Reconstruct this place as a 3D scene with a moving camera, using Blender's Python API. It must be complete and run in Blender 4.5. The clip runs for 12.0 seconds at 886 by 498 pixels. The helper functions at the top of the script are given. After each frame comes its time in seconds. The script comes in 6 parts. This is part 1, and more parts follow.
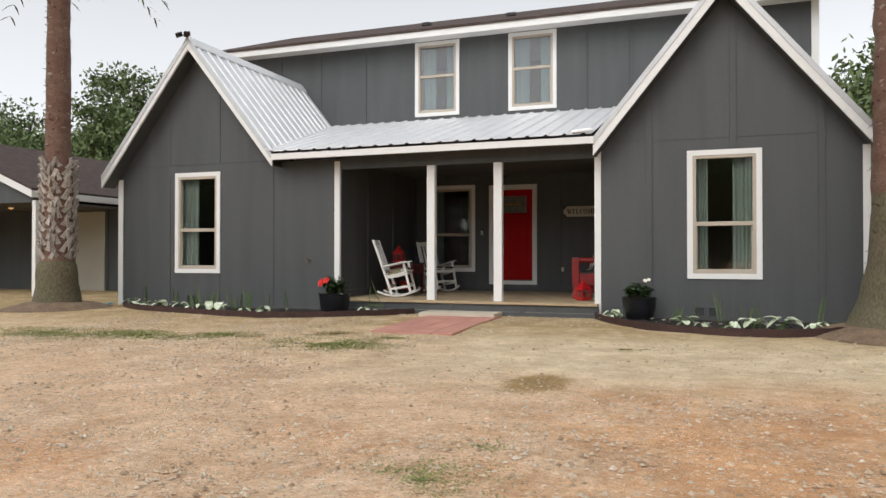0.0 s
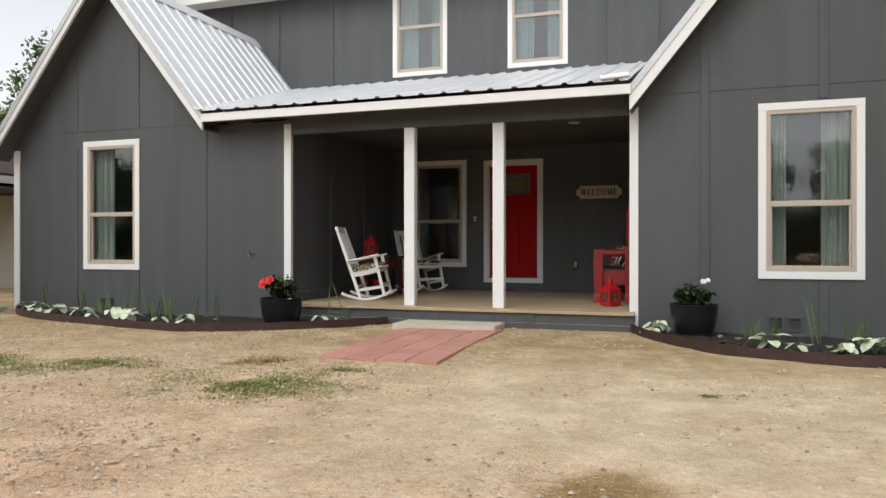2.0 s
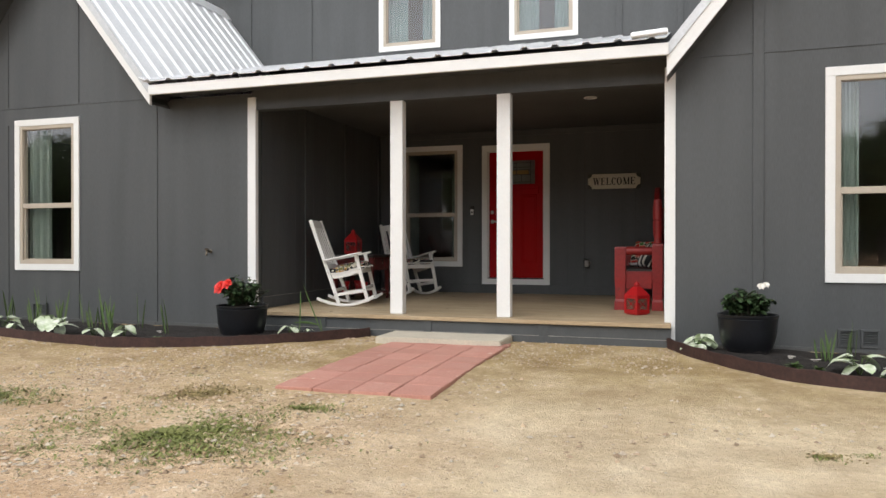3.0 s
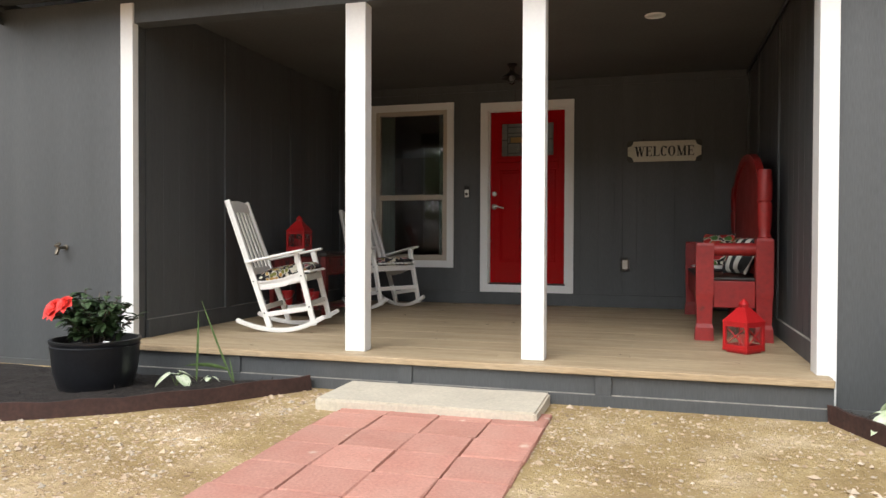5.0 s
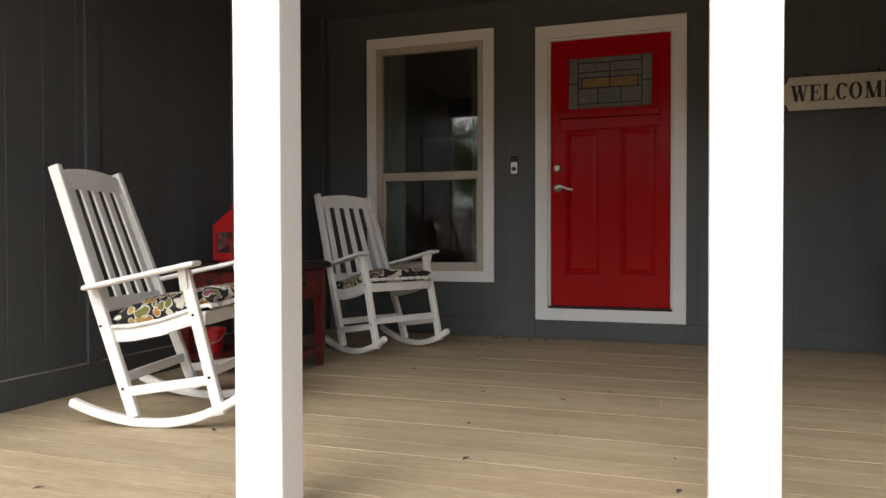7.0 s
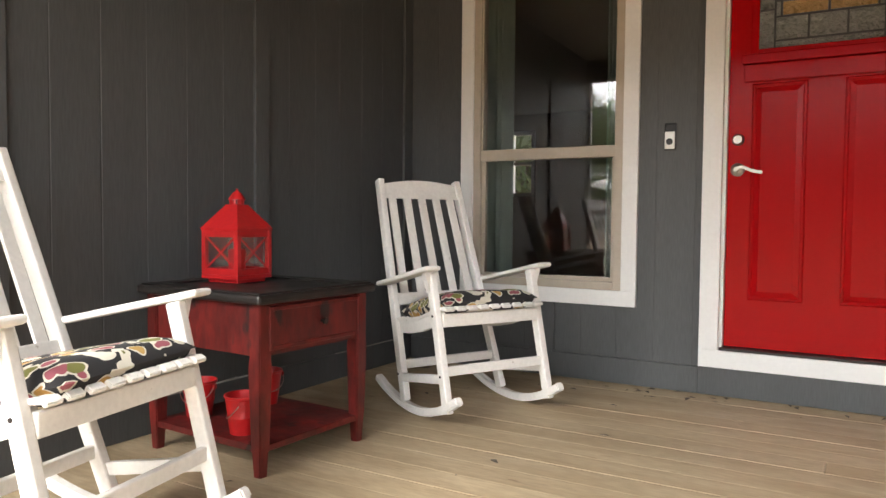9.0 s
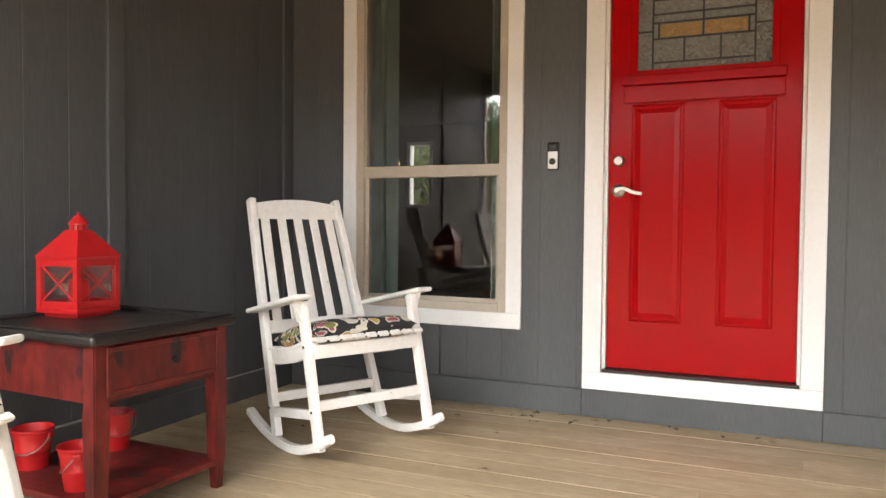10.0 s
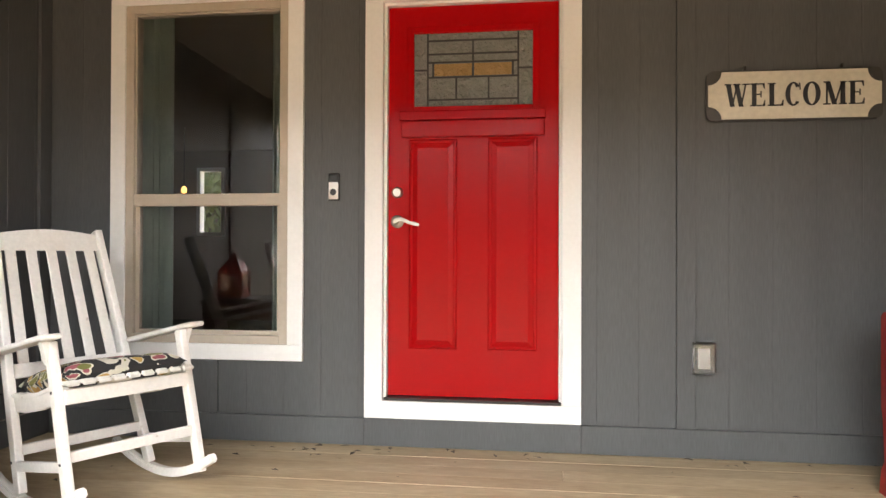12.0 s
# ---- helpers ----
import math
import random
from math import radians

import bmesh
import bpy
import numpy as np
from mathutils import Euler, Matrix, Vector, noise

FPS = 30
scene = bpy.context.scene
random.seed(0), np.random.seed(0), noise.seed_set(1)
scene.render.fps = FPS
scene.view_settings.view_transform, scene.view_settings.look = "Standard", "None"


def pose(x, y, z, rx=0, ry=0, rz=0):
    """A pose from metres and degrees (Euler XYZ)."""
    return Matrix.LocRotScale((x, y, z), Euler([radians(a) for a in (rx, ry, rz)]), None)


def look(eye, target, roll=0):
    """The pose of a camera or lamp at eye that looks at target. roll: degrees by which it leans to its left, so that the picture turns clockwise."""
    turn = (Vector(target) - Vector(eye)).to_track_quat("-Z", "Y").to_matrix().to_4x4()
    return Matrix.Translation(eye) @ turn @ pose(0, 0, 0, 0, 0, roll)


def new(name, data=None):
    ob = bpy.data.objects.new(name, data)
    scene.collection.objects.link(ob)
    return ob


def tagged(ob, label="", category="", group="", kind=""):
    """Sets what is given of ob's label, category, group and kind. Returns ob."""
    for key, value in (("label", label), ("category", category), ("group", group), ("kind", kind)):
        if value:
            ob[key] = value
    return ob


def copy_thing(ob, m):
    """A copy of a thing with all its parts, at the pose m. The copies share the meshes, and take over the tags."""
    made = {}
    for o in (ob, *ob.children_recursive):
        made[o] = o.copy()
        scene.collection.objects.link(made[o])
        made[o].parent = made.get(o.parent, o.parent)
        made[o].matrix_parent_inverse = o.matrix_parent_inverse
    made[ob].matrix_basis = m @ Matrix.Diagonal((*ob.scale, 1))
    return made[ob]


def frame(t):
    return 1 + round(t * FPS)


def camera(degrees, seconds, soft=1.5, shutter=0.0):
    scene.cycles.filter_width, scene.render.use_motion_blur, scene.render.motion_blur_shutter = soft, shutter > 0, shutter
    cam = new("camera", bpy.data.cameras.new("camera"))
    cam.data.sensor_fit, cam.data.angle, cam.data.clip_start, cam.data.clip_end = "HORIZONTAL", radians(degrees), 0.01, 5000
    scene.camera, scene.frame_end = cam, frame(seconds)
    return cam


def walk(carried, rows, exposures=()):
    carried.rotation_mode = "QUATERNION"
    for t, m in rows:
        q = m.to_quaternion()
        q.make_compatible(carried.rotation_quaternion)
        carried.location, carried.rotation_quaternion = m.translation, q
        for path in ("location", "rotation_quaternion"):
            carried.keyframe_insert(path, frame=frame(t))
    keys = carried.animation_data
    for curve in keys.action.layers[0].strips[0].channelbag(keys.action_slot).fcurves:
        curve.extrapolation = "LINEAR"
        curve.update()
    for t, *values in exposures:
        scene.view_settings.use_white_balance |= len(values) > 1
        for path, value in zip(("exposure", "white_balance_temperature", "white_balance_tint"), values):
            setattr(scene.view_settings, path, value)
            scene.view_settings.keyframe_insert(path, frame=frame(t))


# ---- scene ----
import itertools

# ---- camera and walk ----
cam = camera(62.7, 12.0)
PATH = [
    (0, (0.369, -0.519, 1.071), (-0.305, 1.364, 1.092), -0.0),
    (0.5, (0.133, 0.213, 1.08), (-0.537, 2.097, 1.093), -0.0),
    (1, (-0.107, 0.953, 1.077), (-0.769, 2.84, 1.088), -0.0),
    (1.5, (-0.35, 1.703, 1.073), (-1.0, 3.594, 1.078), -0.0),
    (2, (-0.622, 2.455, 1.073), (-1.264, 4.349, 1.071), 0.0),
    (2.5, (-0.908, 3.213, 1.069), (-1.541, 5.11, 1.063), 0.1),
    (3, (-1.177, 3.975, 1.068), (-1.794, 5.877, 1.059), 0.0),
    (3.2, (-1.274, 4.278, 1.087), (-1.882, 6.184, 1.073), -0.0),
    (5, (-2.215, 6.954, 1.087), (-2.775, 8.873, 1.056), 0.2),
    (5.5, (-2.413, 7.724, 1.087), (-2.972, 9.644, 1.048), 0.2),
    (6, (-2.604, 8.47, 1.104), (-3.172, 10.387, 1.057), 0.2),
    (6.5, (-2.838, 9.181, 1.095), (-3.454, 11.084, 1.046), 0.3),
    (6.7, (-2.939, 9.47, 1.089), (-3.568, 11.368, 1.047), 0.1),
    (8.3, (-3.404, 11.176, 1.123), (-4.288, 12.969, 1.058), 0.4),
    (8.5, (-3.411, 11.269, 1.178), (-4.359, 13.027, 1.087), 0.5),
    (9, (-3.472, 11.523, 1.199), (-4.485, 13.246, 1.115), 0.5),
    (9.5, (-3.478, 11.68, 1.24), (-4.456, 13.422, 1.162), 0.5),
    (10, (-3.429, 11.729, 1.274), (-4.214, 13.568, 1.21), 0.5),
    (10.5, (-3.377, 11.729, 1.294), (-3.957, 13.643, 1.243), 0.6),
    (11, (-3.317, 11.737, 1.333), (-3.718, 13.696, 1.289), 0.4),
    (11.5, (-3.293, 11.756, 1.336), (-3.608, 13.731, 1.315), 0.2),
    (12, (-3.309, 11.757, 1.289), (-3.583, 13.738, 1.304), 0.2),
]
walk(cam, [(t, look(eye, target, roll)) for t, eye, target, roll in PATH],
     exposures=[(0.0, 0.34, 6420, 10), (2.5, 0.48, 6350, 10), (5.0, 1.10, 6350, 10), (6.5, 1.16, 6400, 10), (8.5, 2.42, 6500, 10), (9.5, 3.12, 6600, 10), (10.5, 3.3, 6600, 10), (12.0, 3.37, 6650, 10)])

# ---- light ----
world = bpy.data.worlds.new("overcast_sky")
scene.world = world
world.use_nodes = True
wn = world.node_tree
sky = wn.nodes.new("ShaderNodeTexSky")
sky.sky_type = "NISHITA"
sky.sun_disc = False
sky.sun_elevation, sky.sun_rotation = radians(54), radians(198)
sky.dust_density, sky.air_density, sky.ozone_density = 2.0, 1.0, 1.0
hsv = wn.nodes.new("ShaderNodeHueSaturation")
hsv.inputs["Saturation"].default_value = 0.10
hsv.inputs["Value"].default_value = 1.12
wn.links.new(sky.outputs[0], hsv.inputs["Color"])
wn.links.new(hsv.outputs[0], wn.nodes["Background"].inputs[0])
wn.nodes["Background"].inputs[1].default_value = 0.15
sun_data = bpy.data.lights.new("sun", "SUN")
sun_data.energy, sun_data.angle, sun_data.color = 0.68, radians(36), (1.0, 0.96, 0.9)
sun = new("sun", sun_data)
sun.matrix_world = look((-6, -14, 20), (-2, 8, 0))

# ---- materials ----
def material(name, col, rough=0.6, metal=0.0, var=0.12, scale=3.0, fine=40.0, bump=0.1, stretch=(1, 1, 1), col2=None,
             amount=0.5, rand=0.0, spec=0.5, wear=None, wear_at=0.62, wear_scale=9.0, world_space=False, gloss_var=0.1):
    """A painted or natural surface: two scales of colour change, fine relief, and patches of wear or stain."""
    m = bpy.data.materials.new(name)
    m.use_nodes = True
    n, l = m.node_tree.nodes, m.node_tree.links
    b = n["Principled BSDF"]
    b.inputs["Metallic"].default_value = metal
    b.inputs["Specular IOR Level"].default_value = spec
    tc = n.new("ShaderNodeTexCoord")
    mp = n.new("ShaderNodeMapping")
    mp.inputs["Scale"].default_value = stretch
    if world_space:
        geo = n.new("ShaderNodeNewGeometry")
        l.new(geo.outputs["Position"], mp.inputs[0])
    else:
        info = n.new("ShaderNodeObjectInfo")
        shift = n.new("ShaderNodeVectorMath")
        shift.operation = "MULTIPLY_ADD"
        l.new(info.outputs["Random"], shift.inputs[0])
        shift.inputs[1].default_value = (17, 9, 5)
        l.new(tc.outputs["Object"], shift.inputs[2])
        l.new(shift.outputs[0], mp.inputs[0])

    def noise_at(s, detail=4):
        t = n.new("ShaderNodeTexNoise")
        t.inputs["Scale"].default_value, t.inputs["Detail"].default_value = s, detail
        l.new(mp.outputs[0], t.inputs["Vector"])
        return t.outputs["Fac"]

    def mix(fac, a, c, kind="MIX"):
        x = n.new("ShaderNodeMix")
        x.data_type, x.blend_type = "RGBA", kind
        for sock, v in ((0, fac), (6, a), (7, c)):
            if isinstance(v, bpy.types.NodeSocket):
                l.new(v, x.inputs[sock])
            else:
                x.inputs[sock].default_value = v if isinstance(v, (int, float)) else (*v, 1)
        return x.outputs[2]

    def ramp(fac, lo, hi):
        r = n.new("ShaderNodeMapRange")
        r.inputs["From Min"].default_value, r.inputs["From Max"].default_value = lo, hi
        l.new(fac, r.inputs["Value"])
        return r.outputs[0]

    big, small = noise_at(scale), noise_at(fine, 6)
    c2 = col2 or tuple(v * (1 - var * 2) for v in col)
    c = mix(ramp(big, 0.5 - amount / 2, 0.5 + amount / 2), col, c2)
    dark = tuple(max(0.0, 1 - var * 1.6) for _ in range(3))
    light = tuple(1 + var * 0.9 for _ in range(3))
    c = mix(1.0, c, mix(ramp(small, 0.3, 0.7), dark, light), "MULTIPLY")
    if wear:
        spots = noise_at(wear_scale, 8)
        c = mix(ramp(spots, wear_at, wear_at + 0.07), c, wear)
    if rand:
        info2 = n.new("ShaderNodeObjectInfo")
        r = n.new("ShaderNodeMapRange")
        r.inputs["To Min"].default_value, r.inputs["To Max"].default_value = 1 - rand, 1 + rand
        l.new(info2.outputs["Random"], r.inputs["Value"])
        cc = n.new("ShaderNodeVectorMath")
        cc.operation = "SCALE"
        l.new(c, cc.inputs[0]), l.new(r.outputs[0], cc.inputs["Scale"])
        c = cc.outputs[0]
    l.new(c, b.inputs["Base Color"])
    rr = n.new("ShaderNodeMapRange")
    rr.inputs["To Min"].default_value, rr.inputs["To Max"].default_value = max(0, rough - gloss_var), min(1, rough + gloss_var)
    l.new(big, rr.inputs["Value"]), l.new(rr.outputs[0], b.inputs["Roughness"])
    if bump:
        bp = n.new("ShaderNodeBump")
        bp.inputs["Strength"].default_value, bp.inputs["Distance"].default_value = bump, 0.01
        l.new(small, bp.inputs["Height"]), l.new(bp.outputs[0], b.inputs["Normal"])
    return m


def glass_material(name, tint=(1, 1, 1), rough=0.0, wavy=0.0, ior=1.5, clear=1.0):
    m = bpy.data.materials.new(name)
    m.use_nodes = True
    n, l = m.node_tree.nodes, m.node_tree.links
    b = n["Principled BSDF"]
    b.inputs["Transmission Weight"].default_value = clear
    b.inputs["Base Color"].default_value = (*tint, 1)
    b.inputs["Roughness"].default_value = rough
    b.inputs["IOR"].default_value = ior
    if wavy:
        tc, t, bp = n.new("ShaderNodeTexCoord"), n.new("ShaderNodeTexNoise"), n.new("ShaderNodeBump")
        t.inputs["Scale"].default_value = 55
        l.new(tc.outputs["Object"], t.inputs["Vector"]), l.new(t.outputs["Fac"], bp.inputs["Height"])
        bp.inputs["Strength"].default_value, bp.inputs["Distance"].default_value = wavy, 0.02
        l.new(bp.outputs[0], b.inputs["Normal"])
    return m


def glow_material(name, col, strength):
    m = bpy.data.materials.new(name)
    m.use_nodes = True
    b = m.node_tree.nodes["Principled BSDF"]
    b.inputs["Emission Color"].default_value, b.inputs["Emission Strength"].default_value = (*col, 1), strength
    return m


GREY = material("grey_wall_paint", (0.080, 0.084, 0.086), 0.55, var=0.10, scale=0.7, fine=30, bump=0.05, stretch=(6, 6, 0.5), world_space=True, spec=0.45)
CEIL = material("dark_ceiling_paint", (0.10, 0.098, 0.095), 0.7, scale=0.8, var=0.08, world_space=True)
WHITE = material("white_trim_paint", (0.77, 0.765, 0.745), 0.45, var=0.018, scale=4, fine=50, bump=0.05, wear=(0.60, 0.58, 0.54), wear_at=0.80)
CHAIRWHITE = material("white_chair_paint", (0.78, 0.76, 0.72), 0.42, var=0.04, scale=7, fine=60, bump=0.12, wear=(0.42, 0.38, 0.33), wear_at=0.72, wear_scale=24)
TAN = material("tan_vinyl", (0.46, 0.40, 0.32), 0.42, var=0.03, scale=4, bump=0.02)
REDDOOR = material("red_door_paint", (0.37, 0.003, 0.005), 0.20, var=0.015, scale=5, fine=90, bump=0.02, spec=0.12, gloss_var=0.0)
RED = material("red_enamel", (0.44, 0.011, 0.013), 0.38, var=0.06, scale=9, fine=60, bump=0.05)
REDBENCH = material("red_bench_paint", (0.28, 0.013, 0.011), 0.5, var=0.12, scale=6, fine=30, bump=0.2, wear=(0.10, 0.02, 0.015), wear_at=0.70)
REDWORN = material("worn_red_table_paint", (0.055, 0.008, 0.007), 0.45, var=0.3, scale=9, fine=26, bump=0.2, stretch=(1, 1, 0.45), col2=(0.16, 0.013, 0.010), wear=(0.016, 0.010, 0.009), wear_at=0.61, wear_scale=13)
BLACKWOOD = material("worn_black_wood", (0.022, 0.018, 0.016), 0.42, var=0.25, scale=9, bump=0.2, wear=(0.12, 0.07, 0.05), wear_at=0.70, wear_scale=20)
DECK = material("weathered_pine_decking", (0.44, 0.345, 0.222), 0.6, var=0.10, scale=1.1, fine=9, bump=0.18, stretch=(1.6, 7, 7), col2=(0.32, 0.238, 0.142), rand=0.08, wear=(0.20, 0.125, 0.065), wear_at=0.69, wear_scale=3.4)
DECKEDGE = material("pine_edge_board", (0.47, 0.36, 0.23), 0.6, var=0.14, scale=2.0, fine=18, bump=0.3, stretch=(0.8, 9, 9), col2=(0.37, 0.26, 0.145))
CONCRETE = material("cast_concrete", (0.58, 0.52, 0.415), 0.85, var=0.08, scale=3, fine=60, bump=0.35, wear=(0.36, 0.33, 0.22), wear_at=0.66, wear_scale=4)
PAVER = material("red_paver", (0.46, 0.205, 0.155), 0.9, var=0.09, scale=5, fine=70, bump=0.3, rand=0.09, col2=(0.50, 0.265, 0.205), wear=(0.56, 0.40, 0.31), wear_at=0.66, wear_scale=7)
GALV = material("galvanised_roof_sheet", (0.86, 0.87, 0.88), 0.36, metal=0.25, var=0.05, scale=3, fine=40, bump=0.05)
ZINC = material("zinc_edge_flashing", (0.58, 0.59, 0.60), 0.42, metal=0.3, var=0.06, scale=3, fine=40, bump=0.05)
ALU = material("pale_aluminium", (0.74, 0.73, 0.70), 0.4, metal=0.25, var=0.03, bump=0)
SHINGLE = material("brown_shingle", (0.085, 0.055, 0.045), 0.9, var=0.25, scale=5, fine=30, bump=0.5)
SOIL = material("dark_mulch", (0.030, 0.022, 0.017), 0.95, var=0.4, scale=14, fine=60, bump=1.0, wear=(0.09, 0.07, 0.05), wear_at=0.68, wear_scale=40)
EDGING = material("brown_bed_edging", (0.060, 0.026, 0.020), 0.75, var=0.2, scale=7, fine=40, bump=0.3)
POT = material("black_glazed_pot", (0.012, 0.013, 0.016), 0.35, var=0.2, scale=6, bump=0.05)
LEAF = material("dark_green_leaf", (0.032, 0.062, 0.022), 0.5, var=0.3, scale=9, fine=50, bump=0.1, col2=(0.05, 0.085, 0.03))
BLADE = material("green_blade", (0.07, 0.13, 0.035), 0.5, var=0.2, scale=6, bump=0.1, col2=(0.12, 0.17, 0.05))
PALELEAF = material("white_green_leaf", (0.74, 0.77, 0.64), 0.5, var=0.08, scale=16, bump=0.1, col2=(0.46, 0.55, 0.32), amount=0.3)
TREELEAF = material("tree_foliage", (0.105, 0.155, 0.05), 0.6, var=0.25, scale=1.2, fine=6, bump=0.0, col2=(0.15, 0.20, 0.075))
BARK = material("bark", (0.12, 0.095, 0.075), 0.9, var=0.3, scale=5, bump=0.6)
PALMBARK = material("palm_bark", (0.20, 0.125, 0.09), 0.9, var=0.25, scale=3, fine=30, bump=0.6, stretch=(1, 1, 2.5), col2=(0.13, 0.06, 0.04), wear=(0.30, 0.25, 0.21), wear_at=0.62, wear_scale=6)
PALMBOOT = material("palm_boot", (0.50, 0.47, 0.43), 0.9, rand=0.3, var=0.2, scale=7, fine=40, bump=0.4, col2=(0.27, 0.21, 0.17))
PALMBASE = material("palm_base", (0.13, 0.10, 0.065), 0.95, var=0.25, scale=3, fine=30, bump=0.5, stretch=(1, 1, 0.6), col2=(0.12, 0.115, 0.06))
FLOWER = material("red_petal", (0.72, 0.022, 0.012), 0.5, var=0.1, scale=20, bump=0.05)
FLOWERWHITE = material("white_petal", (0.80, 0.76, 0.68), 0.5, var=0.05, scale=20, bump=0.05)
STEEL = material("satin_nickel", (0.42, 0.40, 0.36), 0.36, metal=1.0, var=0.05, bump=0)
BLACK = material("black_plastic", (0.012, 0.012, 0.013), 0.4, var=0.1, bump=0)
DARKMETAL = material("dark_bronze_metal", (0.03, 0.026, 0.024), 0.4, metal=0.6, var=0.1, bump=0)
LEAD = material("lead_came", (0.06, 0.06, 0.06), 0.5, metal=0.6, var=0.1, bump=0)
SIGNCREAM = material("cream_sign_enamel", (0.62, 0.58, 0.47), 0.45, var=0.06, scale=6, bump=0.03)
CURTAIN = material("grey_green_curtain", (0.50, 0.60, 0.52), 0.9, var=0.12, scale=4, fine=80, bump=0.15)
SHEER = material("pale_sheer_curtain", (0.34, 0.47, 0.46), 0.9, var=0.08, scale=4, fine=80, bump=0.1)
INTERIOR = material("interior_wall", (0.32, 0.28, 0.23), 0.8, var=0.06, scale=1, bump=0.05)
INTFLOOR = material("interior_floor", (0.09, 0.06, 0.04), 0.6, var=0.1, scale=1, bump=0.05)
BEIGE = material("beige_door_paint", (0.44, 0.41, 0.33), 0.6, var=0.05, scale=2, bump=0.05)
GLASS = glass_material("window_glass", ior=1.65)
LEADGLASS = glass_material("textured_door_glass", (0.38, 0.39, 0.36), 0.16, 1.6, 1.6, 0.45)
BULB = glow_material("warm_bulb", (1.0, 0.46, 0.12), 0.28)
DIFFUSER = material("frosted_lamp_glass", (0.6, 0.6, 0.58), 0.3, var=0.02, bump=0)

# ---- building helpers ----
def box(bm, x0, x1, y0, y1, z0, z1, bev=0.0, m=None):
    if x0 > x1: x0, x1 = x1, x0
    if y0 > y1: y0, y1 = y1, y0
    if z0 > z1: z0, z1 = z1, z0
    c = Matrix.Translation(((x0 + x1) / 2, (y0 + y1) / 2, (z0 + z1) / 2)) @ Matrix.Diagonal((x1 - x0, y1 - y0, z1 - z0, 1))
    vs = bmesh.ops.create_cube(bm, size=1, matrix=(m @ c) if m else c)["verts"]
    if bev:
        es = list({e for v in vs for e in v.link_edges})
        bmesh.ops.bevel(bm, geom=es, offset=min(bev, (x1 - x0) * 0.45, (y1 - y0) * 0.45, (z1 - z0) * 0.45), segments=2, profile=0.5, affect="EDGES")
    return bm


def box_bm(*a, **k):
    return box(bmesh.new(), *a, **k)


def beam(bm, a, b, w, h, up=(0, 0, 1), bev=0.004):
    """A squared bar from a to b, w wide and h deep."""
    a, b = Vector(a), Vector(b)
    d = (b - a).normalized()
    side = d.cross(Vector(up)).normalized()
    u = side.cross(d)
    m = Matrix((side, d, u)).transposed().to_4x4()
    m.translation = (a + b) / 2
    L = (b - a).length
    return box(bm, -w / 2, w / 2, -L / 2, L / 2, -h / 2, h / 2, bev, m)


def prism(bm, poly, a, b, axis="y"):
    """Extrudes an outline, given in the two other axes, from a to b along axis."""
    def at(p, t):
        return {"y": (p[0], t, p[1]), "x": (t, p[0], p[1]), "z": (p[0], p[1], t)}[axis]
    v0 = [bm.verts.new(at(p, a)) for p in poly]
    v1 = [bm.verts.new(at(p, b)) for p in poly]
    n = len(poly)
    fs = [bm.faces.new(v0), bm.faces.new(v1)] + [bm.faces.new((v0[i], v0[(i + 1) % n], v1[(i + 1) % n], v1[i])) for i in range(n)]
    bmesh.ops.recalc_face_normals(bm, faces=fs)
    return bm


def lathe(bm, profile, seg=24, m=None):
    """Turns a profile of (radius, height) round z."""
    m = m or Matrix()
    rings = [[bm.verts.new(m @ Vector((r * math.cos(6.28318 * i / seg), r * math.sin(6.28318 * i / seg), z))) for i in range(seg)] for r, z in profile]
    fs = []
    for p, q in zip(rings, rings[1:]):
        fs += [bm.faces.new((p[i], p[(i + 1) % seg], q[(i + 1) % seg], q[i])) for i in range(seg)]
    fs += [bm.faces.new(rings[0]), bm.faces.new(rings[-1])]
    bmesh.ops.recalc_face_normals(bm, faces=fs)
    return bm


def sweep(bm, path, w, h, bev=0.0):
    """A flat strip w wide and h thick along a list of points in order, with upright sides."""
    pts = [Vector(p) for p in path]
    rings = []
    for i, p in enumerate(pts):
        d = (pts[min(i + 1, len(pts) - 1)] - pts[max(i - 1, 0)]).normalized()
        s = d.cross(Vector((0, 0, 1))).normalized() * (w / 2)
        u = s.cross(d).normalized() * (h / 2)
        rings.append([bm.verts.new(p + a * s + c * u) for a, c in ((-1, -1), (1, -1), (1, 1), (-1, 1))])
    fs = [bm.faces.new(rings[0]), bm.faces.new(rings[-1])]
    for p, q in zip(rings, rings[1:]):
        fs += [bm.faces.new((p[i], p[(i + 1) % 4], q[(i + 1) % 4], q[i])) for i in range(4)]
    bmesh.ops.recalc_face_normals(bm, faces=fs)
    if bev:
        bmesh.ops.bevel(bm, geom=[e for e in bm.edges if abs(e.calc_face_angle(0)) > 0.9], offset=bev, segments=2, affect="EDGES")
    return bm


def mesh_of(name, bm, mat, smooth=False):
    me = bpy.data.meshes.new(name)
    bm.to_mesh(me)
    bm.free()
    me.materials.append(mat)
    if smooth:
        me.shade_smooth()
        me.set_sharp_from_angle(angle=radians(40))
    return me


def part(name, bm, mat, parent=None, label="", smooth=False):
    ob = new(name, mesh_of(name, bm, mat, smooth))
    ob.parent = parent
    if label:
        ob["label"] = label
    return ob


def thing(name, label, category, m=None, group="", kind=""):
    ob = new(name)
    ob.empty_display_size = 0.1
    if m:
        ob.matrix_world = m
    return tagged(ob, label, category, group, kind)


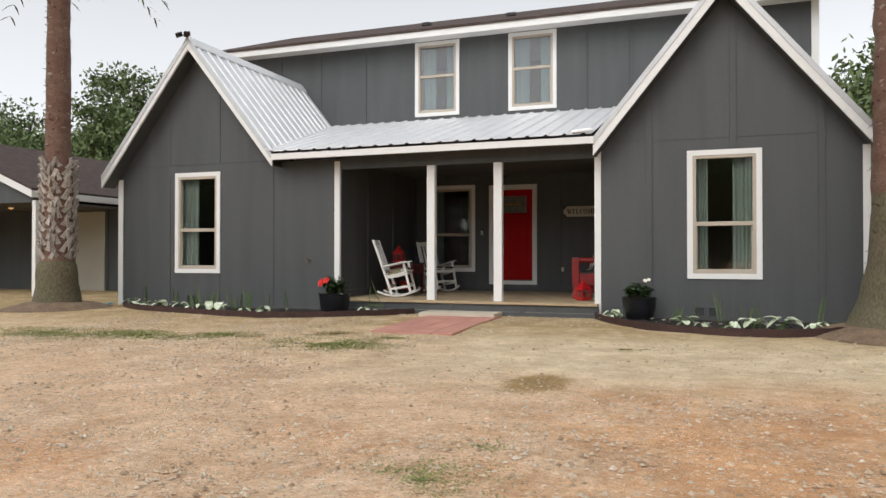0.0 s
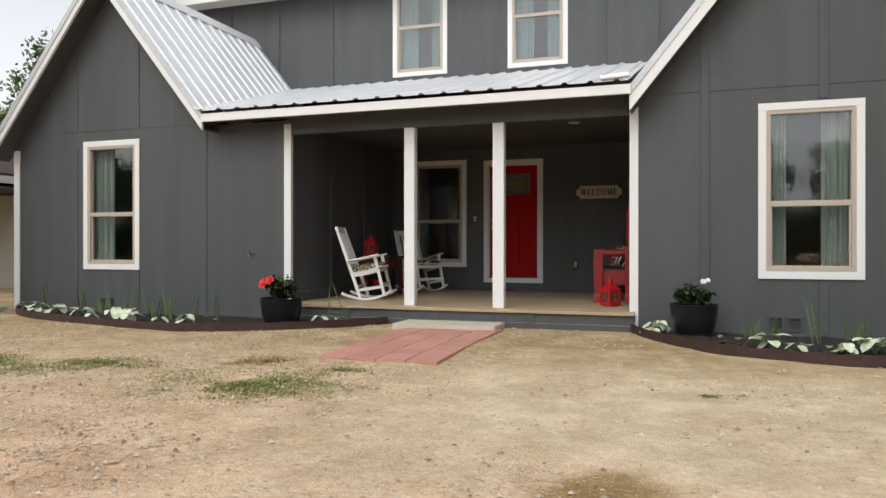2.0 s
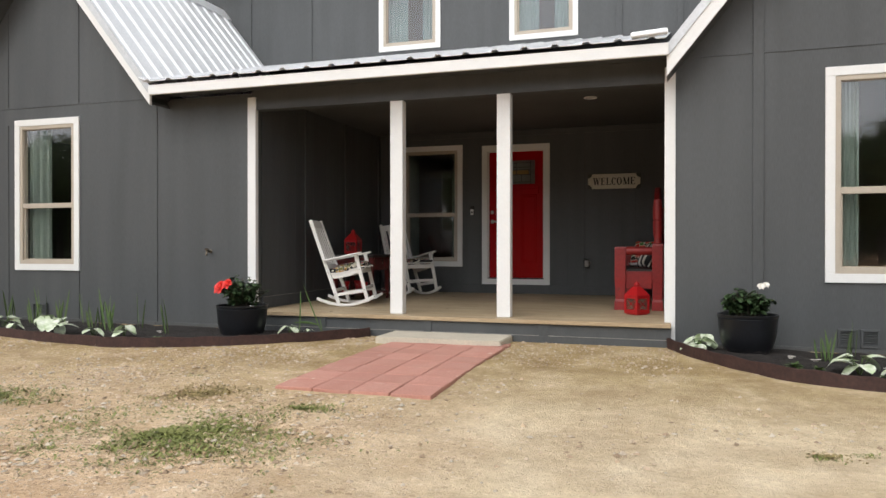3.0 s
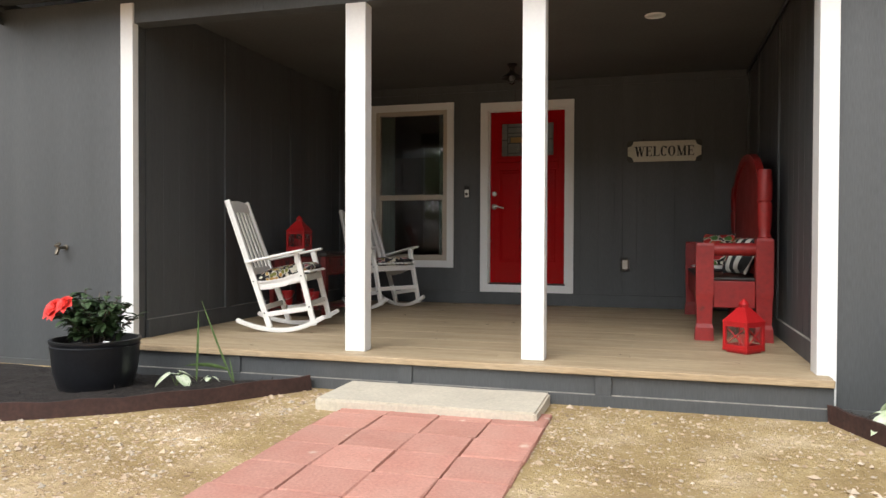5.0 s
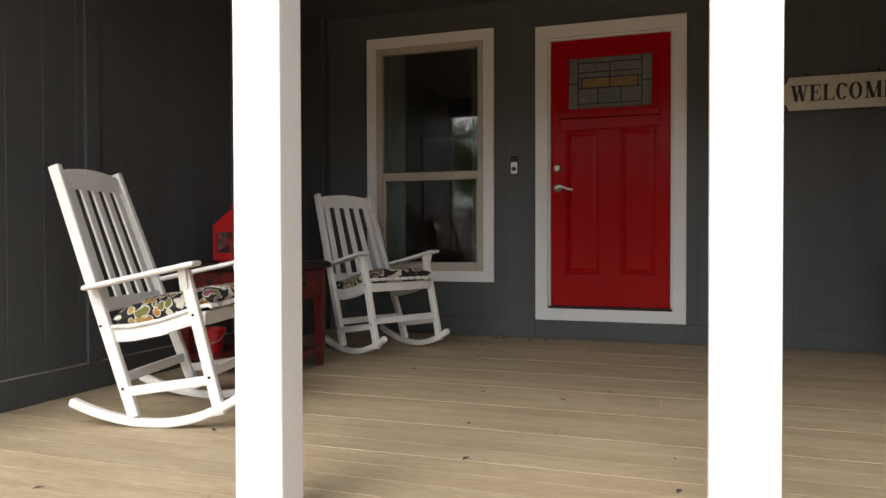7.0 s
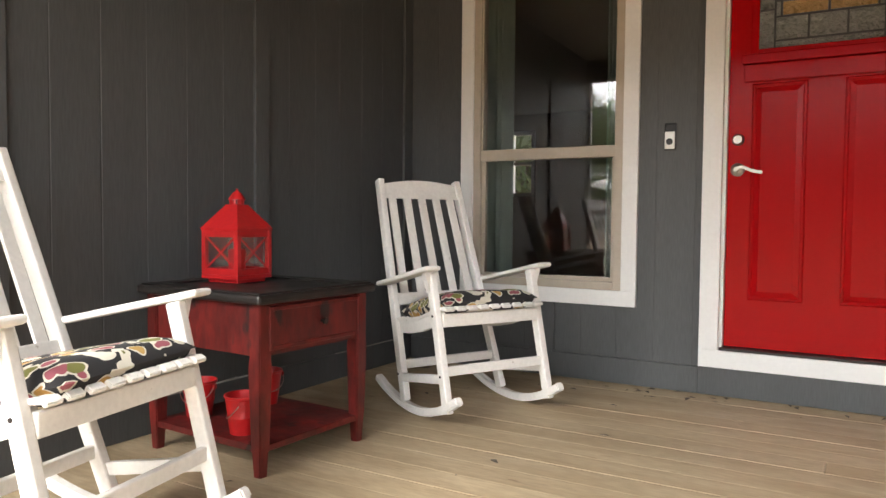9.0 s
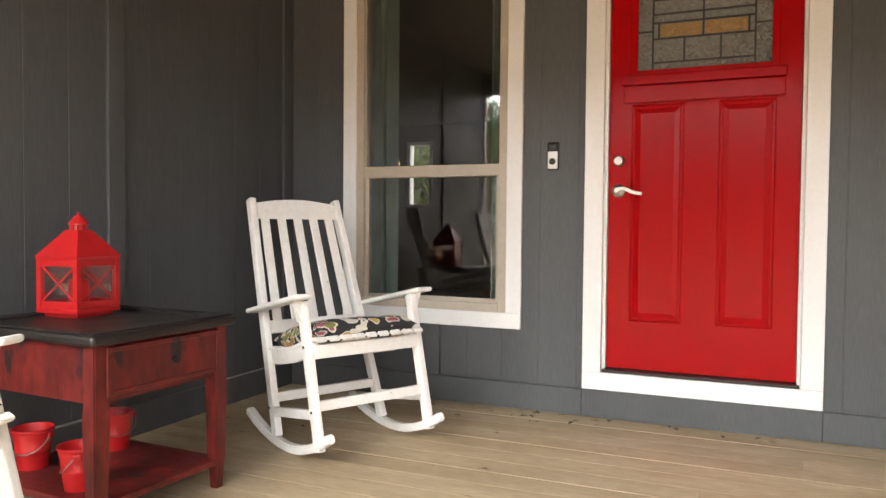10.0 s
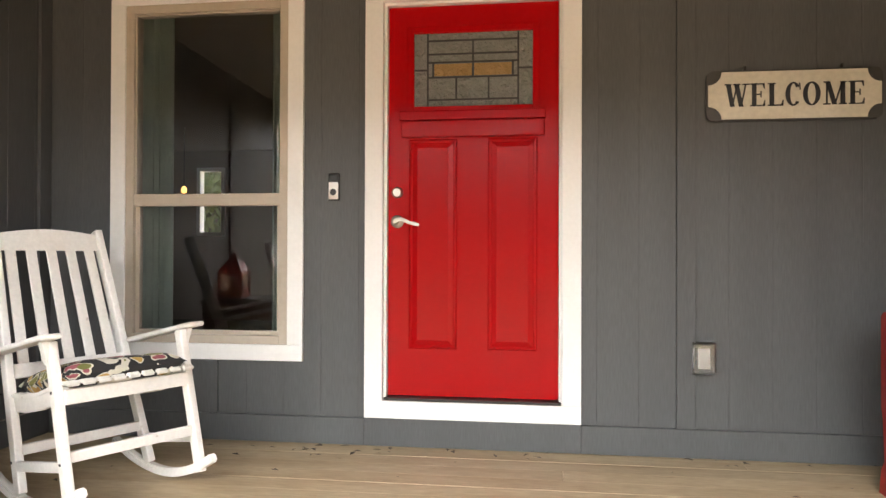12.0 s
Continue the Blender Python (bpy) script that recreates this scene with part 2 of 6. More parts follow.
def piece(name, me, parent, m=None):
    ob = new(name, me)
    ob.parent = parent
    if m:
        ob.matrix_local = m
    return ob


def structure(name, bm, mat, label, category="wall"):
    return tagged(part(name, bm, mat), label, category, kind="structure")


def blocks(bm, u0, u1, z0, z1, holes, put):
    """Fills the rectangle u0..u1, z0..z1 with rectangles round the holes (ua, ub, za, zb), each handed to put."""
    cuts = sorted({u0, u1, *[min(max(v, u0), u1) for h in holes for v in h[:2]]})
    for a, b in zip(cuts, cuts[1:]):
        if b - a < 1e-4:
            continue
        z = z0
        for h in sorted((h for h in holes if h[0] < (a + b) / 2 < h[1]), key=lambda h: h[2]):
            if h[2] > z:
                put(bm, a, b, z, h[2])
            z = max(z, h[3])
        if z < z1:
            put(bm, a, b, z, z1)
    return bm


def wall_y(u0, u1, y0, y1, z0, z1, holes=()):
    return blocks(bmesh.new(), u0, u1, z0, z1, holes, lambda bm, a, b, c, d: box(bm, a, b, y0, y1, c, d))


def wall_x(u0, u1, x0, x1, z0, z1, holes=()):
    return blocks(bmesh.new(), u0, u1, z0, z1, holes, lambda bm, a, b, c, d: box(bm, x0, x1, a, b, c, d))


def ground_z(x, y):
    t = min(max((y - 7.6) / 3.0, 0), 1)
    return 0.065 * t * t * (3 - 2 * t)

# ---- large structure ----
DECK_Z, FRONT, BACK, UPPER, CEILING = 0.30, 11.60, 15.455, 15.54, 2.92
LX, RX = -6.03, -1.25  # porch side walls
WINDOWS = {"left": (-9.76, -8.667, 0.74, 2.765), "right": (0.130, 1.222, 0.722, 2.742), "porch": (-5.65, -4.56, 0.725, 2.722)}
UP1, UP2 = (-6.08, -4.97, 4.385, 6.15), (-3.795, -2.69, 4.385, 6.15)
DOOR = (-4.228, -3.122, 0.444, 2.693)
T = 0.085  # trim width inside which the wall is open


def hole(w, t=T):
    return (w[0] + t, w[1] - t, w[2] + t, w[3] - t)


# ground, one sheet to the horizon
def axis(fine_lo, fine_hi, step, far):
    a = list(np.arange(fine_lo, fine_hi, step))
    d = step
    while a[-1] + d < far:
        d *= 1.35
        a.append(a[-1] + d)
    d = step
    while a[0] - d > -far:
        d *= 1.35
        a.insert(0, a[0] - d)
    return a


gx, gy = axis(-9, 4, 0.14, 1500), axis(0.5, 11.5, 0.14, 1500)
gv = [(x, y, ground_z(x, y) + (0.014 * noise.noise((x * 1.3, y * 1.3, 0)) + 0.008 * noise.noise((x * 4, y * 4, 3)) if y < 10.6 else 0)) for y in gy for x in gx]
nx = len(gx)
gf = [(j * nx + i, j * nx + i + 1, (j + 1) * nx + i + 1, (j + 1) * nx + i) for j in range(len(gy) - 1) for i in range(nx - 1)]
gm = bpy.data.meshes.new("ground")
gm.from_pydata(gv, [], gf)
gm.shade_smooth()


def ground_material():
    m = bpy.data.materials.new("sandy_gravel_ground")
    m.use_nodes = True
    n, l = m.node_tree.nodes, m.node_tree.links
    b = n["Principled BSDF"]
    b.inputs["Roughness"].default_value, b.inputs["Specular IOR Level"].default_value = 0.95, 0.2
    geo = n.new("ShaderNodeNewGeometry")
    sep = n.new("ShaderNodeSeparateXYZ")
    l.new(geo.outputs["Position"], sep.inputs[0])

    def nz(s, det=5, w=0.6):
        t = n.new("ShaderNodeTexNoise")
        t.inputs["Scale"].default_value, t.inputs["Detail"].default_value, t.inputs["Roughness"].default_value = s, det, w
        l.new(geo.outputs["Position"], t.inputs["Vector"])
        return t.outputs["Fac"]

    def rng(v, lo, hi, a=0.0, c=1.0):
        r = n.new("ShaderNodeMapRange")
        for k, val in (("From Min", lo), ("From Max", hi), ("To Min", a), ("To Max", c)):
            r.inputs[k].default_value = val
        l.new(v, r.inputs["Value"])
        return r.outputs[0]

    def mix(fac, a, c, kind="MIX"):
        x = n.new("ShaderNodeMix")
        x.data_type, x.blend_type = "RGBA", kind
        for sock, v in ((0, fac), (6, a), (7, c)):
            if isinstance(v, bpy.types.NodeSocket):
                l.new(v, x.inputs[sock])
            else:
                x.inputs[sock].default_value = v if isinstance(v, (int, float)) else (*v, 1)
        return x.outputs[2]

    def math_(op, a, c):
        x = n.new("ShaderNodeMath")
        x.operation = op
        for i, v in enumerate((a, c)):
            if isinstance(v, bpy.types.NodeSocket):
                l.new(v, x.inputs[i])
            else:
                x.inputs[i].default_value = v
        return x.outputs[0]

    big, mid, small, grit = nz(0.55, 6), nz(2.6, 6), nz(18, 6, 0.7), nz(90, 3, 0.7)
    sand = mix(rng(mid, 0.35, 0.65), (0.50, 0.38, 0.235), (0.58, 0.46, 0.30))
    clay = mix(rng(small, 0.35, 0.65), (0.56, 0.385, 0.245), (0.65, 0.48, 0.335))
    near = rng(math_("ADD", sep.outputs["Y"], math_("MULTIPLY", big, 5.0)), 11.2, 7.4)
    c = mix(near, sand, clay)
    pinkish = rng(math_("ADD", sep.outputs["X"], math_("MULTIPLY", nz(0.9, 6), 5.0)), 1.6, 2.8)
    front_ = rng(math_("ADD", sep.outputs["Y"], math_("MULTIPLY", nz(0.8, 6), 4.0)), 9.0, 7.6)
    c = mix(math_("MULTIPLY", math_("MULTIPLY", pinkish, front_), 0.8), c, (0.52, 0.285, 0.135))
    grey = mix(rng(small, 0.4, 0.6), (0.52, 0.40, 0.285), (0.68, 0.55, 0.42))
    c = mix(rng(nz(1.1, 8, 0.75), 0.48, 0.66, 0, 0.75), c, grey)
    # orange clay showing through near the drive
    patch = math_("MULTIPLY", rng(nz(0.75, 7, 0.68), 0.50, 0.60), rng(math_("ADD", sep.outputs["Y"], math_("MULTIPLY", big, 3.0)), 6.2, 4.6))
    c = mix(math_("MULTIPLY", patch, 0.8), c, mix(rng(small, 0.35, 0.65), (0.52, 0.275, 0.135), (0.58, 0.37, 0.22)))
    # fine pale sand, swept clear of stones
    swept = math_("MULTIPLY", rng(math_("ADD", sep.outputs["X"], math_("MULTIPLY", nz(0.7, 6), 3.0)), -1.9, -0.6), rng(math_("ADD", sep.outputs["Y"], math_("MULTIPLY", nz(0.6, 6), 3.0)), 6.3, 8.0))
    c = mix(math_("MULTIPLY", swept, 0.85), c, mix(rng(mid, 0.35, 0.65), (0.56, 0.465, 0.315), (0.63, 0.54, 0.39)))
    keep = rng(swept, 0.0, 1.0, 1.0, 0.3)
    # olive sheen of algae close to the house
    olive = math_("MULTIPLY", rng(math_("ADD", sep.outputs["Y"], math_("MULTIPLY", mid, 1.6)), 8.9, 10.8), rng(nz(1.7, 5), 0.22, 0.48))
    c = mix(math_("MULTIPLY", olive, 0.9), c, (0.335, 0.25, 0.115))
    # dry matted stain
    dx, dy = math_("ADD", sep.outputs["X"], 0.97), math_("ADD", sep.outputs["Y"], -5.55)
    dist = math_("SQRT", math_("ADD", math_("MULTIPLY", dx, dx), math_("MULTIPLY", math_("MULTIPLY", dy, dy), 0.32)), 0)
    spot = rng(math_("ADD", dist, math_("MULTIPLY", nz(5, 6), 0.35)), 0.52, 0.38)
    c = mix(math_("MULTIPLY", spot, 0.9), c, (0.29, 0.19, 0.075))
    # specks of pale and dark grit
    c = mix(math_("MULTIPLY", rng(grit, 0.63, 0.71, 0, 0.55), keep), c, (0.72, 0.65, 0.55))
    c = mix(math_("MULTIPLY", rng(grit, 0.38, 0.31, 0, 0.55), keep), c, (0.24, 0.165, 0.11))
    # pebbles bedded in the sand, thicker in drifts
    heights = [math_("MULTIPLY", grit, 0.7)]
    for size, lo, hi in ((26, 0.34, 0.30), (58, 0.36, 0.30)):
        vo = n.new("ShaderNodeTexVoronoi")
        vo.inputs["Scale"].default_value = size
        sq = n.new("ShaderNodeMapping")
        sq.inputs["Scale"].default_value = (0.75, 1.0, 1.0)
        l.new(geo.outputs["Position"], sq.inputs[0]), l.new(sq.outputs[0], vo.inputs["Vector"])
        sc = n.new("ShaderNodeSeparateColor")
        l.new(vo.outputs["Color"], sc.inputs[0])
        drift = math_("ADD", sc.outputs[0], math_("MULTIPLY", nz(1.4, 6, 0.7), 1.5))
        mask = math_("MULTIPLY", rng(vo.outputs["Distance"], lo, hi), rng(drift, 1.10, 1.18))
        tone = n.new("ShaderNodeValToRGB")
        e = tone.color_ramp.elements
        e[0].color, e[1].color = (0.24, 0.165, 0.11, 1), (0.76, 0.68, 0.57, 1)
        for pos, col in ((0.25, (0.42, 0.30, 0.20, 1)), (0.5, (0.56, 0.42, 0.30, 1)), (0.75, (0.62, 0.51, 0.40, 1))):
            e.new(pos).color = col
        l.new(sc.outputs[1], tone.inputs[0])
        mask = math_("MULTIPLY", mask, keep)
        c = mix(math_("MULTIPLY", mask, 0.85), c, tone.outputs[0])
        heights.append(math_("MULTIPLY", mask, 0.6))
    c = mix(1.0, c, mix(rng(small, 0.25, 0.75), (0.93, 0.915, 0.90), (1.16, 1.16, 1.15)), "MULTIPLY")
    c = mix(1.0, c, mix(rng(nz(5.5, 6, 0.7), 0.3, 0.7), (0.90, 0.87, 0.84), (1.14, 1.14, 1.14)), "MULTIPLY")
    c = mix(1.0, c, mix(rng(nz(1.6, 8, 0.72), 0.36, 0.60), (0.85, 0.80, 0.75), (1.16, 1.16, 1.16)), "MULTIPLY")
    # meadow far off
    far = math_("ADD", math_("MULTIPLY", math_("ABSOLUTE", math_("ADD", sep.outputs["X"], 4), 0), 1.0), math_("MULTIPLY", big, 6))
    c = mix(rng(far, 26, 32), c, (0.10, 0.13, 0.05))
    l.new(c, b.inputs["Base Color"])
    bp = n.new("ShaderNodeBump")
    bp.inputs["Strength"].default_value, bp.inputs["Distance"].default_value = 0.75, 0.025
    h = small
    for extra in heights:
        h = math_("ADD", h, extra)
    l.new(h, bp.inputs["Height"])
    l.new(bp.outputs[0], b.inputs["Normal"])
    return m


gm.materials.append(ground_material())
tagged(new("ground", gm), "sandy gravel yard with clay and grit patches", "ground", kind="structure")

# walls with real openings
SLOPE, APEX, RAKE = 1.24, 5.36, 11.23
LC, RC = -9.18, 0.68  # ridges of the two front gables
wl = wall_y(-11.20, LX, FRONT, FRONT + 0.14, 0.0, 2.9, [hole(WINDOWS["left"])])
prism(wl, [(-11.20, 2.9), (LC, APEX - 0.16), (LC + (APEX - 0.16 - 2.9) / SLOPE, 2.9)], FRONT, FRONT + 0.14)
wall_left = structure("wall_front_left", wl, GREY, "dark grey painted panel wall of the gabled wing")
wr = wall_y(RX, 2.65, FRONT, FRONT + 0.14, 0.0, 2.9, [hole(WINDOWS["right"])])
prism(wr, [(RC - (APEX - 0.16 - 2.9) / SLOPE, 2.9), (RC, APEX - 0.16), (RC + (APEX - 0.16 - 2.9) / SLOPE, 2.9)], FRONT, FRONT + 0.14)
wall_right = structure("wall_front_right", wr, GREY, "dark grey painted panel wall with a tall gable")
wall_porch_left = structure("wall_porch_left", wall_x(FRONT + 0.14, BACK + 0.1, LX - 0.14, LX - 0.014, 0.0, CEILING + 0.1), GREY, "dark grey grooved panel wall beside the porch")
wall_porch_right = structure("wall_porch_right", wall_x(FRONT + 0.14, BACK + 0.1, RX + 0.014, RX + 0.14, 0.0, CEILING + 0.1), GREY, "dark grey grooved panel wall beside the porch")
wall_back = structure("wall_porch_back", wall_y(LX, RX, BACK + 0.014, BACK + 0.12, 0.0, CEILING + 0.2, [hole(WINDOWS["porch"]), (-4.135, -3.215, 0.50, 2.60)]), GREY, "dark grey grooved panel wall behind the porch")
wall_upper = structure("wall_upper", wall_y(-11.5, 2.53, UPPER, UPPER + 0.14, 3.13, 6.32, [hole(UP1), hole(UP2)]), GREY, "dark grey painted upper storey wall")
# outer shell that closes the house
shell = bmesh.new()
box(shell, -11.20, -11.06, FRONT + 0.14, 22, 0, 2.9)
box(shell, 2.51, 2.65, FRONT + 0.14, 22, 0, 2.9)
box(shell, -11.5, -11.36, UPPER + 0.14, 22, 2.9, 6.3)
box(shell, 2.39, 2.53, UPPER + 0.14, 22, 2.9, 6.3)
prism(shell, [(UPPER + 0.14, 6.3), (22, 6.3), (19.0, 7.7)], 2.39, 2.53, "x")
structure("wall_shell", shell, GREY, "dark grey side walls of the house")
rear = wall_y(-11.06, 2.51, 21.86, 22.0, 0.0, 6.3, [(-8.36, -7.93, 1.55, 2.55)])
structure("wall_rear", rear, INTERIOR, "plain interior wall with one small window")
inner = bmesh.new()
box(inner, RX + 0.02, RX + 0.14, BACK + 0.12, 21.86, 0.3, 2.8)
box(inner, -11.06, LX - 0.14, 15.7, 15.8, 0.3, 2.8)
box(inner, RX + 0.14, 2.51, 15.7, 15.8, 0.3, 2.8)
box(inner, -11.06, 2.3, 17.9, 18.0, 3.3, 6.1)
structure("wall_inner", inner, INTERIOR, "plain inner room walls")
structure("floor_inner", box(box_bm(-11.06, 2.51, BACK + 0.12, 21.86, 0.2, 0.32), -11.06, LX - 0.14, FRONT + 0.14, BACK + 0.12, 0.2, 0.32), INTFLOOR, "dark inner floor", "floor")
structure("floor_inner_right", box_bm(RX + 0.14, 2.51, FRONT + 0.14, BACK + 0.12, 0.2, 0.32), INTFLOOR, "dark inner floor", "floor")
structure("ceiling_inner", box(box(box_bm(-11.06, 2.51, UPPER + 0.16, 21.86, 2.8, 2.88), -11.06, LX - 0.14, FRONT + 0.14, UPPER - 0.01, 2.8, 2.88), RX + 0.14, 2.51, FRONT + 0.14, UPPER - 0.01, 2.8, 2.88), INTERIOR, "plain inner ceiling", "ceiling")
structure("ceiling_upper", box_bm(-11.36, 2.39, UPPER + 0.14, 21.86, 6.1, 6.16), INTERIOR, "plain upper ceiling", "ceiling")
structure("ceiling_porch", box_bm(LX, RX, FRONT + 0.14, BACK, CEILING, CEILING + 0.06), CEIL, "dark painted porch ceiling", "ceiling")
# lintel beam over the porch opening
porch_beam = structure("porch_beam", box_bm(LX, RX, FRONT, FRONT + 0.14, 2.70, 3.02), GREY, "dark grey beam over the porch opening", "beam")
for x in (-4.92, -3.72, -2.47):
    part("joint_strip", box_bm(x - 0.012, x + 0.012, FRONT - 0.005, FRONT, 2.70, 2.925, 0.001), GREY, porch_beam)

# porch deck
deck = thing("porch_deck", "weathered pine plank porch deck with a grey skirt", "deck", kind="structure")
part("skirt", box_bm(LX, RX, 11.45, 11.475, 0.0, 0.258), GREY, deck, "grey painted skirt board")
for x in (-5.05, -3.78, -2.51):
    part("skirt_batten", box_bm(x - 0.048, x + 0.048, 11.434, 11.45, 0.135, 0.256, 0.003), GREY, deck)
part("skirt_base", box_bm(LX, RX, 11.432, 11.45, 0.0, 0.135, 0.004), GREY, deck)
# pale strips paint the sky-lit highlight onto the skirt ledge
LEDGELIGHT = material("painted_ledge_highlight", (0.34, 0.315, 0.275), 0.9, var=0.2, scale=5, fine=40, bump=0.1, col2=(0.20, 0.19, 0.175))
for a, b in ((LX, -5.1), (-5.0, -3.83), (-3.73, -2.56), (-2.46, RX)):
    part("dusty_ledge", box_bm(a, b, 11.430, 11.45, 0.135, 0.1395, 0.001), LEDGELIGHT, deck, "painted highlight along the skirt ledge")
part("edge_board", box_bm(LX + 0.06, RX - 0.0, 11.415, 11.478, 0.258, DECK_Z, 0.006), DECKEDGE, deck, "golden pine edge board")

# white posts
for x in (-4.2035, -2.969):
    post = tagged(part("porch_post", box_bm(x - 0.0745, x + 0.0745, 11.60, 11.716, DECK_Z, 2.70, 0.005), WHITE), "square white painted timber porch post", "post", "porch posts")


def trim(name, bm, label="white painted trim board"):
    return tagged(part(name, bm, WHITE), label, "trim", kind="structure")


trim("trim_corner", box_bm(-6.118, -6.008, FRONT - 0.02, FRONT + 0.045, 0.30, 2.85, 0.003))
trim("trim_corner", box_bm(-1.315, -1.21, FRONT - 0.02, FRONT + 0.155, 0.06, 2.85, 0.003))
trim("trim_corner", box_bm(-11.22, -11.10, FRONT - 0.02, FRONT + 0.12, 0.05, 2.68, 0.003))
trim("trim_corner", box_bm(2.58, 2.68, FRONT - 0.02, FRONT + 0.12, 0.05, 2.72, 0.003))
trim("trim_corner", box_bm(2.41, 2.55, UPPER - 0.02, UPPER + 0.12, 3.5, 6.30, 0.003))


# roofs
def rib_sheet(bm, o, u, v, n, width, length, step=0.305, rib=0.024, thick=0.006, start=lambda a: 0.0):
    """A ribbed metal sheet from corner o: ribs run along v and repeat along u; n is its upward normal."""
    o, u, v, n = Vector(o), Vector(u), Vector(v), Vector(n)
    prof, x = [], 0.0
    while x < width - 0.04:
        prof += [(x, 0), (min(x + step / 2 - 0.045, width), 0), (x + step / 2 - 0.022, rib), (x + step / 2 + 0.022, rib), (x + step / 2 + 0.045, 0)]
        x += step
    prof = [p for p in prof if p[0] <= width] + [(width, 0)]
    rows = [[bm.verts.new(o + u * a + v * (start(a) + (length - start(a)) * s) + n * (h + d)) for a, h in prof] for d in (0, -thick) for s in (0, 1)]
    fs = []
    for p, q in ((0, 1), (2, 3), (0, 2), (1, 3)):
        fs += [bm.faces.new((rows[p][i], rows[p][i + 1], rows[q][i + 1], rows[q][i])) for i in range(len(prof) - 1)]
    bmesh.ops.recalc_face_normals(bm, faces=fs)
    return bm


def gable_roof(name, cx, low_left, low_right, y_end, label, APEX=5.36, d=0.20):
    r = thing(name, label, "roof", kind="structure")
    s = math.hypot(1, SLOPE)
    for sgn, low in ((-1, low_left), (1, low_right)):
        run = abs(low - cx) + 0.02
        v, nrm = Vector((sgn / s, 0, -SLOPE / s)), Vector((sgn * SLOPE / s, 0, 1 / s))
        bm = rib_sheet(bmesh.new(), (cx, RAKE - 0.01, APEX + 0.012), (0, 1, 0), v, nrm, y_end - RAKE, run * s)
        part("roof_sheet", bm, GALV, r, "ribbed galvanised roof sheet")
        z = APEX - run * SLOPE
        part("rake_board", prism(bmesh.new(), [(cx, APEX), (cx + sgn * run, z), (cx + sgn * run, z - d), (cx, APEX - d)], RAKE, RAKE + 0.04), WHITE, r, "white rake board")
        part("rake_flashing", prism(bmesh.new(), [(cx, APEX + 0.045), (cx + sgn * run, z + 0.045), (cx + sgn * run, z - 0.075), (cx, APEX - 0.075)], RAKE - 0.012, RAKE - 0.002), ZINC, r, "pale metal edge flashing")
        part("soffit", prism(bmesh.new(), [(cx, APEX - 0.05), (cx + sgn * run, z - 0.05), (cx + sgn * run, z - 0.09), (cx, APEX - 0.09)], RAKE + 0.04, y_end), GREY, r, "grey soffit board")
        part("rake_soffit", prism(bmesh.new(), [(cx, APEX - d + 0.04), (cx + sgn * run, z - d + 0.04), (cx + sgn * run, z - d + 0.012), (cx, APEX - d + 0.012)], RAKE + 0.04, FRONT - 0.002), GREY, r, "grey boxed soffit under the rake")
        cap = prism(bmesh.new(), [(cx, APEX + 0.06), (cx + sgn * 0.16, APEX + 0.06 - 0.16 * SLOPE), (cx + sgn * 0.16, APEX + 0.045 - 0.16 * SLOPE), (cx, APEX + 0.045)], RAKE - 0.012, y_end)
        part("ridge_cap", cap, GALV, r, "folded metal ridge cap")
    return r


gable_roof("roof_gable_left", LC, -11.31, -7.27, UPPER, "ribbed galvanised metal gable roof with white rake boards")
gable_roof("roof_gable_right", RC, -1.27, 2.62, UPPER, "ribbed galvanised metal gable roof with white rake boards", 5.38, 0.25)
porch_roof = thing("roof_porch", "low ribbed galvanised metal roof over the porch", "roof", kind="structure")
dz = (4.30 - 3.03) / (UPPER - 11.16)
pl = math.hypot(1, dz)
part("roof_sheet", rib_sheet(bmesh.new(), (-8.6, 11.16, 3.035), (1, 0, 0), (0, 1 / pl, dz / pl), (0, -dz / pl, 1 / pl), 7.3, (UPPER - 11.16) * pl, start=lambda a: min(max((5.36 - 1.24 * (a + 0.58) - 3.035) / dz * pl, 0.0), (UPPER - 11.16) * pl - 0.01)), GALV, porch_roof, "ribbed galvanised roof sheet")
part("fascia", box_bm(-7.24, -1.27, 11.19, 11.23, 2.88, 2.995, 0.004), WHITE, porch_roof, "white fascia board")
part("soffit", box_bm(-7.24, -1.27, 11.23, FRONT, 2.93, 2.95), GREY, porch_roof, "grey soffit board")
valley = bmesh.new()
beam(valley, (-7.30, 11.20, 3.06), (-8.36, UPPER, 4.33), 0.16, 0.012, (0.5, 0, 1))
part("valley_flashing", valley, GALV, porch_roof, "folded metal valley flashing")
part("end_flashing", beam(bmesh.new(), (-1.62, 11.17, 3.075), (-1.28, 11.19, 3.10), 0.10, 0.05, (0, 0, 1), 0.012), GALV, porch_roof, "bent end flashing")
main_roof = thing("roof_main", "brown shingled main roof with white fascia", "roof", kind="structure")
part("shingles", prism(bmesh.new(), [(15.05, 6.33), (19.4, 7.96), (23.6, 6.33), (23.6, 6.27), (19.4, 7.90), (15.05, 6.27)], -11.75, 2.95, "x"), SHINGLE, main_roof, "brown shingle covering")
part("fascia", box_bm(-11.6, 2.93, 15.07, 15.11, 6.13, 6.29, 0.004), WHITE, main_roof, "white fascia board")
part("soffit", box_bm(-11.6, 2.93, 15.11, UPPER, 6.17, 6.19), WHITE, main_roof)
part("rake_board", prism(bmesh.new(), [(15.07, 6.29), (19.4, 7.91), (19.4, 7.75), (15.07, 6.13)], 2.93, 2.96, "x"), DARKMETAL, main_roof, "dark rake board")


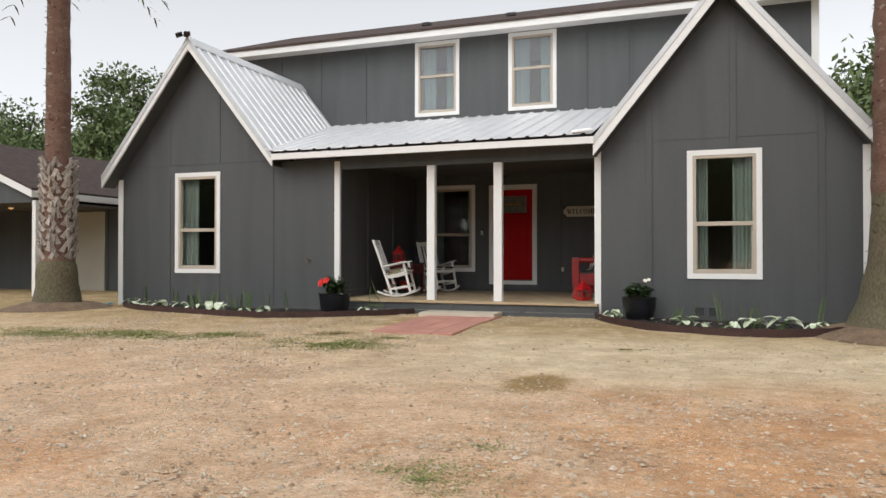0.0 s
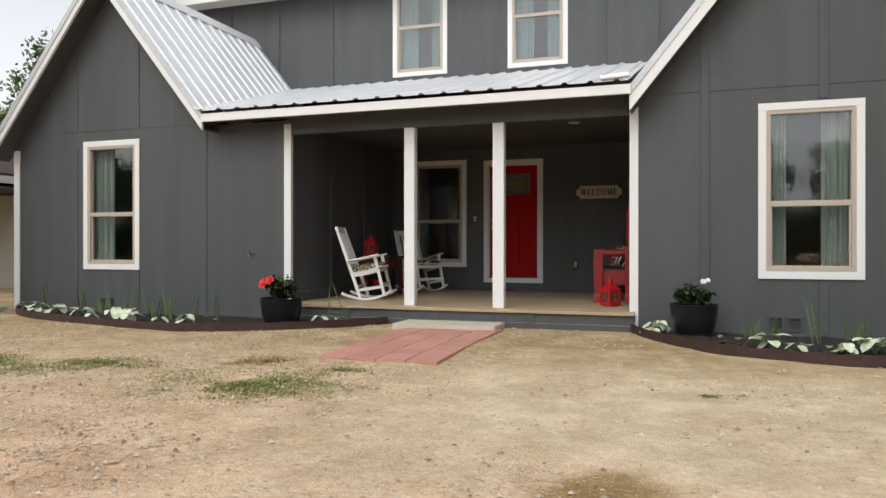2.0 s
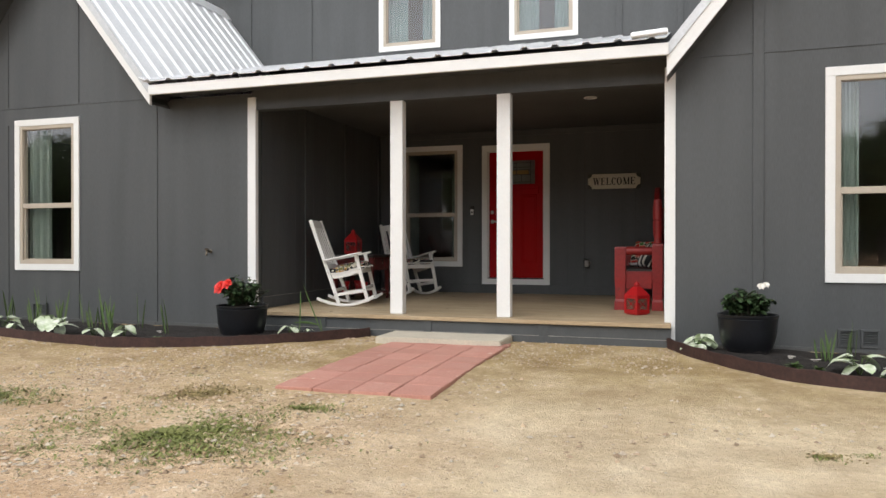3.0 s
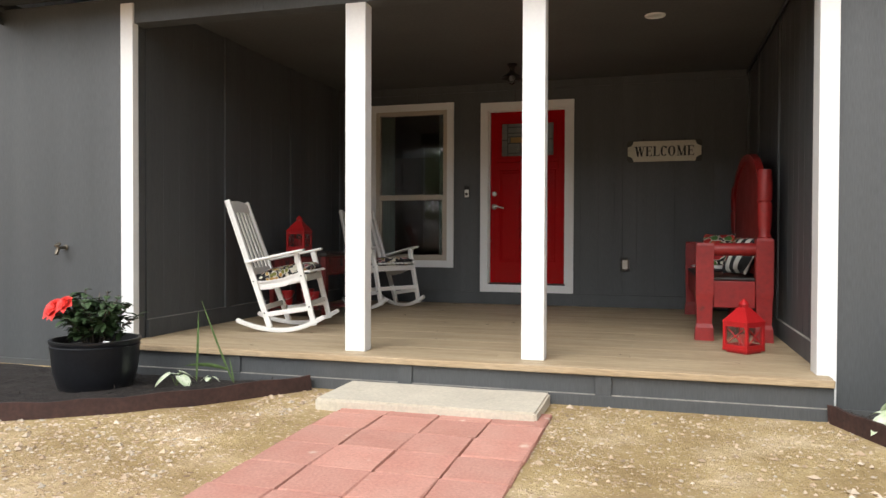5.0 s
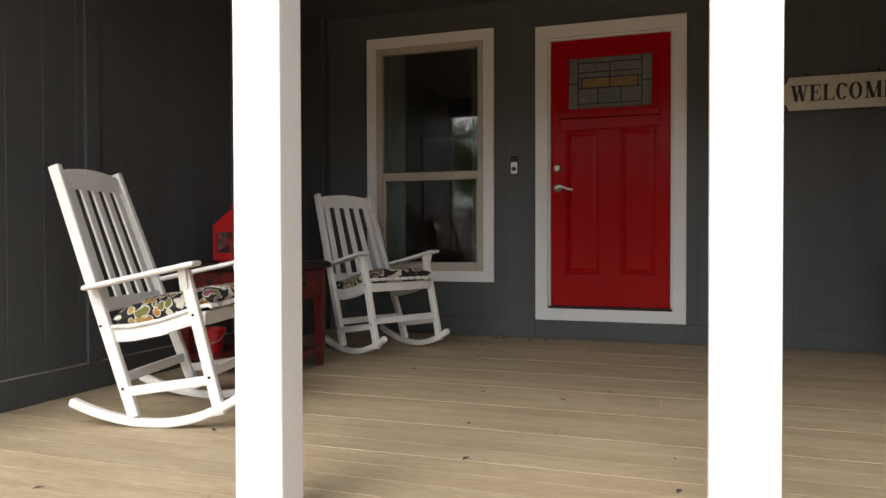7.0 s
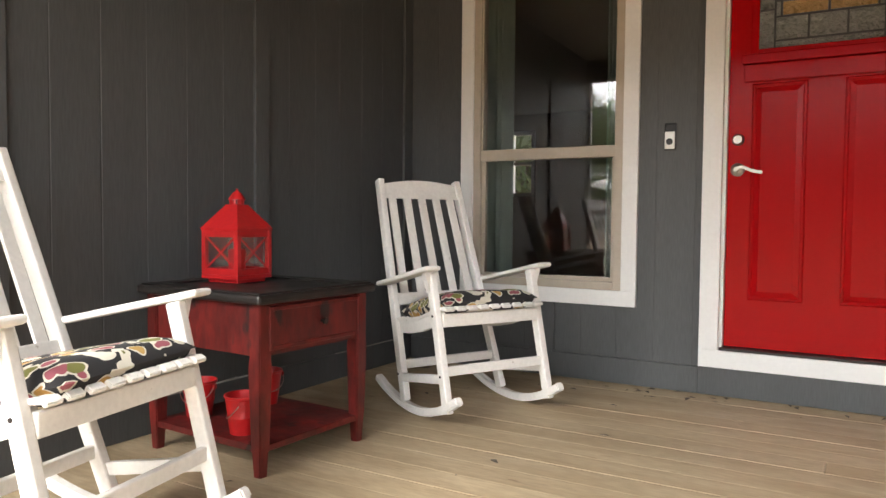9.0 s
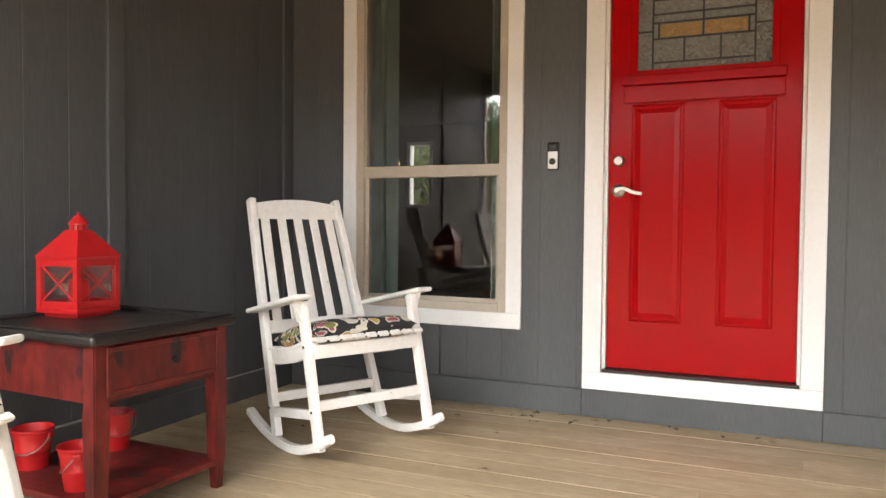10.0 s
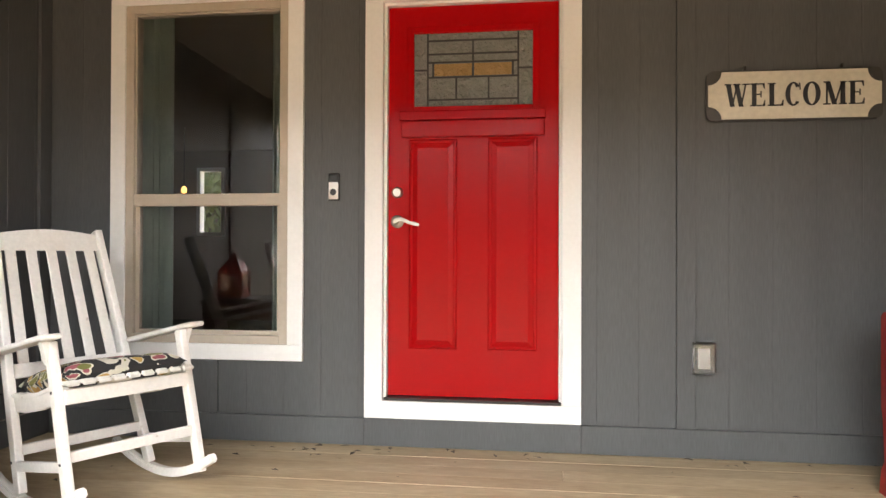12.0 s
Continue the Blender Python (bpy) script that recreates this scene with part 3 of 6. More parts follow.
# battens, seams and base boards on the flat front walls
def batten(parent, x0, x1, z0, z1, y, d=0.018):
    return part("batten", box_bm(x0, x1, y - d, y, z0, z1, 0.002), GREY, parent)


for x in (-9.895, -8.69, -7.45):
    top = APEX - 0.25 - abs(x - LC) * SLOPE
    for a, b in ((2.95, top), (0.1, 2.70)) if x < -8 else ((0.1, 2.86),):
        batten(wall_left, x - 0.012, x + 0.012, a, b, FRONT, 0.010)
for x in (-0.45, 0.81, 2.04):
    top = min(APEX - 0.25 - abs(x - RC) * SLOPE, 5.1)
    zs = ((0.1, 0.70), (2.77, top)) if x == 0.81 else ((0.1, top),)
    for a, b in zs:
        batten(wall_right, x - 0.048, x + 0.048, a, b, FRONT)
for p, a, b in ((wall_left, -11.1, -7.46), (wall_right, -1.2, -0.5), (wall_right, -0.4, 0.76), (wall_right, 0.86, 1.99)):
    batten(p, a, b, 2.925, 2.937, FRONT, 0.006)
for p, a, b in ((wall_left, -11.1, -6.12), (wall_right, -1.2, 2.58)):
    batten(p, a, b, 0.0, 0.11, FRONT, 0.02)
for x in (-9.79, -8.64, -7.41, -2.06, -1.16, 0.1, 1.3):
    batten(wall_upper, x - 0.045, x + 0.045, 3.6, 6.16, UPPER)


# windows
def window(name, w, y, label, rail=0.415, skew=0.0):
    x0, x1, z0, z1 = w
    wd = thing(name, label, "window", kind="structure")
    for nm, a in (("trim_top", (x0, x1, z1 - 0.085, z1)), ("trim_bottom", (x0, x1, z0, z0 + 0.085)), ("trim_left", (x0, x0 + 0.085, z0 + 0.085, z1 - 0.085)), ("trim_right", (x1 - 0.085, x1, z0 + 0.085, z1 - 0.085))):
        part(nm, box_bm(a[0], a[1], y - 0.024, y, a[2], a[3], 0.003), WHITE, wd, "white trim board")
    a, b, c, d = hole(w)
    fr = part("frame", blocks(bmesh.new(), a, b, c, d, [(a + 0.046, b - 0.046, c + 0.046, d - 0.046)], lambda bm, p, q, r, s: box(bm, p, q, y - 0.016, y + 0.08, r, s, 0.003)), TAN, wd, "tan vinyl window frame")
    a, b, c, d = a + 0.046, b - 0.046, c + 0.046, d - 0.046
    mid = c + (d - c) * rail
    part("meeting_rail", box_bm(a, b, y - 0.008, y + 0.05, mid - 0.03, mid + 0.035, 0.004), TAN, wd, "tan meeting rail")
    upper = part("upper_sash", blocks(bmesh.new(), a, b, mid + 0.035, d, [(a + 0.007, b - 0.007, mid + 0.03, d - 0.007)], lambda bm, p, q, r, s: box(bm, p, q, y + 0.002, y + 0.04, r, s, 0.002)), TAN, wd)
    lower = part("lower_sash", blocks(bmesh.new(), a, b, c, mid - 0.03, [(a + 0.022, b - 0.022, c + 0.022, mid - 0.02)], lambda bm, p, q, r, s: box(bm, p, q, y + 0.012, y + 0.05, r, s, 0.002)), TAN, wd)
    for pa, sash in (((a + 0.004, b - 0.004, mid + 0.03, d - 0.004, 0.022), upper), ((a + 0.02, b - 0.02, c + 0.02, mid - 0.025, 0.03), lower)):
        gb = box_bm(pa[0], pa[1], y + pa[4], y + pa[4] + 0.004, pa[2], pa[3])
        for v in gb.verts:
            v.co.y += skew * (v.co.x - (a + b) / 2)
        g = part("pane", gb, GLASS, sash, "clear glass pane")
        g.visible_shadow = False
    return wd


window("window_1", WINDOWS["left"], FRONT, "tall single-hung window with white trim and tan frame")
window("window_2", WINDOWS["right"], FRONT, "tall single-hung window with white trim and tan frame")
window("window_3", WINDOWS["porch"], BACK, "tall single-hung porch window with white trim and tan frame", 0.415, 0.02)
window("window_4", UP1, UPPER, "upper single-hung window with white trim and tan frame", 0.54)
window("window_5", UP2, UPPER, "upper single-hung window with white trim and tan frame", 0.54)


def curtain(x0, x1, z0, z1, y, mat=None, deep=0.025):
    bm, n = bmesh.new(), 40
    rows = []
    for z in (z0, z1):
        rows.append([bm.verts.new((x0 + (x1 - x0) * i / n, y + deep * math.sin(i * 1.05 + x0) + 0.008 * math.sin(i * 2.7), z)) for i in range(n + 1)])
    for i in range(n):
        bm.faces.new((rows[0][i], rows[0][i + 1], rows[1][i + 1], rows[1][i]))
    bmesh.ops.solidify(bm, geom=bm.faces[:], thickness=0.004)
    c = part("curtain", bm, mat or CURTAIN, smooth=True)
    return tagged(c, "pale grey-green gathered curtain behind the glass", "curtain", "curtains")


for w, y, f, g in ((WINDOWS["left"], FRONT, 0.40, 0.10), (WINDOWS["right"], FRONT, 0.24, 0.36), (WINDOWS["porch"], BACK, 0.22, 0.16), (UP1, UPPER, 0.42, 0.30), (UP2, UPPER, 0.40, 0.33)):
    a, b, c, d = hole(w)
    wide = b - a
    hang = (SHEER, 0.010) if y == UPPER else ()
    curtain(a - 0.05, a + wide * f, c - 0.1, d + 0.08, y + 0.14, *hang)
    curtain(b - wide * g, b + 0.05, c - 0.1, d + 0.08, y + 0.14, *hang)


# ---- porch: siding panels, deck boards, door ----
def siding(parent, plane, at, u0, u1, z0, z1, joints, holes, out):
    """Grooved panels between the joints, proud of the wall core by 12 mm; out is the way they face along their axis."""
    edges = [u0] + [j for j in joints if u0 < j < u1] + [u1]
    for a, b in zip(edges, edges[1:]):
        bm = bmesh.new()

        def put(bm, p, q, c, d):
            prof, u = [(p, 0.0)], a + 0.2032
            while u < q - 0.012:
                if u > p + 0.012:
                    prof += [(u - 0.004, 0.0), (u - 0.002, 0.0012), (u + 0.002, 0.0012), (u + 0.004, 0.0)]
                u += 0.2032
            prof += [(q, 0.0), (q, 0.012), (p, 0.012)]
            pts = [(v, at - out * w) for v, w in prof]
            prism(bm, pts if plane == "y" else [(w, v) for v, w in pts], c, d, "z")
        blocks(bm, a, b, z0, z1, holes, put)
        part("siding_panel", bm, GREY, parent)


JB = (-5.075, -3.855, -2.6185)
siding(wall_back, "y", BACK, LX, RX, 0.44, CEILING, JB, [hole(WINDOWS["porch"], 0.06), (-4.17, -3.18, 0.46, 2.64)], -1)
siding(wall_porch_left, "x", LX, FRONT + 0.16, BACK, 0.44, CEILING, (12.87, 14.12), [], 1)
siding(wall_porch_right, "x", RX, FRONT + 0.16, BACK, 0.44, CEILING, (13.42, 14.64), [], -1)
for x, z0, z1 in ((-5.075, 0.44, 0.72), (-5.075, 2.73, CEILING), (-3.855, 2.70, CEILING), (-2.6185, 0.44, CEILING)):
    batten(wall_back, x - 0.045, x + 0.045, z0, z1, BACK)
for y in (12.87, 14.12, 15.405):
    part("batten", box_bm(LX, LX + 0.018, y - 0.045, y + 0.045, 0.44, CEILING, 0.002), GREY, wall_porch_left)
for y in (13.42, 14.64, 15.405):
    part("batten", box_bm(RX - 0.018, RX, y - 0.045, y + 0.045, 0.44, CEILING, 0.002), GREY, wall_porch_right)
base = thing("baseboard", "grey painted base boards round the porch", "baseboard", kind="structure")
part("board", box_bm(LX + 0.022, DOOR[0], BACK - 0.022, BACK + 0.014, DECK_Z, 0.44, 0.004), GREY, base)
part("board", box_bm(DOOR[1], RX - 0.022, BACK - 0.022, BACK + 0.014, DECK_Z, 0.44, 0.004), GREY, base)
part("board", box_bm(DOOR[0], DOOR[1], BACK - 0.022, BACK + 0.014, DECK_Z, DOOR[2], 0.004), GREY, base)
part("board", box_bm(LX - 0.014, LX + 0.022, FRONT + 0.157, BACK - 0.022, DECK_Z, 0.44, 0.004), GREY, base)
part("board", box_bm(RX - 0.022, RX + 0.014, FRONT + 0.157, BACK - 0.022, DECK_Z, 0.44, 0.004), GREY, base)
# the bright line on the base boards' top edges, put in as colour
for a, b in ((LX + 0.001, LX + 0.021), (RX - 0.021, RX - 0.001)):
    for y0, y1 in ((FRONT + 0.157, 12.82), (12.92, 14.07), (14.69, 15.35)) if a < -3 else ((FRONT + 0.157, 13.37), (13.47, 14.59), (14.69, 15.35)):
        part("dusty_ledge", box_bm(a, b, y0, y1, 0.44, 0.4425), LEDGELIGHT, base, "painted highlight along the board's top edge")
part("cornice", box_bm(LX, RX, BACK - 0.02, BACK, CEILING - 0.09, CEILING, 0.003), GREY, base)

y, pitch, row = 11.48, 0.1405, 0
plank_meshes = {}
while y < BACK:
    cuts = [LX] + ([LX + 2.44 + 0.37 * (row % 3)] if row % 4 == 1 else [LX + 3.66] if row % 4 == 3 else []) + [RX]
    w = min(pitch - 0.0016, BACK - y)
    for a, b in zip(cuts, cuts[1:]):
        key = (round(b - a, 3), round(w, 3))
        if key not in plank_meshes:
            plank_meshes[key] = mesh_of("plank", box_bm(0.001, b - a - 0.001, 0, w, -0.026, 0, 0.001), DECK)
        piece("plank", plank_meshes[key], deck, Matrix.Translation((a, y, DECK_Z - 0.0004 * (row * 7 % 3))))
    y += pitch
    row += 1
part("joist_bed", box_bm(LX, RX, 11.48, BACK, 0.15, 0.262), BARK, deck, "dark timber under the planks")

# front door
door = thing("door_1", "closed glossy red panelled front door with leaded glass", "door", kind="structure")
x0, x1, z0, z1 = DOOR
for nm, a in (("casing_top", (x0, x1, z1 - 0.095, z1)), ("casing_bottom", (x0, x1, z0, z0 + 0.09)), ("casing_left", (x0, x0 + 0.095, z0 + 0.09, z1 - 0.095)), ("casing_right", (x1 - 0.095, x1, z0 + 0.09, z1 - 0.095))):
    part(nm, box_bm(a[0], a[1], BACK - 0.024, BACK + 0.012, a[2], a[3], 0.003), WHITE, door, "white casing board")
for a in ((-4.135, -4.118), (-3.232, -3.215)):
    part("jamb", box_bm(a[0], a[1], BACK + 0.012, BACK + 0.12, 0.53, 2.60), WHITE, door)
part("jamb_head", box_bm(-4.118, -3.232, BACK + 0.012, BACK + 0.12, 2.586, 2.60), WHITE, door)
part("threshold", box_bm(-4.13, -3.22, BACK - 0.012, BACK + 0.12, 0.53, 0.548, 0.004), DARKMETAL, door, "dark bronze threshold")
DY = 15.50
gl = (-3.985, -3.362, 2.055, 2.445)
slab = part("door_leaf", blocks(bmesh.new(), -4.116, -3.234, 0.552, 2.584, [gl], lambda bm, a, b, c, d: box(bm, a, b, DY, DY + 0.044, c, d)), REDDOOR, door, "glossy red painted door leaf")
for a, b in ((-4.007, -3.754), (-3.594, -3.341)):
    pan = bmesh.new()
    c, d = 0.797, 1.889
    r = [[(a + i, DY - h, c + i), (b - i, DY - h, c + i), (b - i, DY - h, d - i), (a + i, DY - h, d - i)] for i, h in ((0, 0.0005), (0.006, 0.006), (0.014, 0.007), (0.020, 0.004), (0.046, 0.011), (0.049, 0.011))]
    rv = [[pan.verts.new(p) for p in q] for q in r]
    for p, q in zip(rv, rv[1:]):
        for i in range(4):
            pan.faces.new((p[i], p[(i + 1) % 4], q[(i + 1) % 4], q[i]))
    pan.faces.new(rv[-1])
    bmesh.ops.recalc_face_normals(pan, faces=pan.faces[:])
    part("raised_panel", pan, REDDOOR, slab)
sh = bmesh.new()
box(sh, -4.057, -3.300, DY - 0.038, DY, 1.986, 2.032, 0.005)
box(sh, -4.045, -3.305, DY - 0.026, DY, 1.897, 1.982, 0.005)
for i in range(30):
    box(sh, -4.03 + i * 0.024, -4.018 + i * 0.024, DY - 0.040, DY - 0.030, 1.992, 2.022)
part("dentil_shelf", sh, REDDOOR, slab, "red moulded shelf under the glass")
part("lite_frame", blocks(bmesh.new(), gl[0] - 0.03, gl[1] + 0.03, gl[2] - 0.03, gl[3] + 0.03, [(gl[0] + 0.004, gl[1] - 0.004, gl[2] + 0.004, gl[3] - 0.004)], lambda bm, a, b, c, d: box(bm, a, b, DY - 0.012, DY + 0.02, c, d, 0.004)), REDDOOR, slab)
gw, gh = gl[1] - gl[0], gl[3] - gl[2]
cames = [(0.12, 0, 0.12, 1), (0.875, 0, 0.875, 1), (0, 0.5, 0.12, 0.5), (0.875, 0.5, 1, 0.5), (0.12, 0.89, 0.875, 0.89), (0.12, 0.71, 0.875, 0.71), (0.12, 0.60, 0.875, 0.60),
         (0.12, 0.40, 0.875, 0.40), (0.12, 0.10, 0.875, 0.10), (0.5, 0.40, 0.5, 0.89), (0.36, 0.10, 0.36, 0.40), (0.63, 0.10, 0.63, 0.40), (0.165, 0.40, 0.165, 0.60), (0.83, 0.40, 0.83, 0.60)]
for a, c, b, d in cames:
    w = 0.0048
    part("lead_came", box_bm(gl[0] + a * gw - w, gl[0] + b * gw + w, DY + 0.0005, DY + 0.014, gl[2] + c * gh - w, gl[2] + d * gh + w, 0.001), LEAD, slab)
g = part("leaded_pane", box_bm(gl[0], gl[1], DY + 0.007, DY + 0.012, gl[2], gl[3]), LEADGLASS, slab, "textured leaded glass")
g.visible_shadow = False
# warm glow of an indoor lamp, put into the tint of two panes
LAMPTINT = glass_material("lamp_tinted_door_glass", (0.62, 0.40, 0.17), 0.16, 1.6, 1.6, 0.45)
for a, b in ((0.175, 0.49), (0.51, 0.82)):
    g = part("lamp_tinted_pane", box_bm(gl[0] + a * gw, gl[0] + b * gw, DY + 0.003, DY + 0.0065, gl[2] + 0.42 * gh, gl[2] + 0.58 * gh), LAMPTINT, slab, "textured glass tinted like warm lamplight")
    g.visible_shadow = False
lock = part("deadbolt", lathe(lathe(bmesh.new(), [(0.030, 0), (0.030, 0.008), (0.022, 0.016), (0.021, 0.022)], 20, Matrix.Translation((-4.068, DY, 1.612)) @ pose(0, 0, 0, 90)), [(0.010, 0.02), (0.010, 0.026)], 12, Matrix.Translation((-4.068, DY, 1.612)) @ pose(0, 0, 0, 90)), STEEL, slab, "satin nickel deadbolt", True)
hd = lathe(bmesh.new(), [(0.034, 0), (0.034, 0.008), (0.026, 0.014), (0.012, 0.018), (0.012, 0.05)], 20, Matrix.Translation((-4.068, DY, 1.46)) @ pose(0, 0, 0, 90))
sweep(hd, [(-4.068 + 0.0135 * i, DY - 0.048, 1.46 + 0.010 * math.sin(i * 0.75) - (0.005 * max(0, i - 6) ** 1.4)) for i in range(10)], 0.014, 0.016)
part("lever_handle", hd, STEEL, slab, "satin nickel lever handle", True)

# small things on the back wall
bell = thing("doorbell_camera", "silver and black doorbell on the grey wall", "doorbell", pose(-4.396, BACK, 1.64))
part("backplate", box_bm(-0.031, 0.031, -0.016, 0, -0.072, 0.072, 0.008), BLACK, bell)
part("faceplate", box_bm(-0.026, 0.026, -0.026, -0.016, -0.066, 0.025, 0.006), ALU, bell, "silver faceplate")
part("button", lathe(bmesh.new(), [(0.017, 0), (0.017, 0.004), (0.012, 0.006)], 20, pose(0, -0.026, -0.028, 90)), BLACK, bell, "black ringed button", True)
part("lens", box_bm(-0.022, 0.022, -0.024, -0.016, 0.03, 0.062, 0.006), BLACK, bell)
outlet = thing("outdoor_outlet", "clear weather cover over an outlet on the grey wall", "outlet", pose(-2.541, BACK - 0.018, 0.79))
part("backplate", box_bm(-0.05, 0.05, -0.012, 0.018, -0.078, 0.078, 0.006), GREY, outlet)
part("socket_plate", box_bm(-0.028, 0.028, -0.02, -0.012, -0.05, 0.05, 0.004), WHITE, outlet, "pale socket plate")
cv = part("cover", box_bm(-0.054, 0.054, -0.06, -0.014, -0.075, 0.082, 0.014), glass_material("clear_plastic", (0.8, 0.8, 0.8), 0.05), outlet, "clear bubble cover")
cv.visible_shadow = False

sign = thing("welcome_sign", "cream enamel sign with black border and lettering", "sign", pose(-2.128, BACK - 0.02, 2.060))
sw, shh = 0.40, 0.122


def plaque(w, h, r, d0, d1, inward):
    pts = []
    for cx, cz, a0 in ((w, h, 0), (-w, h, 90), (-w, -h, 180), (w, -h, 270)):
        for k in range(9):
            if inward:
                a = radians(a0 + 270 - k * 90 / 8)
                pts.append((cx + r * math.cos(a), cz + r * math.sin(a)))
            else:
                a = radians(a0 + k * 90 / 8)
                pts.append((cx - math.copysign(r, cx) + r * math.cos(a), cz - math.copysign(r, cz) + r * math.sin(a)))
    return prism(bmesh.new(), pts, d0, d1)


part("border", plaque(sw, shh, 0.035, -0.012, 0.006, False), material("dark_grey_sign_backing", (0.045, 0.043, 0.040), 0.5, var=0.1, bump=0.02), sign, "black rounded metal border")
part("face", plaque(sw - 0.008, shh - 0.008, 0.062, -0.017, -0.012, True), SIGNCREAM, sign, "cream face with scooped corners")

def serif_letter(ch, w, h):
    """One roman capital, w wide and h high, of thick and thin strokes with slab serifs, standing on its base line."""
    bm = bmesh.new()
    thick, thin, foot = 0.021, 0.0075, 0.006

    def quad(*p):
        prism(bm, [(a * w, c * h) for a, c in p], -0.003, 0.0)

    def stroke(x0, z0, x1, z1, t):
        k = t / w / 2
        quad((x0 - k, z0), (x0 + k, z0), (x1 + k, z1), (x1 - k, z1))

    def serif(x, z, span):
        k, t = span / w / 2, foot / h
        quad((x - k, z), (x + k, z), (x + k, z + t), (x - k, z + t))

    def arc(a0, a1):
        n, out, inn = 28, [], []
        for i in range(n + 1):
            a = radians(a0 + (a1 - a0) * i / n)
            out.append((0.5 + 0.5 * math.cos(a), 0.5 + 0.52 * math.sin(a)))
            inn.append((0.5 + (0.5 - thick / w) * math.cos(a), 0.5 + (0.52 - thin / h) * math.sin(a)))
        for i in range(n):
            quad(out[i], out[i + 1], inn[i + 1], inn[i])
    top = 1 - foot / h
    if ch in "EL":
        stroke(0.24, 0, 0.24, 1, thick)
        serif(0.24, 0, 0.036), serif(0.24, top, 0.036)
        quad((0.24, 0), (0.95, 0), (0.95, foot / h), (0.24, foot / h))
        quad((0.80, 0), (0.97, 0), (1.0, 0.26), (0.94, 0.26))
        if ch == "E":
            quad((0.24, top), (0.93, top), (0.93, 1), (0.24, 1))
            quad((0.78, 1), (0.95, 1), (0.95, 0.76), (0.90, 0.76))
            quad((0.30, 0.49), (0.72, 0.49), (0.72, 0.545), (0.30, 0.545))
            quad((0.66, 0.38), (0.74, 0.38), (0.74, 0.66), (0.66, 0.66))
    elif ch == "W":
        for a, b, t in ((0.13, 0.31, thick), (0.52, 0.31, thin), (0.48, 0.69, thick), (0.89, 0.69, thin)):
            stroke(b, 0, a, 1, t)
        for x in (0.13, 0.50, 0.89):
            serif(x, top, 0.034)
    elif ch == "M":
        stroke(0.13, 0, 0.13, 1, thin), stroke(0.84, 0, 0.84, 1, thick)
        stroke(0.48, 0, 0.17, 1, thick), stroke(0.48, 0, 0.82, 1, thin)
        for x, z, t in ((0.13, 0, 0.032), (0.84, 0, 0.036), (0.12, top, 0.028), (0.87, top, 0.028)):
            serif(x, z, t)
    elif ch == "O":
        arc(0, 360)
    elif ch == "C":
        arc(38, 318)
        quad((0.84, 0.98), (0.93, 0.98), (0.95, 0.66), (0.89, 0.66))
    return bm


for ch, x, w in (("W", -0.314, 0.107), ("E", -0.197, 0.068), ("L", -0.117, 0.071), ("C", -0.038, 0.072), ("O", 0.041, 0.079), ("M", 0.135, 0.100), ("E", 0.246, 0.070)):
    glyph = serif_letter(ch, w, 0.110)
    glyph.transform(Matrix.Translation((x, -0.0172, -0.054)))
    part("letter", glyph, BLACK, sign, "black serif capital " + ch)
for s in (-0.22, 0.22):
    part("hanging_loop", lathe(bmesh.new(), [(0.006, 0), (0.006, 0.02)], 8, pose(s, -0.004, shh)), DARKMETAL, sign)

# porch ceiling lamp and downlight
lamp = thing("ceiling_lamp", "dark metal barn-style ceiling lamp with a clear jar", "ceiling lamp", pose(-3.68, 14.55, CEILING))
part("canopy", lathe(bmesh.new(), [(0.055, 0), (0.06, -0.015), (0.03, -0.035), (0.022, -0.08)], 20), DARKMETAL, lamp, smooth=True)
part("shade", lathe(bmesh.new(), [(0.03, -0.075), (0.05, -0.10), (0.115, -0.14), (0.118, -0.146), (0.048, -0.112), (0.028, -0.085)], 28), DARKMETAL, lamp, "flared dark metal shade", True)
jar = part("jar", lathe(bmesh.new(), [(0.034, -0.11), (0.038, -0.15), (0.034, -0.20), (0.015, -0.215)], 20), GLASS, lamp, "clear glass jar", True)
jar.visible_shadow = False
part("bulb", lathe(bmesh.new(), [(0.010, -0.11), (0.020, -0.15), (0.012, -0.175)], 14), DIFFUSER, lamp, smooth=True)
down = thing("recessed_light", "small unlit recessed downlight in the porch ceiling", "downlight", pose(-2.23, 13.2, CEILING))
part("ring", lathe(bmesh.new(), [(0.085, 0), (0.082, -0.008), (0.062, -0.010), (0.055, 0.0)], 28), WHITE, down, "white trim ring", True)
part("lens", lathe(bmesh.new(), [(0.055, -0.001), (0.03, -0.006), (0.001, -0.008)], 24), DIFFUSER, down, smooth=True)


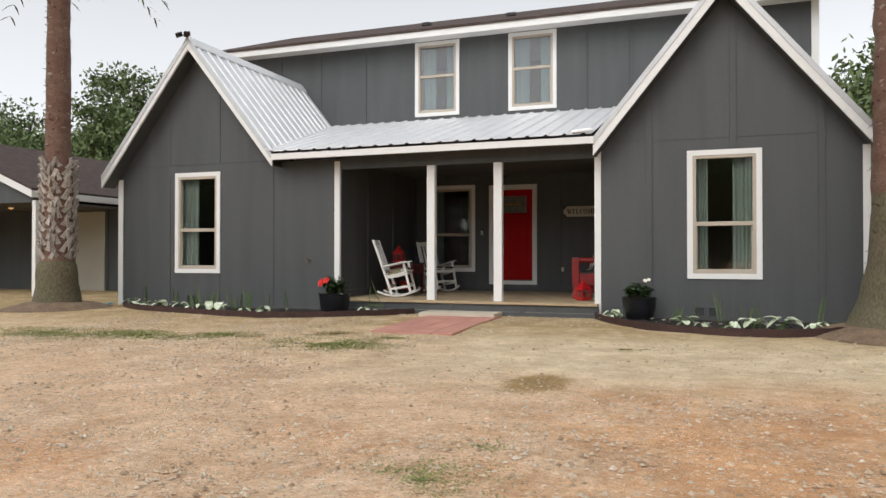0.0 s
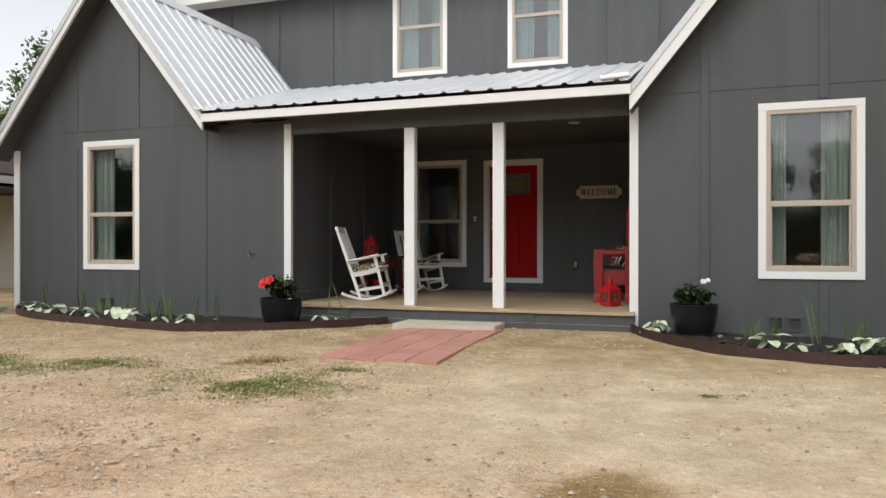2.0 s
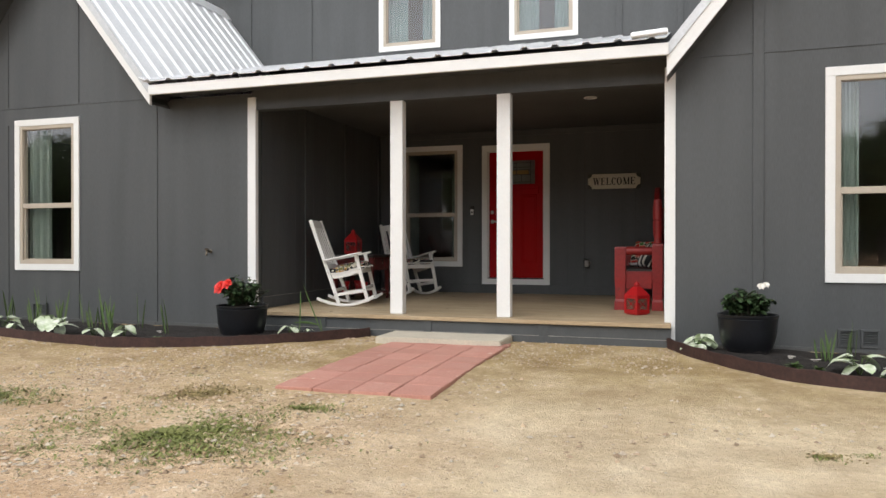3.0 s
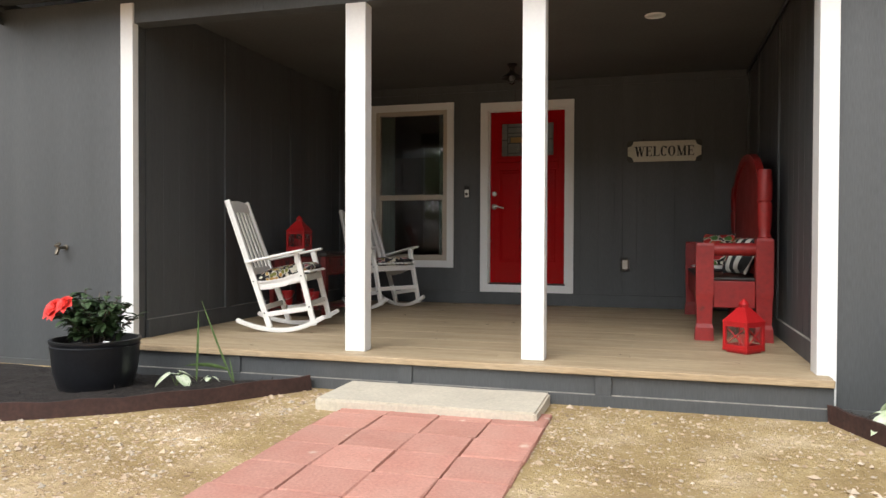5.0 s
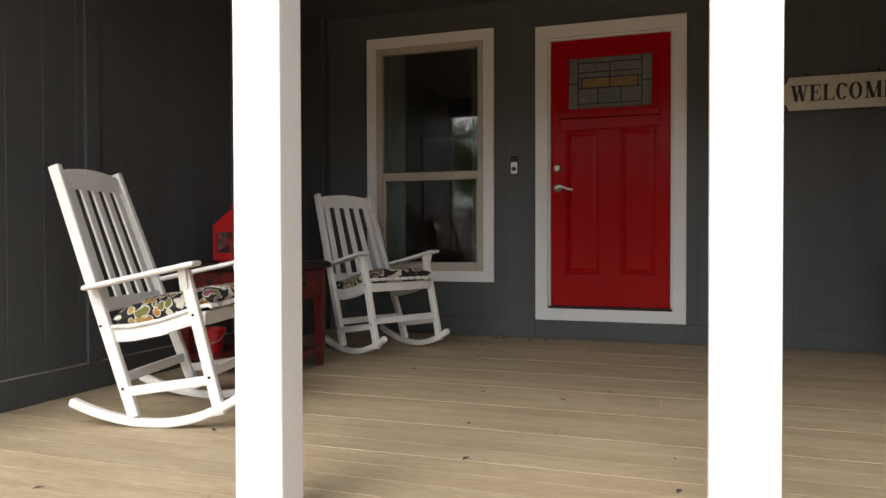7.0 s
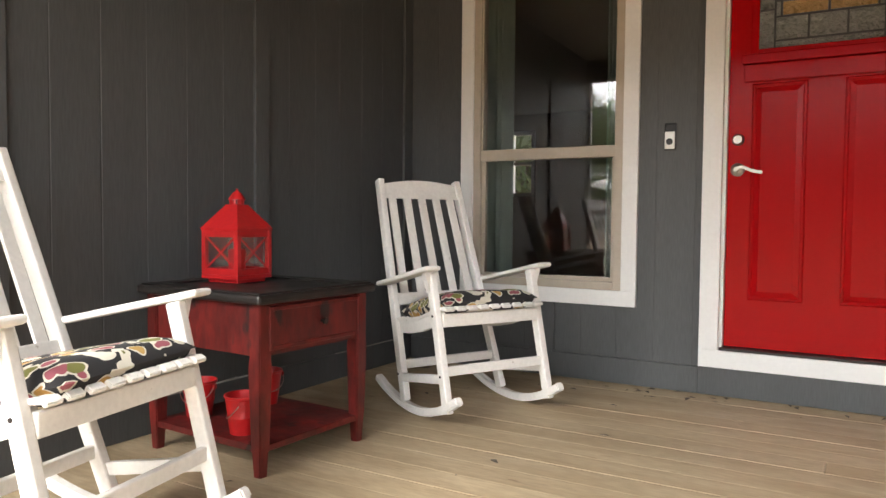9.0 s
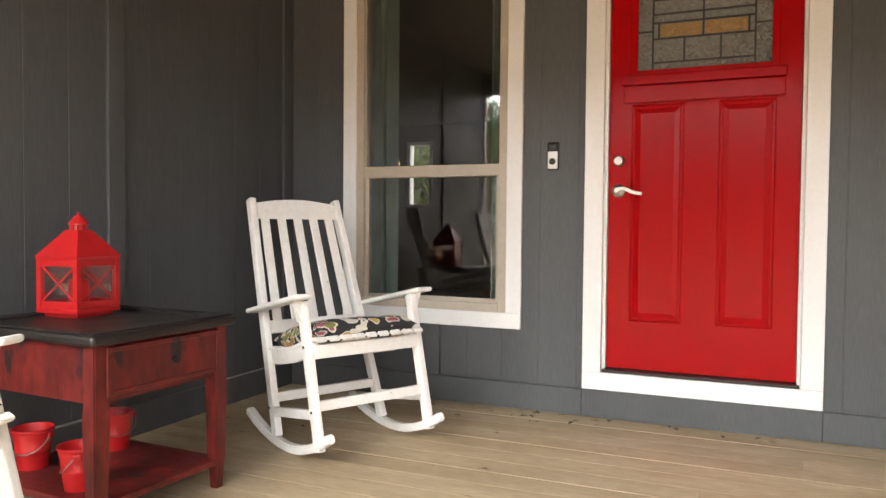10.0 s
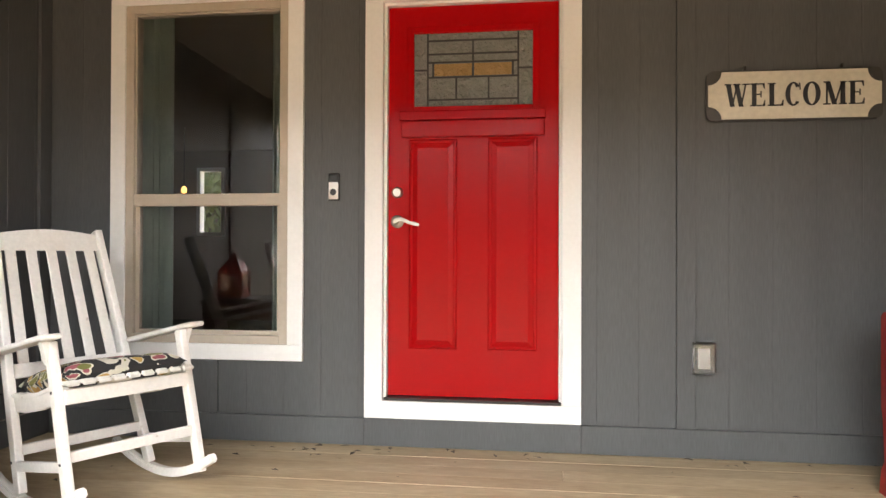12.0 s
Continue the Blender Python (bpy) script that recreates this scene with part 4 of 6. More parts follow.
# ---- porch furniture ----
def fabric(name, base_col, petals, size, thresh=0.34):
    """Printed cloth: petal shapes with pale outlines on a plain ground."""
    m = bpy.data.materials.new(name)
    m.use_nodes = True
    n, l = m.node_tree.nodes, m.node_tree.links
    b = n["Principled BSDF"]
    b.inputs["Roughness"].default_value = 0.85
    tc, mp, v, wob, add = (n.new("ShaderNode" + k) for k in ("TexCoord", "Mapping", "TexVoronoi", "TexNoise", "VectorMath"))
    mp.inputs["Scale"].default_value = (size, size * 0.62, size)
    wob.inputs["Scale"].default_value = 9
    l.new(tc.outputs["Object"], wob.inputs["Vector"])
    add.operation = "MULTIPLY_ADD"
    l.new(wob.outputs["Color"], add.inputs[0])
    add.inputs[1].default_value = (0.09, 0.09, 0.09)
    l.new(tc.outputs["Object"], add.inputs[2]), l.new(add.outputs[0], mp.inputs[0]), l.new(mp.outputs[0], v.inputs["Vector"])
    v.inputs["Randomness"].default_value = 0.85
    sep = n.new("ShaderNodeSeparateColor")
    l.new(v.outputs["Color"], sep.inputs[0])
    pick = n.new("ShaderNodeValToRGB")
    pick.color_ramp.interpolation = "CONSTANT"
    el = pick.color_ramp.elements
    while len(el) < len(petals):
        el.new(0.5)
    for i, c in enumerate(petals):
        el[i].position, el[i].color = i / len(petals), (*c, 1)
    l.new(sep.outputs[0], pick.inputs[0])
    ring = n.new("ShaderNodeValToRGB")
    ring.color_ramp.interpolation = "CONSTANT"
    e = ring.color_ramp.elements
    e[0].position, e[0].color = 0, (0, 0, 0, 1)
    e[1].position, e[1].color = thresh, (0.5, 0.5, 0.5, 1)
    e.new(thresh + 0.10).color = (1, 1, 1, 1)
    l.new(v.outputs["Distance"], ring.inputs[0])
    a = n.new("ShaderNodeMix"); a.data_type = "RGBA"
    c = n.new("ShaderNodeMix"); c.data_type = "RGBA"
    g1, g2 = n.new("ShaderNodeMath"), n.new("ShaderNodeMath")
    g1.operation = g2.operation = "GREATER_THAN"
    g1.inputs[1].default_value, g2.inputs[1].default_value = 0.3, 0.8
    l.new(ring.outputs[0], g1.inputs[0]), l.new(ring.outputs[0], g2.inputs[0])
    l.new(g1.outputs[0], a.inputs[0]), l.new(pick.outputs[0], a.inputs[6])
    a.inputs[7].default_value = (0.62, 0.58, 0.48, 1)
    l.new(g2.outputs[0], c.inputs[0]), l.new(a.outputs[2], c.inputs[6])
    c.inputs[7].default_value = (*base_col, 1)
    l.new(c.outputs[2], b.inputs["Base Color"])
    return m


CUSHION = fabric("black_leaf_print_cloth", (0.016, 0.015, 0.016), [(0.42, 0.22, 0.05), (0.62, 0.58, 0.48), (0.30, 0.08, 0.10), (0.62, 0.58, 0.48), (0.16, 0.16, 0.04), (0.45, 0.28, 0.08)], 4.6, 0.40)
FLORAL = fabric("red_floral_cloth", (0.012, 0.011, 0.010), [(0.45, 0.02, 0.015), (0.06, 0.16, 0.03), (0.50, 0.05, 0.03), (0.42, 0.02, 0.02), (0.50, 0.10, 0.04), (0.05, 0.15, 0.03)], 3.4, 0.56)


def stripes(name):
    m = bpy.data.materials.new(name)
    m.use_nodes = True
    n, l = m.node_tree.nodes, m.node_tree.links
    tc, w, r = n.new("ShaderNodeTexCoord"), n.new("ShaderNodeTexWave"), n.new("ShaderNodeValToRGB")
    w.inputs["Scale"].default_value = 2.7
    w.bands_direction = "Y"
    l.new(tc.outputs["Object"], w.inputs["Vector"])
    r.color_ramp.interpolation = "CONSTANT"
    r.color_ramp.elements[0].color, r.color_ramp.elements[1].color = (0.014, 0.014, 0.015, 1), (0.62, 0.60, 0.55, 1)
    r.color_ramp.elements[1].position = 0.5
    l.new(w.outputs["Fac"], r.inputs[0]), l.new(r.outputs[0], n["Principled BSDF"].inputs["Base Color"])
    n["Principled BSDF"].inputs["Roughness"].default_value = 0.85
    return m


STRIPE = stripes("black_white_striped_cloth")


def pillow_bm(w, d, h, m=None, n=18, pinch=0.85, sag=0.0):
    """A stuffed cushion, w by d, h thick, with drawn-in sides and corner points."""
    bm = bmesh.new()
    m = m or Matrix()
    top = {}
    for s in (1, -1):
        for i in range(n + 1):
            for j in range(n + 1):
                u, v = 2 * i / n - 1, 2 * j / n - 1
                k = max(0.0, (1 - u ** 4) * (1 - v ** 4)) ** 0.45
                x, y = u * w / 2 * (1 - (1 - pinch) * (1 - abs(v) ** 3) * 0.5 * abs(u)), v * d / 2 * (1 - (1 - pinch) * (1 - abs(u) ** 3) * 0.5 * abs(v))
                edge = i in (0, n) or j in (0, n)
                if edge and s < 0:
                    top[s, i, j] = top[1, i, j]
                else:
                    puff = 1 + 0.18 * noise.noise((x * 7, y * 7, s))
                    top[s, i, j] = bm.verts.new(m @ Vector((x, y, s * h / 2 * k * puff - sag * (1 - (v * v)) * 0.3)))
        for i in range(n):
            for j in range(n):
                q = (top[s, i, j], top[s, i + 1, j], top[s, i + 1, j + 1], top[s, i, j + 1])
                bm.faces.new(q if s > 0 else q[::-1])
    return bm


def rocking_chair(m):
    """Slatted porch rocker; +x is the way it faces, its origin on the deck between the rockers."""
    ch = thing("rocking_chair", "white painted wooden slatted rocking chair on the deck", "rocking chair", m, "porch rocking chairs")
    W = 0.279
    lat = lambda z: W - 0.048 * (z - 0.05) / 1.04  # noqa: E731
    lean = Vector((-0.464 + 0.09, 0, 1.09 - 0.05)).normalized()
    post = lambda z: Vector((-0.09 - 0.374 * (z - 0.05) / 1.04, 0, z))  # noqa: E731
    for s in (-1, 1):
        o = Vector((0, s * W, 0))
        path = []
        for i in range(15):
            u = -0.37 + 0.74 * i / 14
            path.append((u, s * W, 0.018 + (0.078 if u < 0 else 0.111) * (abs(u) / 0.36) ** 2))
        part("rocker", sweep(bmesh.new(), path, 0.039, 0.036, 0.006), CHAIRWHITE, ch)
        part("back_post", beam(bmesh.new(), post(0.04) + o, post(1.095) + Vector((0, s * lat(1.095), 0)), 0.034, 0.048, (1, 0, 0), 0.006), CHAIRWHITE, ch)
        part("front_leg", beam(bmesh.new(), Vector((0.285, s * W, 0.06)), Vector((0.135, s * W, 0.655)), 0.034, 0.046, (1, 0, 0), 0.006), CHAIRWHITE, ch)
        arm = beam(bmesh.new(), Vector((-0.285, s * (W + 0.022), 0.578)), Vector((0.208, s * (W + 0.034), 0.684)), 0.082, 0.022, (0, 0, 1), 0.010)
        part("armrest", arm, CHAIRWHITE, ch)
        part("arm_bracket", prism(bmesh.new(), [(s * (W + 0.018), 0.665), (s * (W + 0.048), 0.672), (s * (W + 0.018), 0.57)], 0.125, 0.158, "x"), CHAIRWHITE, ch)
        rail = [(-0.205, s * (W - 0.03), 0.375), (-0.10, s * (W - 0.03), 0.383), (0.02, s * (W - 0.03), 0.408), (0.12, s * (W - 0.03), 0.443), (0.195, s * (W - 0.03), 0.462)]
        part("seat_rail", sweep(bmesh.new(), rail, 0.024, 0.058, 0.003), CHAIRWHITE, ch)
        part("side_stretcher", beam(bmesh.new(), post(0.145) + o, Vector((0.262, s * W, 0.205)), 0.022, 0.04, (0, 0, 1), 0.004), CHAIRWHITE, ch)
        for q in (post(0.42), Vector((0.178, 0, 0.47)), Vector((0.245, 0, 0.215)), post(0.16)):
            part("screw_plug", lathe(bmesh.new(), [(0.006, 0), (0.006, 0.003)], 8, Matrix.Translation(q + Vector((0, s * (W + 0.017), 0))) @ pose(0, 0, 0, -90 * s)), DARKMETAL, ch)
    part("front_stretcher", beam(bmesh.new(), (0.242, -W + 0.016, 0.235), (0.242, W - 0.016, 0.235), 0.022, 0.042, (0, 0, 1), 0.004), CHAIRWHITE, ch)
    part("rear_stretcher", beam(bmesh.new(), post(0.20) + Vector((0, -W + 0.016, 0)), post(0.20) + Vector((0, W - 0.016, 0)), 0.022, 0.042, (0, 0, 1), 0.004), CHAIRWHITE, ch)
    part("front_apron", beam(bmesh.new(), (0.205, -W + 0.016, 0.452), (0.205, W - 0.016, 0.452), 0.022, 0.058, (0, 0, 1), 0.004), CHAIRWHITE, ch)
    WT = lat(1.05) - 0.016
    crest = [(-WT, 1.0)] + [(-WT + 2 * WT * i / 10, 1.075 + 0.022 * math.sin(math.pi * i / 10)) for i in range(11)] + [(WT, 1.0)]
    cm = prism(bmesh.new(), crest, -0.011, 0.011, "x")
    for v in cm.verts:
        v.co.x += post(v.co.z).x
    part("crest_rail", cm, CHAIRWHITE, ch)
    part("lower_back_rail", beam(bmesh.new(), post(0.50) + Vector((0, -lat(0.5) + 0.016, 0)), post(0.50) + Vector((0, lat(0.5) - 0.016, 0)), 0.022, 0.06, lean, 0.004), CHAIRWHITE, ch)
    for k in range(5):
        f = 2 * (k + 0.5) / 5 - 1
        part("back_slat", beam(bmesh.new(), post(0.515) + Vector((0, f * (lat(0.515) - 0.017), 0)), post(1.02) + Vector((0, f * (lat(1.02) - 0.017), 0)), 0.044, 0.012, (1, 0, 0), 0.003), CHAIRWHITE, ch)
    for k in range(9):
        y = (W - 0.032) * (2 * k / 8 - 1)
        curve = [(-0.21, 0.376), (-0.10, 0.383), (0.02, 0.408), (0.12, 0.443), (0.20, 0.468), (0.232, 0.472), (0.246, 0.462)]
        part("seat_slat", sweep(bmesh.new(), [(u, y, z + 0.036) for u, z in curve], 0.047, 0.015, 0.003), CHAIRWHITE, ch)
    return ch


def seat_cushion(m):
    bm = pillow_bm(0.46, 0.50, 0.125, pose(0, 0, 0, 0, -8, 0), 20, 0.93)
    c = part("chair_cushion", bm, CUSHION, smooth=True)
    c.matrix_world = m
    return tagged(c, "black leaf-print seat cushion on a rocking chair", "cushion", "rocking chair cushions")


A1 = pose(-5.245, 12.612, DECK_Z, 0, 0, 12.3)
A2 = pose(-5.135, 14.575, DECK_Z, 0, 0, -27.5)
chair_a = rocking_chair(A1)
copy_thing(chair_a, A2)
seat_cushion(A1 @ pose(0.01, 0, 0.486, 0, -4, 3))
seat_cushion(A2 @ pose(0.01, 0, 0.486, 0, -4, -4))


def lantern(m, label, candle=True):
    """Square metal lantern with crossed panes, pyramid roof and a pierced cap."""
    la = thing("lantern", label, "lantern", m, "red lanterns")
    w, h0, h1 = 0.105, 0.022, 0.195
    part("base", box(box_bm(-0.095, 0.095, -0.095, 0.095, 0, 0.014, 0.002), -0.118, 0.118, -0.118, 0.118, 0.014, 0.030, 0.003), RED, la)
    for a, b in itertools.product((-1, 1), repeat=2):
        part("corner_post", box_bm(a * w - 0.012, a * w + 0.012, b * w - 0.012, b * w + 0.012, 0.030, h1, 0.002), RED, la)
    for k in range(4):
        r = pose(0, 0, 0, 0, 0, 90 * k)
        for z in (0.030, h1 - 0.024):
            part("frame_rail", box_bm(-w + 0.012, w - 0.012, -w - 0.010, -w + 0.008, z, z + 0.024, 0.002, r), RED, la)
        x = bmesh.new()
        for s in (-1, 1):
            beam(x, r @ Vector((-0.09 * s, -w - 0.002, 0.055)), r @ Vector((0.09 * s, -w - 0.002, h1 - 0.026)), 0.006, 0.005, r @ Vector((0, 1, 0)), 0.001)
        part("cross_bars", x, RED, la)
        g = part("pane", box_bm(-w + 0.012, w - 0.012, -w + 0.001, -w + 0.003, 0.054, h1 - 0.024, 0, r), GLASS, la, "clear glass pane")
        g.visible_shadow = False
    roof = bmesh.new()
    for z, q in ((h1, 0.118), (h1 + 0.010, 0.120), (h1 + 0.095, 0.040), (h1 + 0.099, 0.038)):
        roof.verts.ensure_lookup_table()
        for a, b in ((-1, -1), (1, -1), (1, 1), (-1, 1)):
            roof.verts.new((a * q, b * q, z))
    roof.verts.ensure_lookup_table()
    for r in range(3):
        for i in range(4):
            roof.faces.new([roof.verts[k] for k in (r * 4 + i, r * 4 + (i + 1) % 4, r * 4 + 4 + (i + 1) % 4, r * 4 + 4 + i)])
    roof.faces.new(roof.verts[12:16]), roof.faces.new(roof.verts[0:4])
    bmesh.ops.recalc_face_normals(roof, faces=roof.faces[:])
    part("roof", roof, RED, la, "pyramid roof")
    cap = bmesh.new()
    for i in range(12):
        a = 6.28318 * i / 12
        box(cap, -0.006, 0.006, -0.003, 0.003, h1 + 0.096, h1 + 0.118, 0, pose(0.032 * math.cos(a), 0.032 * math.sin(a), 0, 0, 0, math.degrees(a) + 90))
    lathe(cap, [(0.030, h1 + 0.096), (0.030, h1 + 0.100)], 16)
    lathe(cap, [(0.042, h1 + 0.116), (0.042, h1 + 0.120), (0.022, h1 + 0.143), (0.006, h1 + 0.152), (0.006, h1 + 0.160)], 20)
    part("vent_cap", cap, RED, la, "pierced round cap", True)
    if candle:
        part("candle", lathe(bmesh.new(), [(0.040, 0.031), (0.042, 0.12), (0.036, 0.125), (0.004, 0.122)], 20), RED, la, "red pillar candle", True)
    la.scale = (0.83, 0.83, 1.06)
    return la


# side table with buckets and a lantern
TX, TY = -5.54, 13.615
table = thing("side_table", "worn red side table with black top, drawer and shelf", "side table", pose(TX, TY, DECK_Z, 0, 0, -3))
tw, td, th = 0.305, 0.275, 0.635
top = box_bm(-tw - 0.035, tw + 0.035, -td - 0.035, td + 0.035, th - 0.032, th, 0.010)
part("tabletop", top, BLACKWOOD, table, "worn black top")
part("top_border", blocks(bmesh.new(), -tw - 0.02, tw + 0.02, -td - 0.02, td + 0.02, [(-tw + 0.05, tw - 0.05, -td + 0.05, td - 0.05)], lambda bm, a, b, c, d: box(bm, a, b, c, d, th, th + 0.007, 0.002)), BLACKWOOD, table)
part("apron_side", prism(bmesh.new(), [(-td + 0.02, th - 0.035), (td - 0.02, th - 0.035), (td - 0.02, th - 0.26), (td - 0.06, th - 0.215), (-td + 0.06, th - 0.215), (-td + 0.02, th - 0.26)], -tw + 0.005, -tw + 0.027, "x"), REDWORN, table)
front = prism(bmesh.new(), [(-tw + 0.02, th - 0.035), (tw - 0.02, th - 0.035), (tw - 0.02, th - 0.27), (tw - 0.05, th - 0.215), (-tw + 0.05, th - 0.215), (-tw + 0.02, th - 0.27)], -td + 0.005, -td + 0.027, "y")
part("apron_front", front, REDWORN, table)
part("apron_back", box_bm(-tw + 0.02, tw - 0.02, td - 0.027, td - 0.005, th - 0.215, th - 0.035), REDWORN, table)
sd = prism(bmesh.new(), [(-td + 0.02, th - 0.035), (td - 0.02, th - 0.035), (td - 0.02, th - 0.27), (td - 0.05, th - 0.215), (-td + 0.05, th - 0.215), (-td + 0.02, th - 0.27)], tw - 0.027, tw - 0.005, "x")
part("apron_side", sd, REDWORN, table)
drawer = part("drawer", box_bm(tw - 0.006, tw + 0.008, -td + 0.045, td - 0.045, th - 0.185, th - 0.055, 0.006), REDWORN, table, "worn red drawer front")
part("drawer_bead", blocks(bmesh.new(), -td + 0.035, td - 0.035, th - 0.196, th - 0.044, [(-td + 0.05, td - 0.05, th - 0.18, th - 0.06)], lambda bm, a, b, c, d: box(bm, tw - 0.006, tw + 0.013, a, b, c, d, 0.003)), REDWORN, drawer)
part("pull", lathe(bmesh.new(), [(0.005, 0), (0.005, 0.012), (0.013, 0.017), (0.012, 0.024), (0.002, 0.026)], 14, pose(tw + 0.008, 0.02, th - 0.12, 0, 90, 0)), DARKMETAL, drawer, "small dark drawer pull", True)
for a, b in itertools.product((-1, 1), repeat=2):
    leg = bmesh.new()
    cx, cy = a * (tw - 0.02), b * (td - 0.02)
    rings = [(0.027, th - 0.032), (0.027, th - 0.22), (0.030, th - 0.26), (0.024, 0.12), (0.021, 0.08), (0.017, 0.0)]
    rv = [[leg.verts.new((cx + p * r, cy + q * r, z)) for p, q in ((-1, -1), (1, -1), (1, 1), (-1, 1))] for r, z in rings]
    fs = [leg.faces.new(rv[0]), leg.faces.new(rv[-1])]
    for p, q in zip(rv, rv[1:]):
        fs += [leg.faces.new((p[i], p[(i + 1) % 4], q[(i + 1) % 4], q[i])) for i in range(4)]
    bmesh.ops.recalc_face_normals(leg, faces=fs)
    bmesh.ops.bevel(leg, geom=[e for e in leg.edges if abs(e.verts[0].co.z - e.verts[1].co.z) > 0.01], offset=0.004, segments=2, affect="EDGES")
    part("leg", leg, REDWORN, table)
part("shelf", box_bm(-tw + 0.004, tw - 0.004, -td + 0.004, td - 0.004, 0.085, 0.11, 0.004), REDWORN, table, "worn dark red lower shelf")

def bucket(m):
    b = thing("bucket", "small bright red metal bucket on the table shelf", "bucket", m, "red buckets")
    part("body", lathe(bmesh.new(), [(0.050, 0), (0.058, 0.06), (0.060, 0.064), (0.060, 0.07), (0.0585, 0.074), (0.068, 0.135), (0.072, 0.138), (0.072, 0.146), (0.066, 0.146), (0.064, 0.135), (0.048, 0.006)], 28), RED, b, smooth=True)
    h = bmesh.new()
    sweep(h, [(0.074 * math.cos(a), -0.012 - 0.05 * math.sin(a), 0.125 - 0.065 * math.sin(a)) for a in [math.pi * i / 12 for i in range(13)]], 0.004, 0.004)
    part("handle", h, STEEL, b, "thin wire handle")
    for s in (-1, 1):
        part("ear", box_bm(s * 0.074 - 0.004, s * 0.074 + 0.004, -0.018, 0.004, 0.112, 0.132, 0.002), RED, b)
    b.scale = (0.97, 0.97, 0.97)
    return b


TM = pose(TX, TY, DECK_Z, 0, 0, -3)
for p in ((-0.205, -0.125, 0.111, 20), (0.12, -0.185, 0.111, -40), (-0.135, 0.16, 0.111, 70)):
    bucket(TM @ pose(p[0], p[1], p[2], 0, 0, p[3]))
lantern(TM @ pose(-0.15, 0.02, th + 0.001, 0, 0, 5), "red metal lantern with crossed panes on the side table")
lantern(pose(-1.622, 12.365, DECK_Z, 0, 0, 48), "red metal lantern standing on the deck by the bench")

# bench made of an old bed
bench = thing("bench", "red painted wooden bench with turned posts and arched back", "bench", pose(0, 0, DECK_Z))
BY0, BY1, BX0, BX1 = 12.90, 15.03, -1.91, -1.355


def square_leg(bm, cx, cy, r, z1, z0=0.0):
    prof = [(r * 1.08, z0), (r * 1.0, z0 + 0.10), (r * 0.86, z0 + 0.13), (r * 0.92, z0 + 0.30), (r, z0 + 0.36), (r, z1 - 0.02), (r * 0.9, z1)]
    rv = [[bm.verts.new((cx + p * q, cy + s * q, z)) for p, s in ((-1, -1), (1, -1), (1, 1), (-1, 1))] for q, z in prof]
    fs = [bm.faces.new(rv[0]), bm.faces.new(rv[-1])]
    for p, q in zip(rv, rv[1:]):
        fs += [bm.faces.new((p[i], p[(i + 1) % 4], q[(i + 1) % 4], q[i])) for i in range(4)]
    bmesh.ops.recalc_face_normals(bm, faces=fs)
    bmesh.ops.bevel(bm, geom=[e for e in bm.edges if abs(e.verts[0].co.z - e.verts[1].co.z) > 0.01], offset=0.006, segments=2, affect="EDGES")
    return bm


for cy in (BY0 + 0.065, BY1 - 0.065):
    part("front_leg", square_leg(bmesh.new(), BX0 + 0.065, cy, 0.065, 0.755), REDBENCH, bench)
    part("rear_leg", square_leg(bmesh.new(), BX1 - 0.062, cy, 0.062, 0.79), REDBENCH, bench)
    part("turned_post", lathe(bmesh.new(), [(0.046, 0.788), (0.053, 0.80), (0.040, 0.83), (0.050, 0.90), (0.054, 1.02), (0.052, 1.06), (0.044, 1.066), (0.044, 1.076), (0.052, 1.082), (0.055, 1.20), (0.047, 1.30), (0.043, 1.315)], 24, pose(BX1 - 0.062, cy, 0)), REDBENCH, bench, "turned red post", True)
    part("arm_rail", lathe(bmesh.new(), [(0.046, 0), (0.05, 0.02), (0.05, 0.29), (0.046, 0.31)], 20, pose(BX0 + 0.125, cy, 0.705, 0, 90, 0)), REDBENCH, bench, "round red arm rail", True)
    part("side_apron", box_bm(BX0 + 0.13, BX1 - 0.124, cy - 0.025, cy + 0.025, 0.255, 0.46, 0.006), REDBENCH, bench)
part("front_apron", box_bm(BX0 + 0.03, BX0 + 0.06, BY0 + 0.13, BY1 - 0.13, 0.28, 0.46, 0.006), REDBENCH, bench)
part("seat", box_bm(BX0 + 0.02, BX1 - 0.05, BY0 + 0.09, BY1 - 0.09, 0.462, 0.482, 0.005), BLACKWOOD, bench, "dark worn wooden seat")
cy = (BY0 + BY1) / 2
half = (BY1 - BY0) / 2 - 0.13
arch = [(cy - half, 0.50)] + [(cy - half * math.cos(math.pi * i / 24), 1.09 + 0.425 * math.sin(math.pi * i / 24) ** 0.75) for i in range(25)] + [(cy + half, 0.50)]
part("back_panel", prism(bmesh.new(), arch, BX1 - 0.078, BX1 - 0.052, "x"), REDBENCH, bench, "arched red back panel")
rim = bmesh.new()
pts = [Vector((0, cy - half * math.cos(math.pi * i / 30), 1.09 + 0.425 * math.sin(math.pi * i / 30) ** 0.75)) for i in range(31)]
for sx, sz in ((-0.105, 0.0),):
    r0 = [[rim.verts.new((BX1 + dx, p.y, p.z + dz_)) for dx, dz_ in ((-0.105, -0.05), (-0.05, -0.05), (-0.05, 0.012), (-0.105, 0.012))] for p in pts]
    fs = [rim.faces.new(r0[0]), rim.faces.new(r0[-1])]
    for p, q in zip(r0, r0[1:]):
        fs += [rim.faces.new((p[i], p[(i + 1) % 4], q[(i + 1) % 4], q[i])) for i in range(4)]
    bmesh.ops.recalc_face_normals(rim, faces=fs)
part("crest_moulding", rim, REDBENCH, bench, "raised red crest moulding")


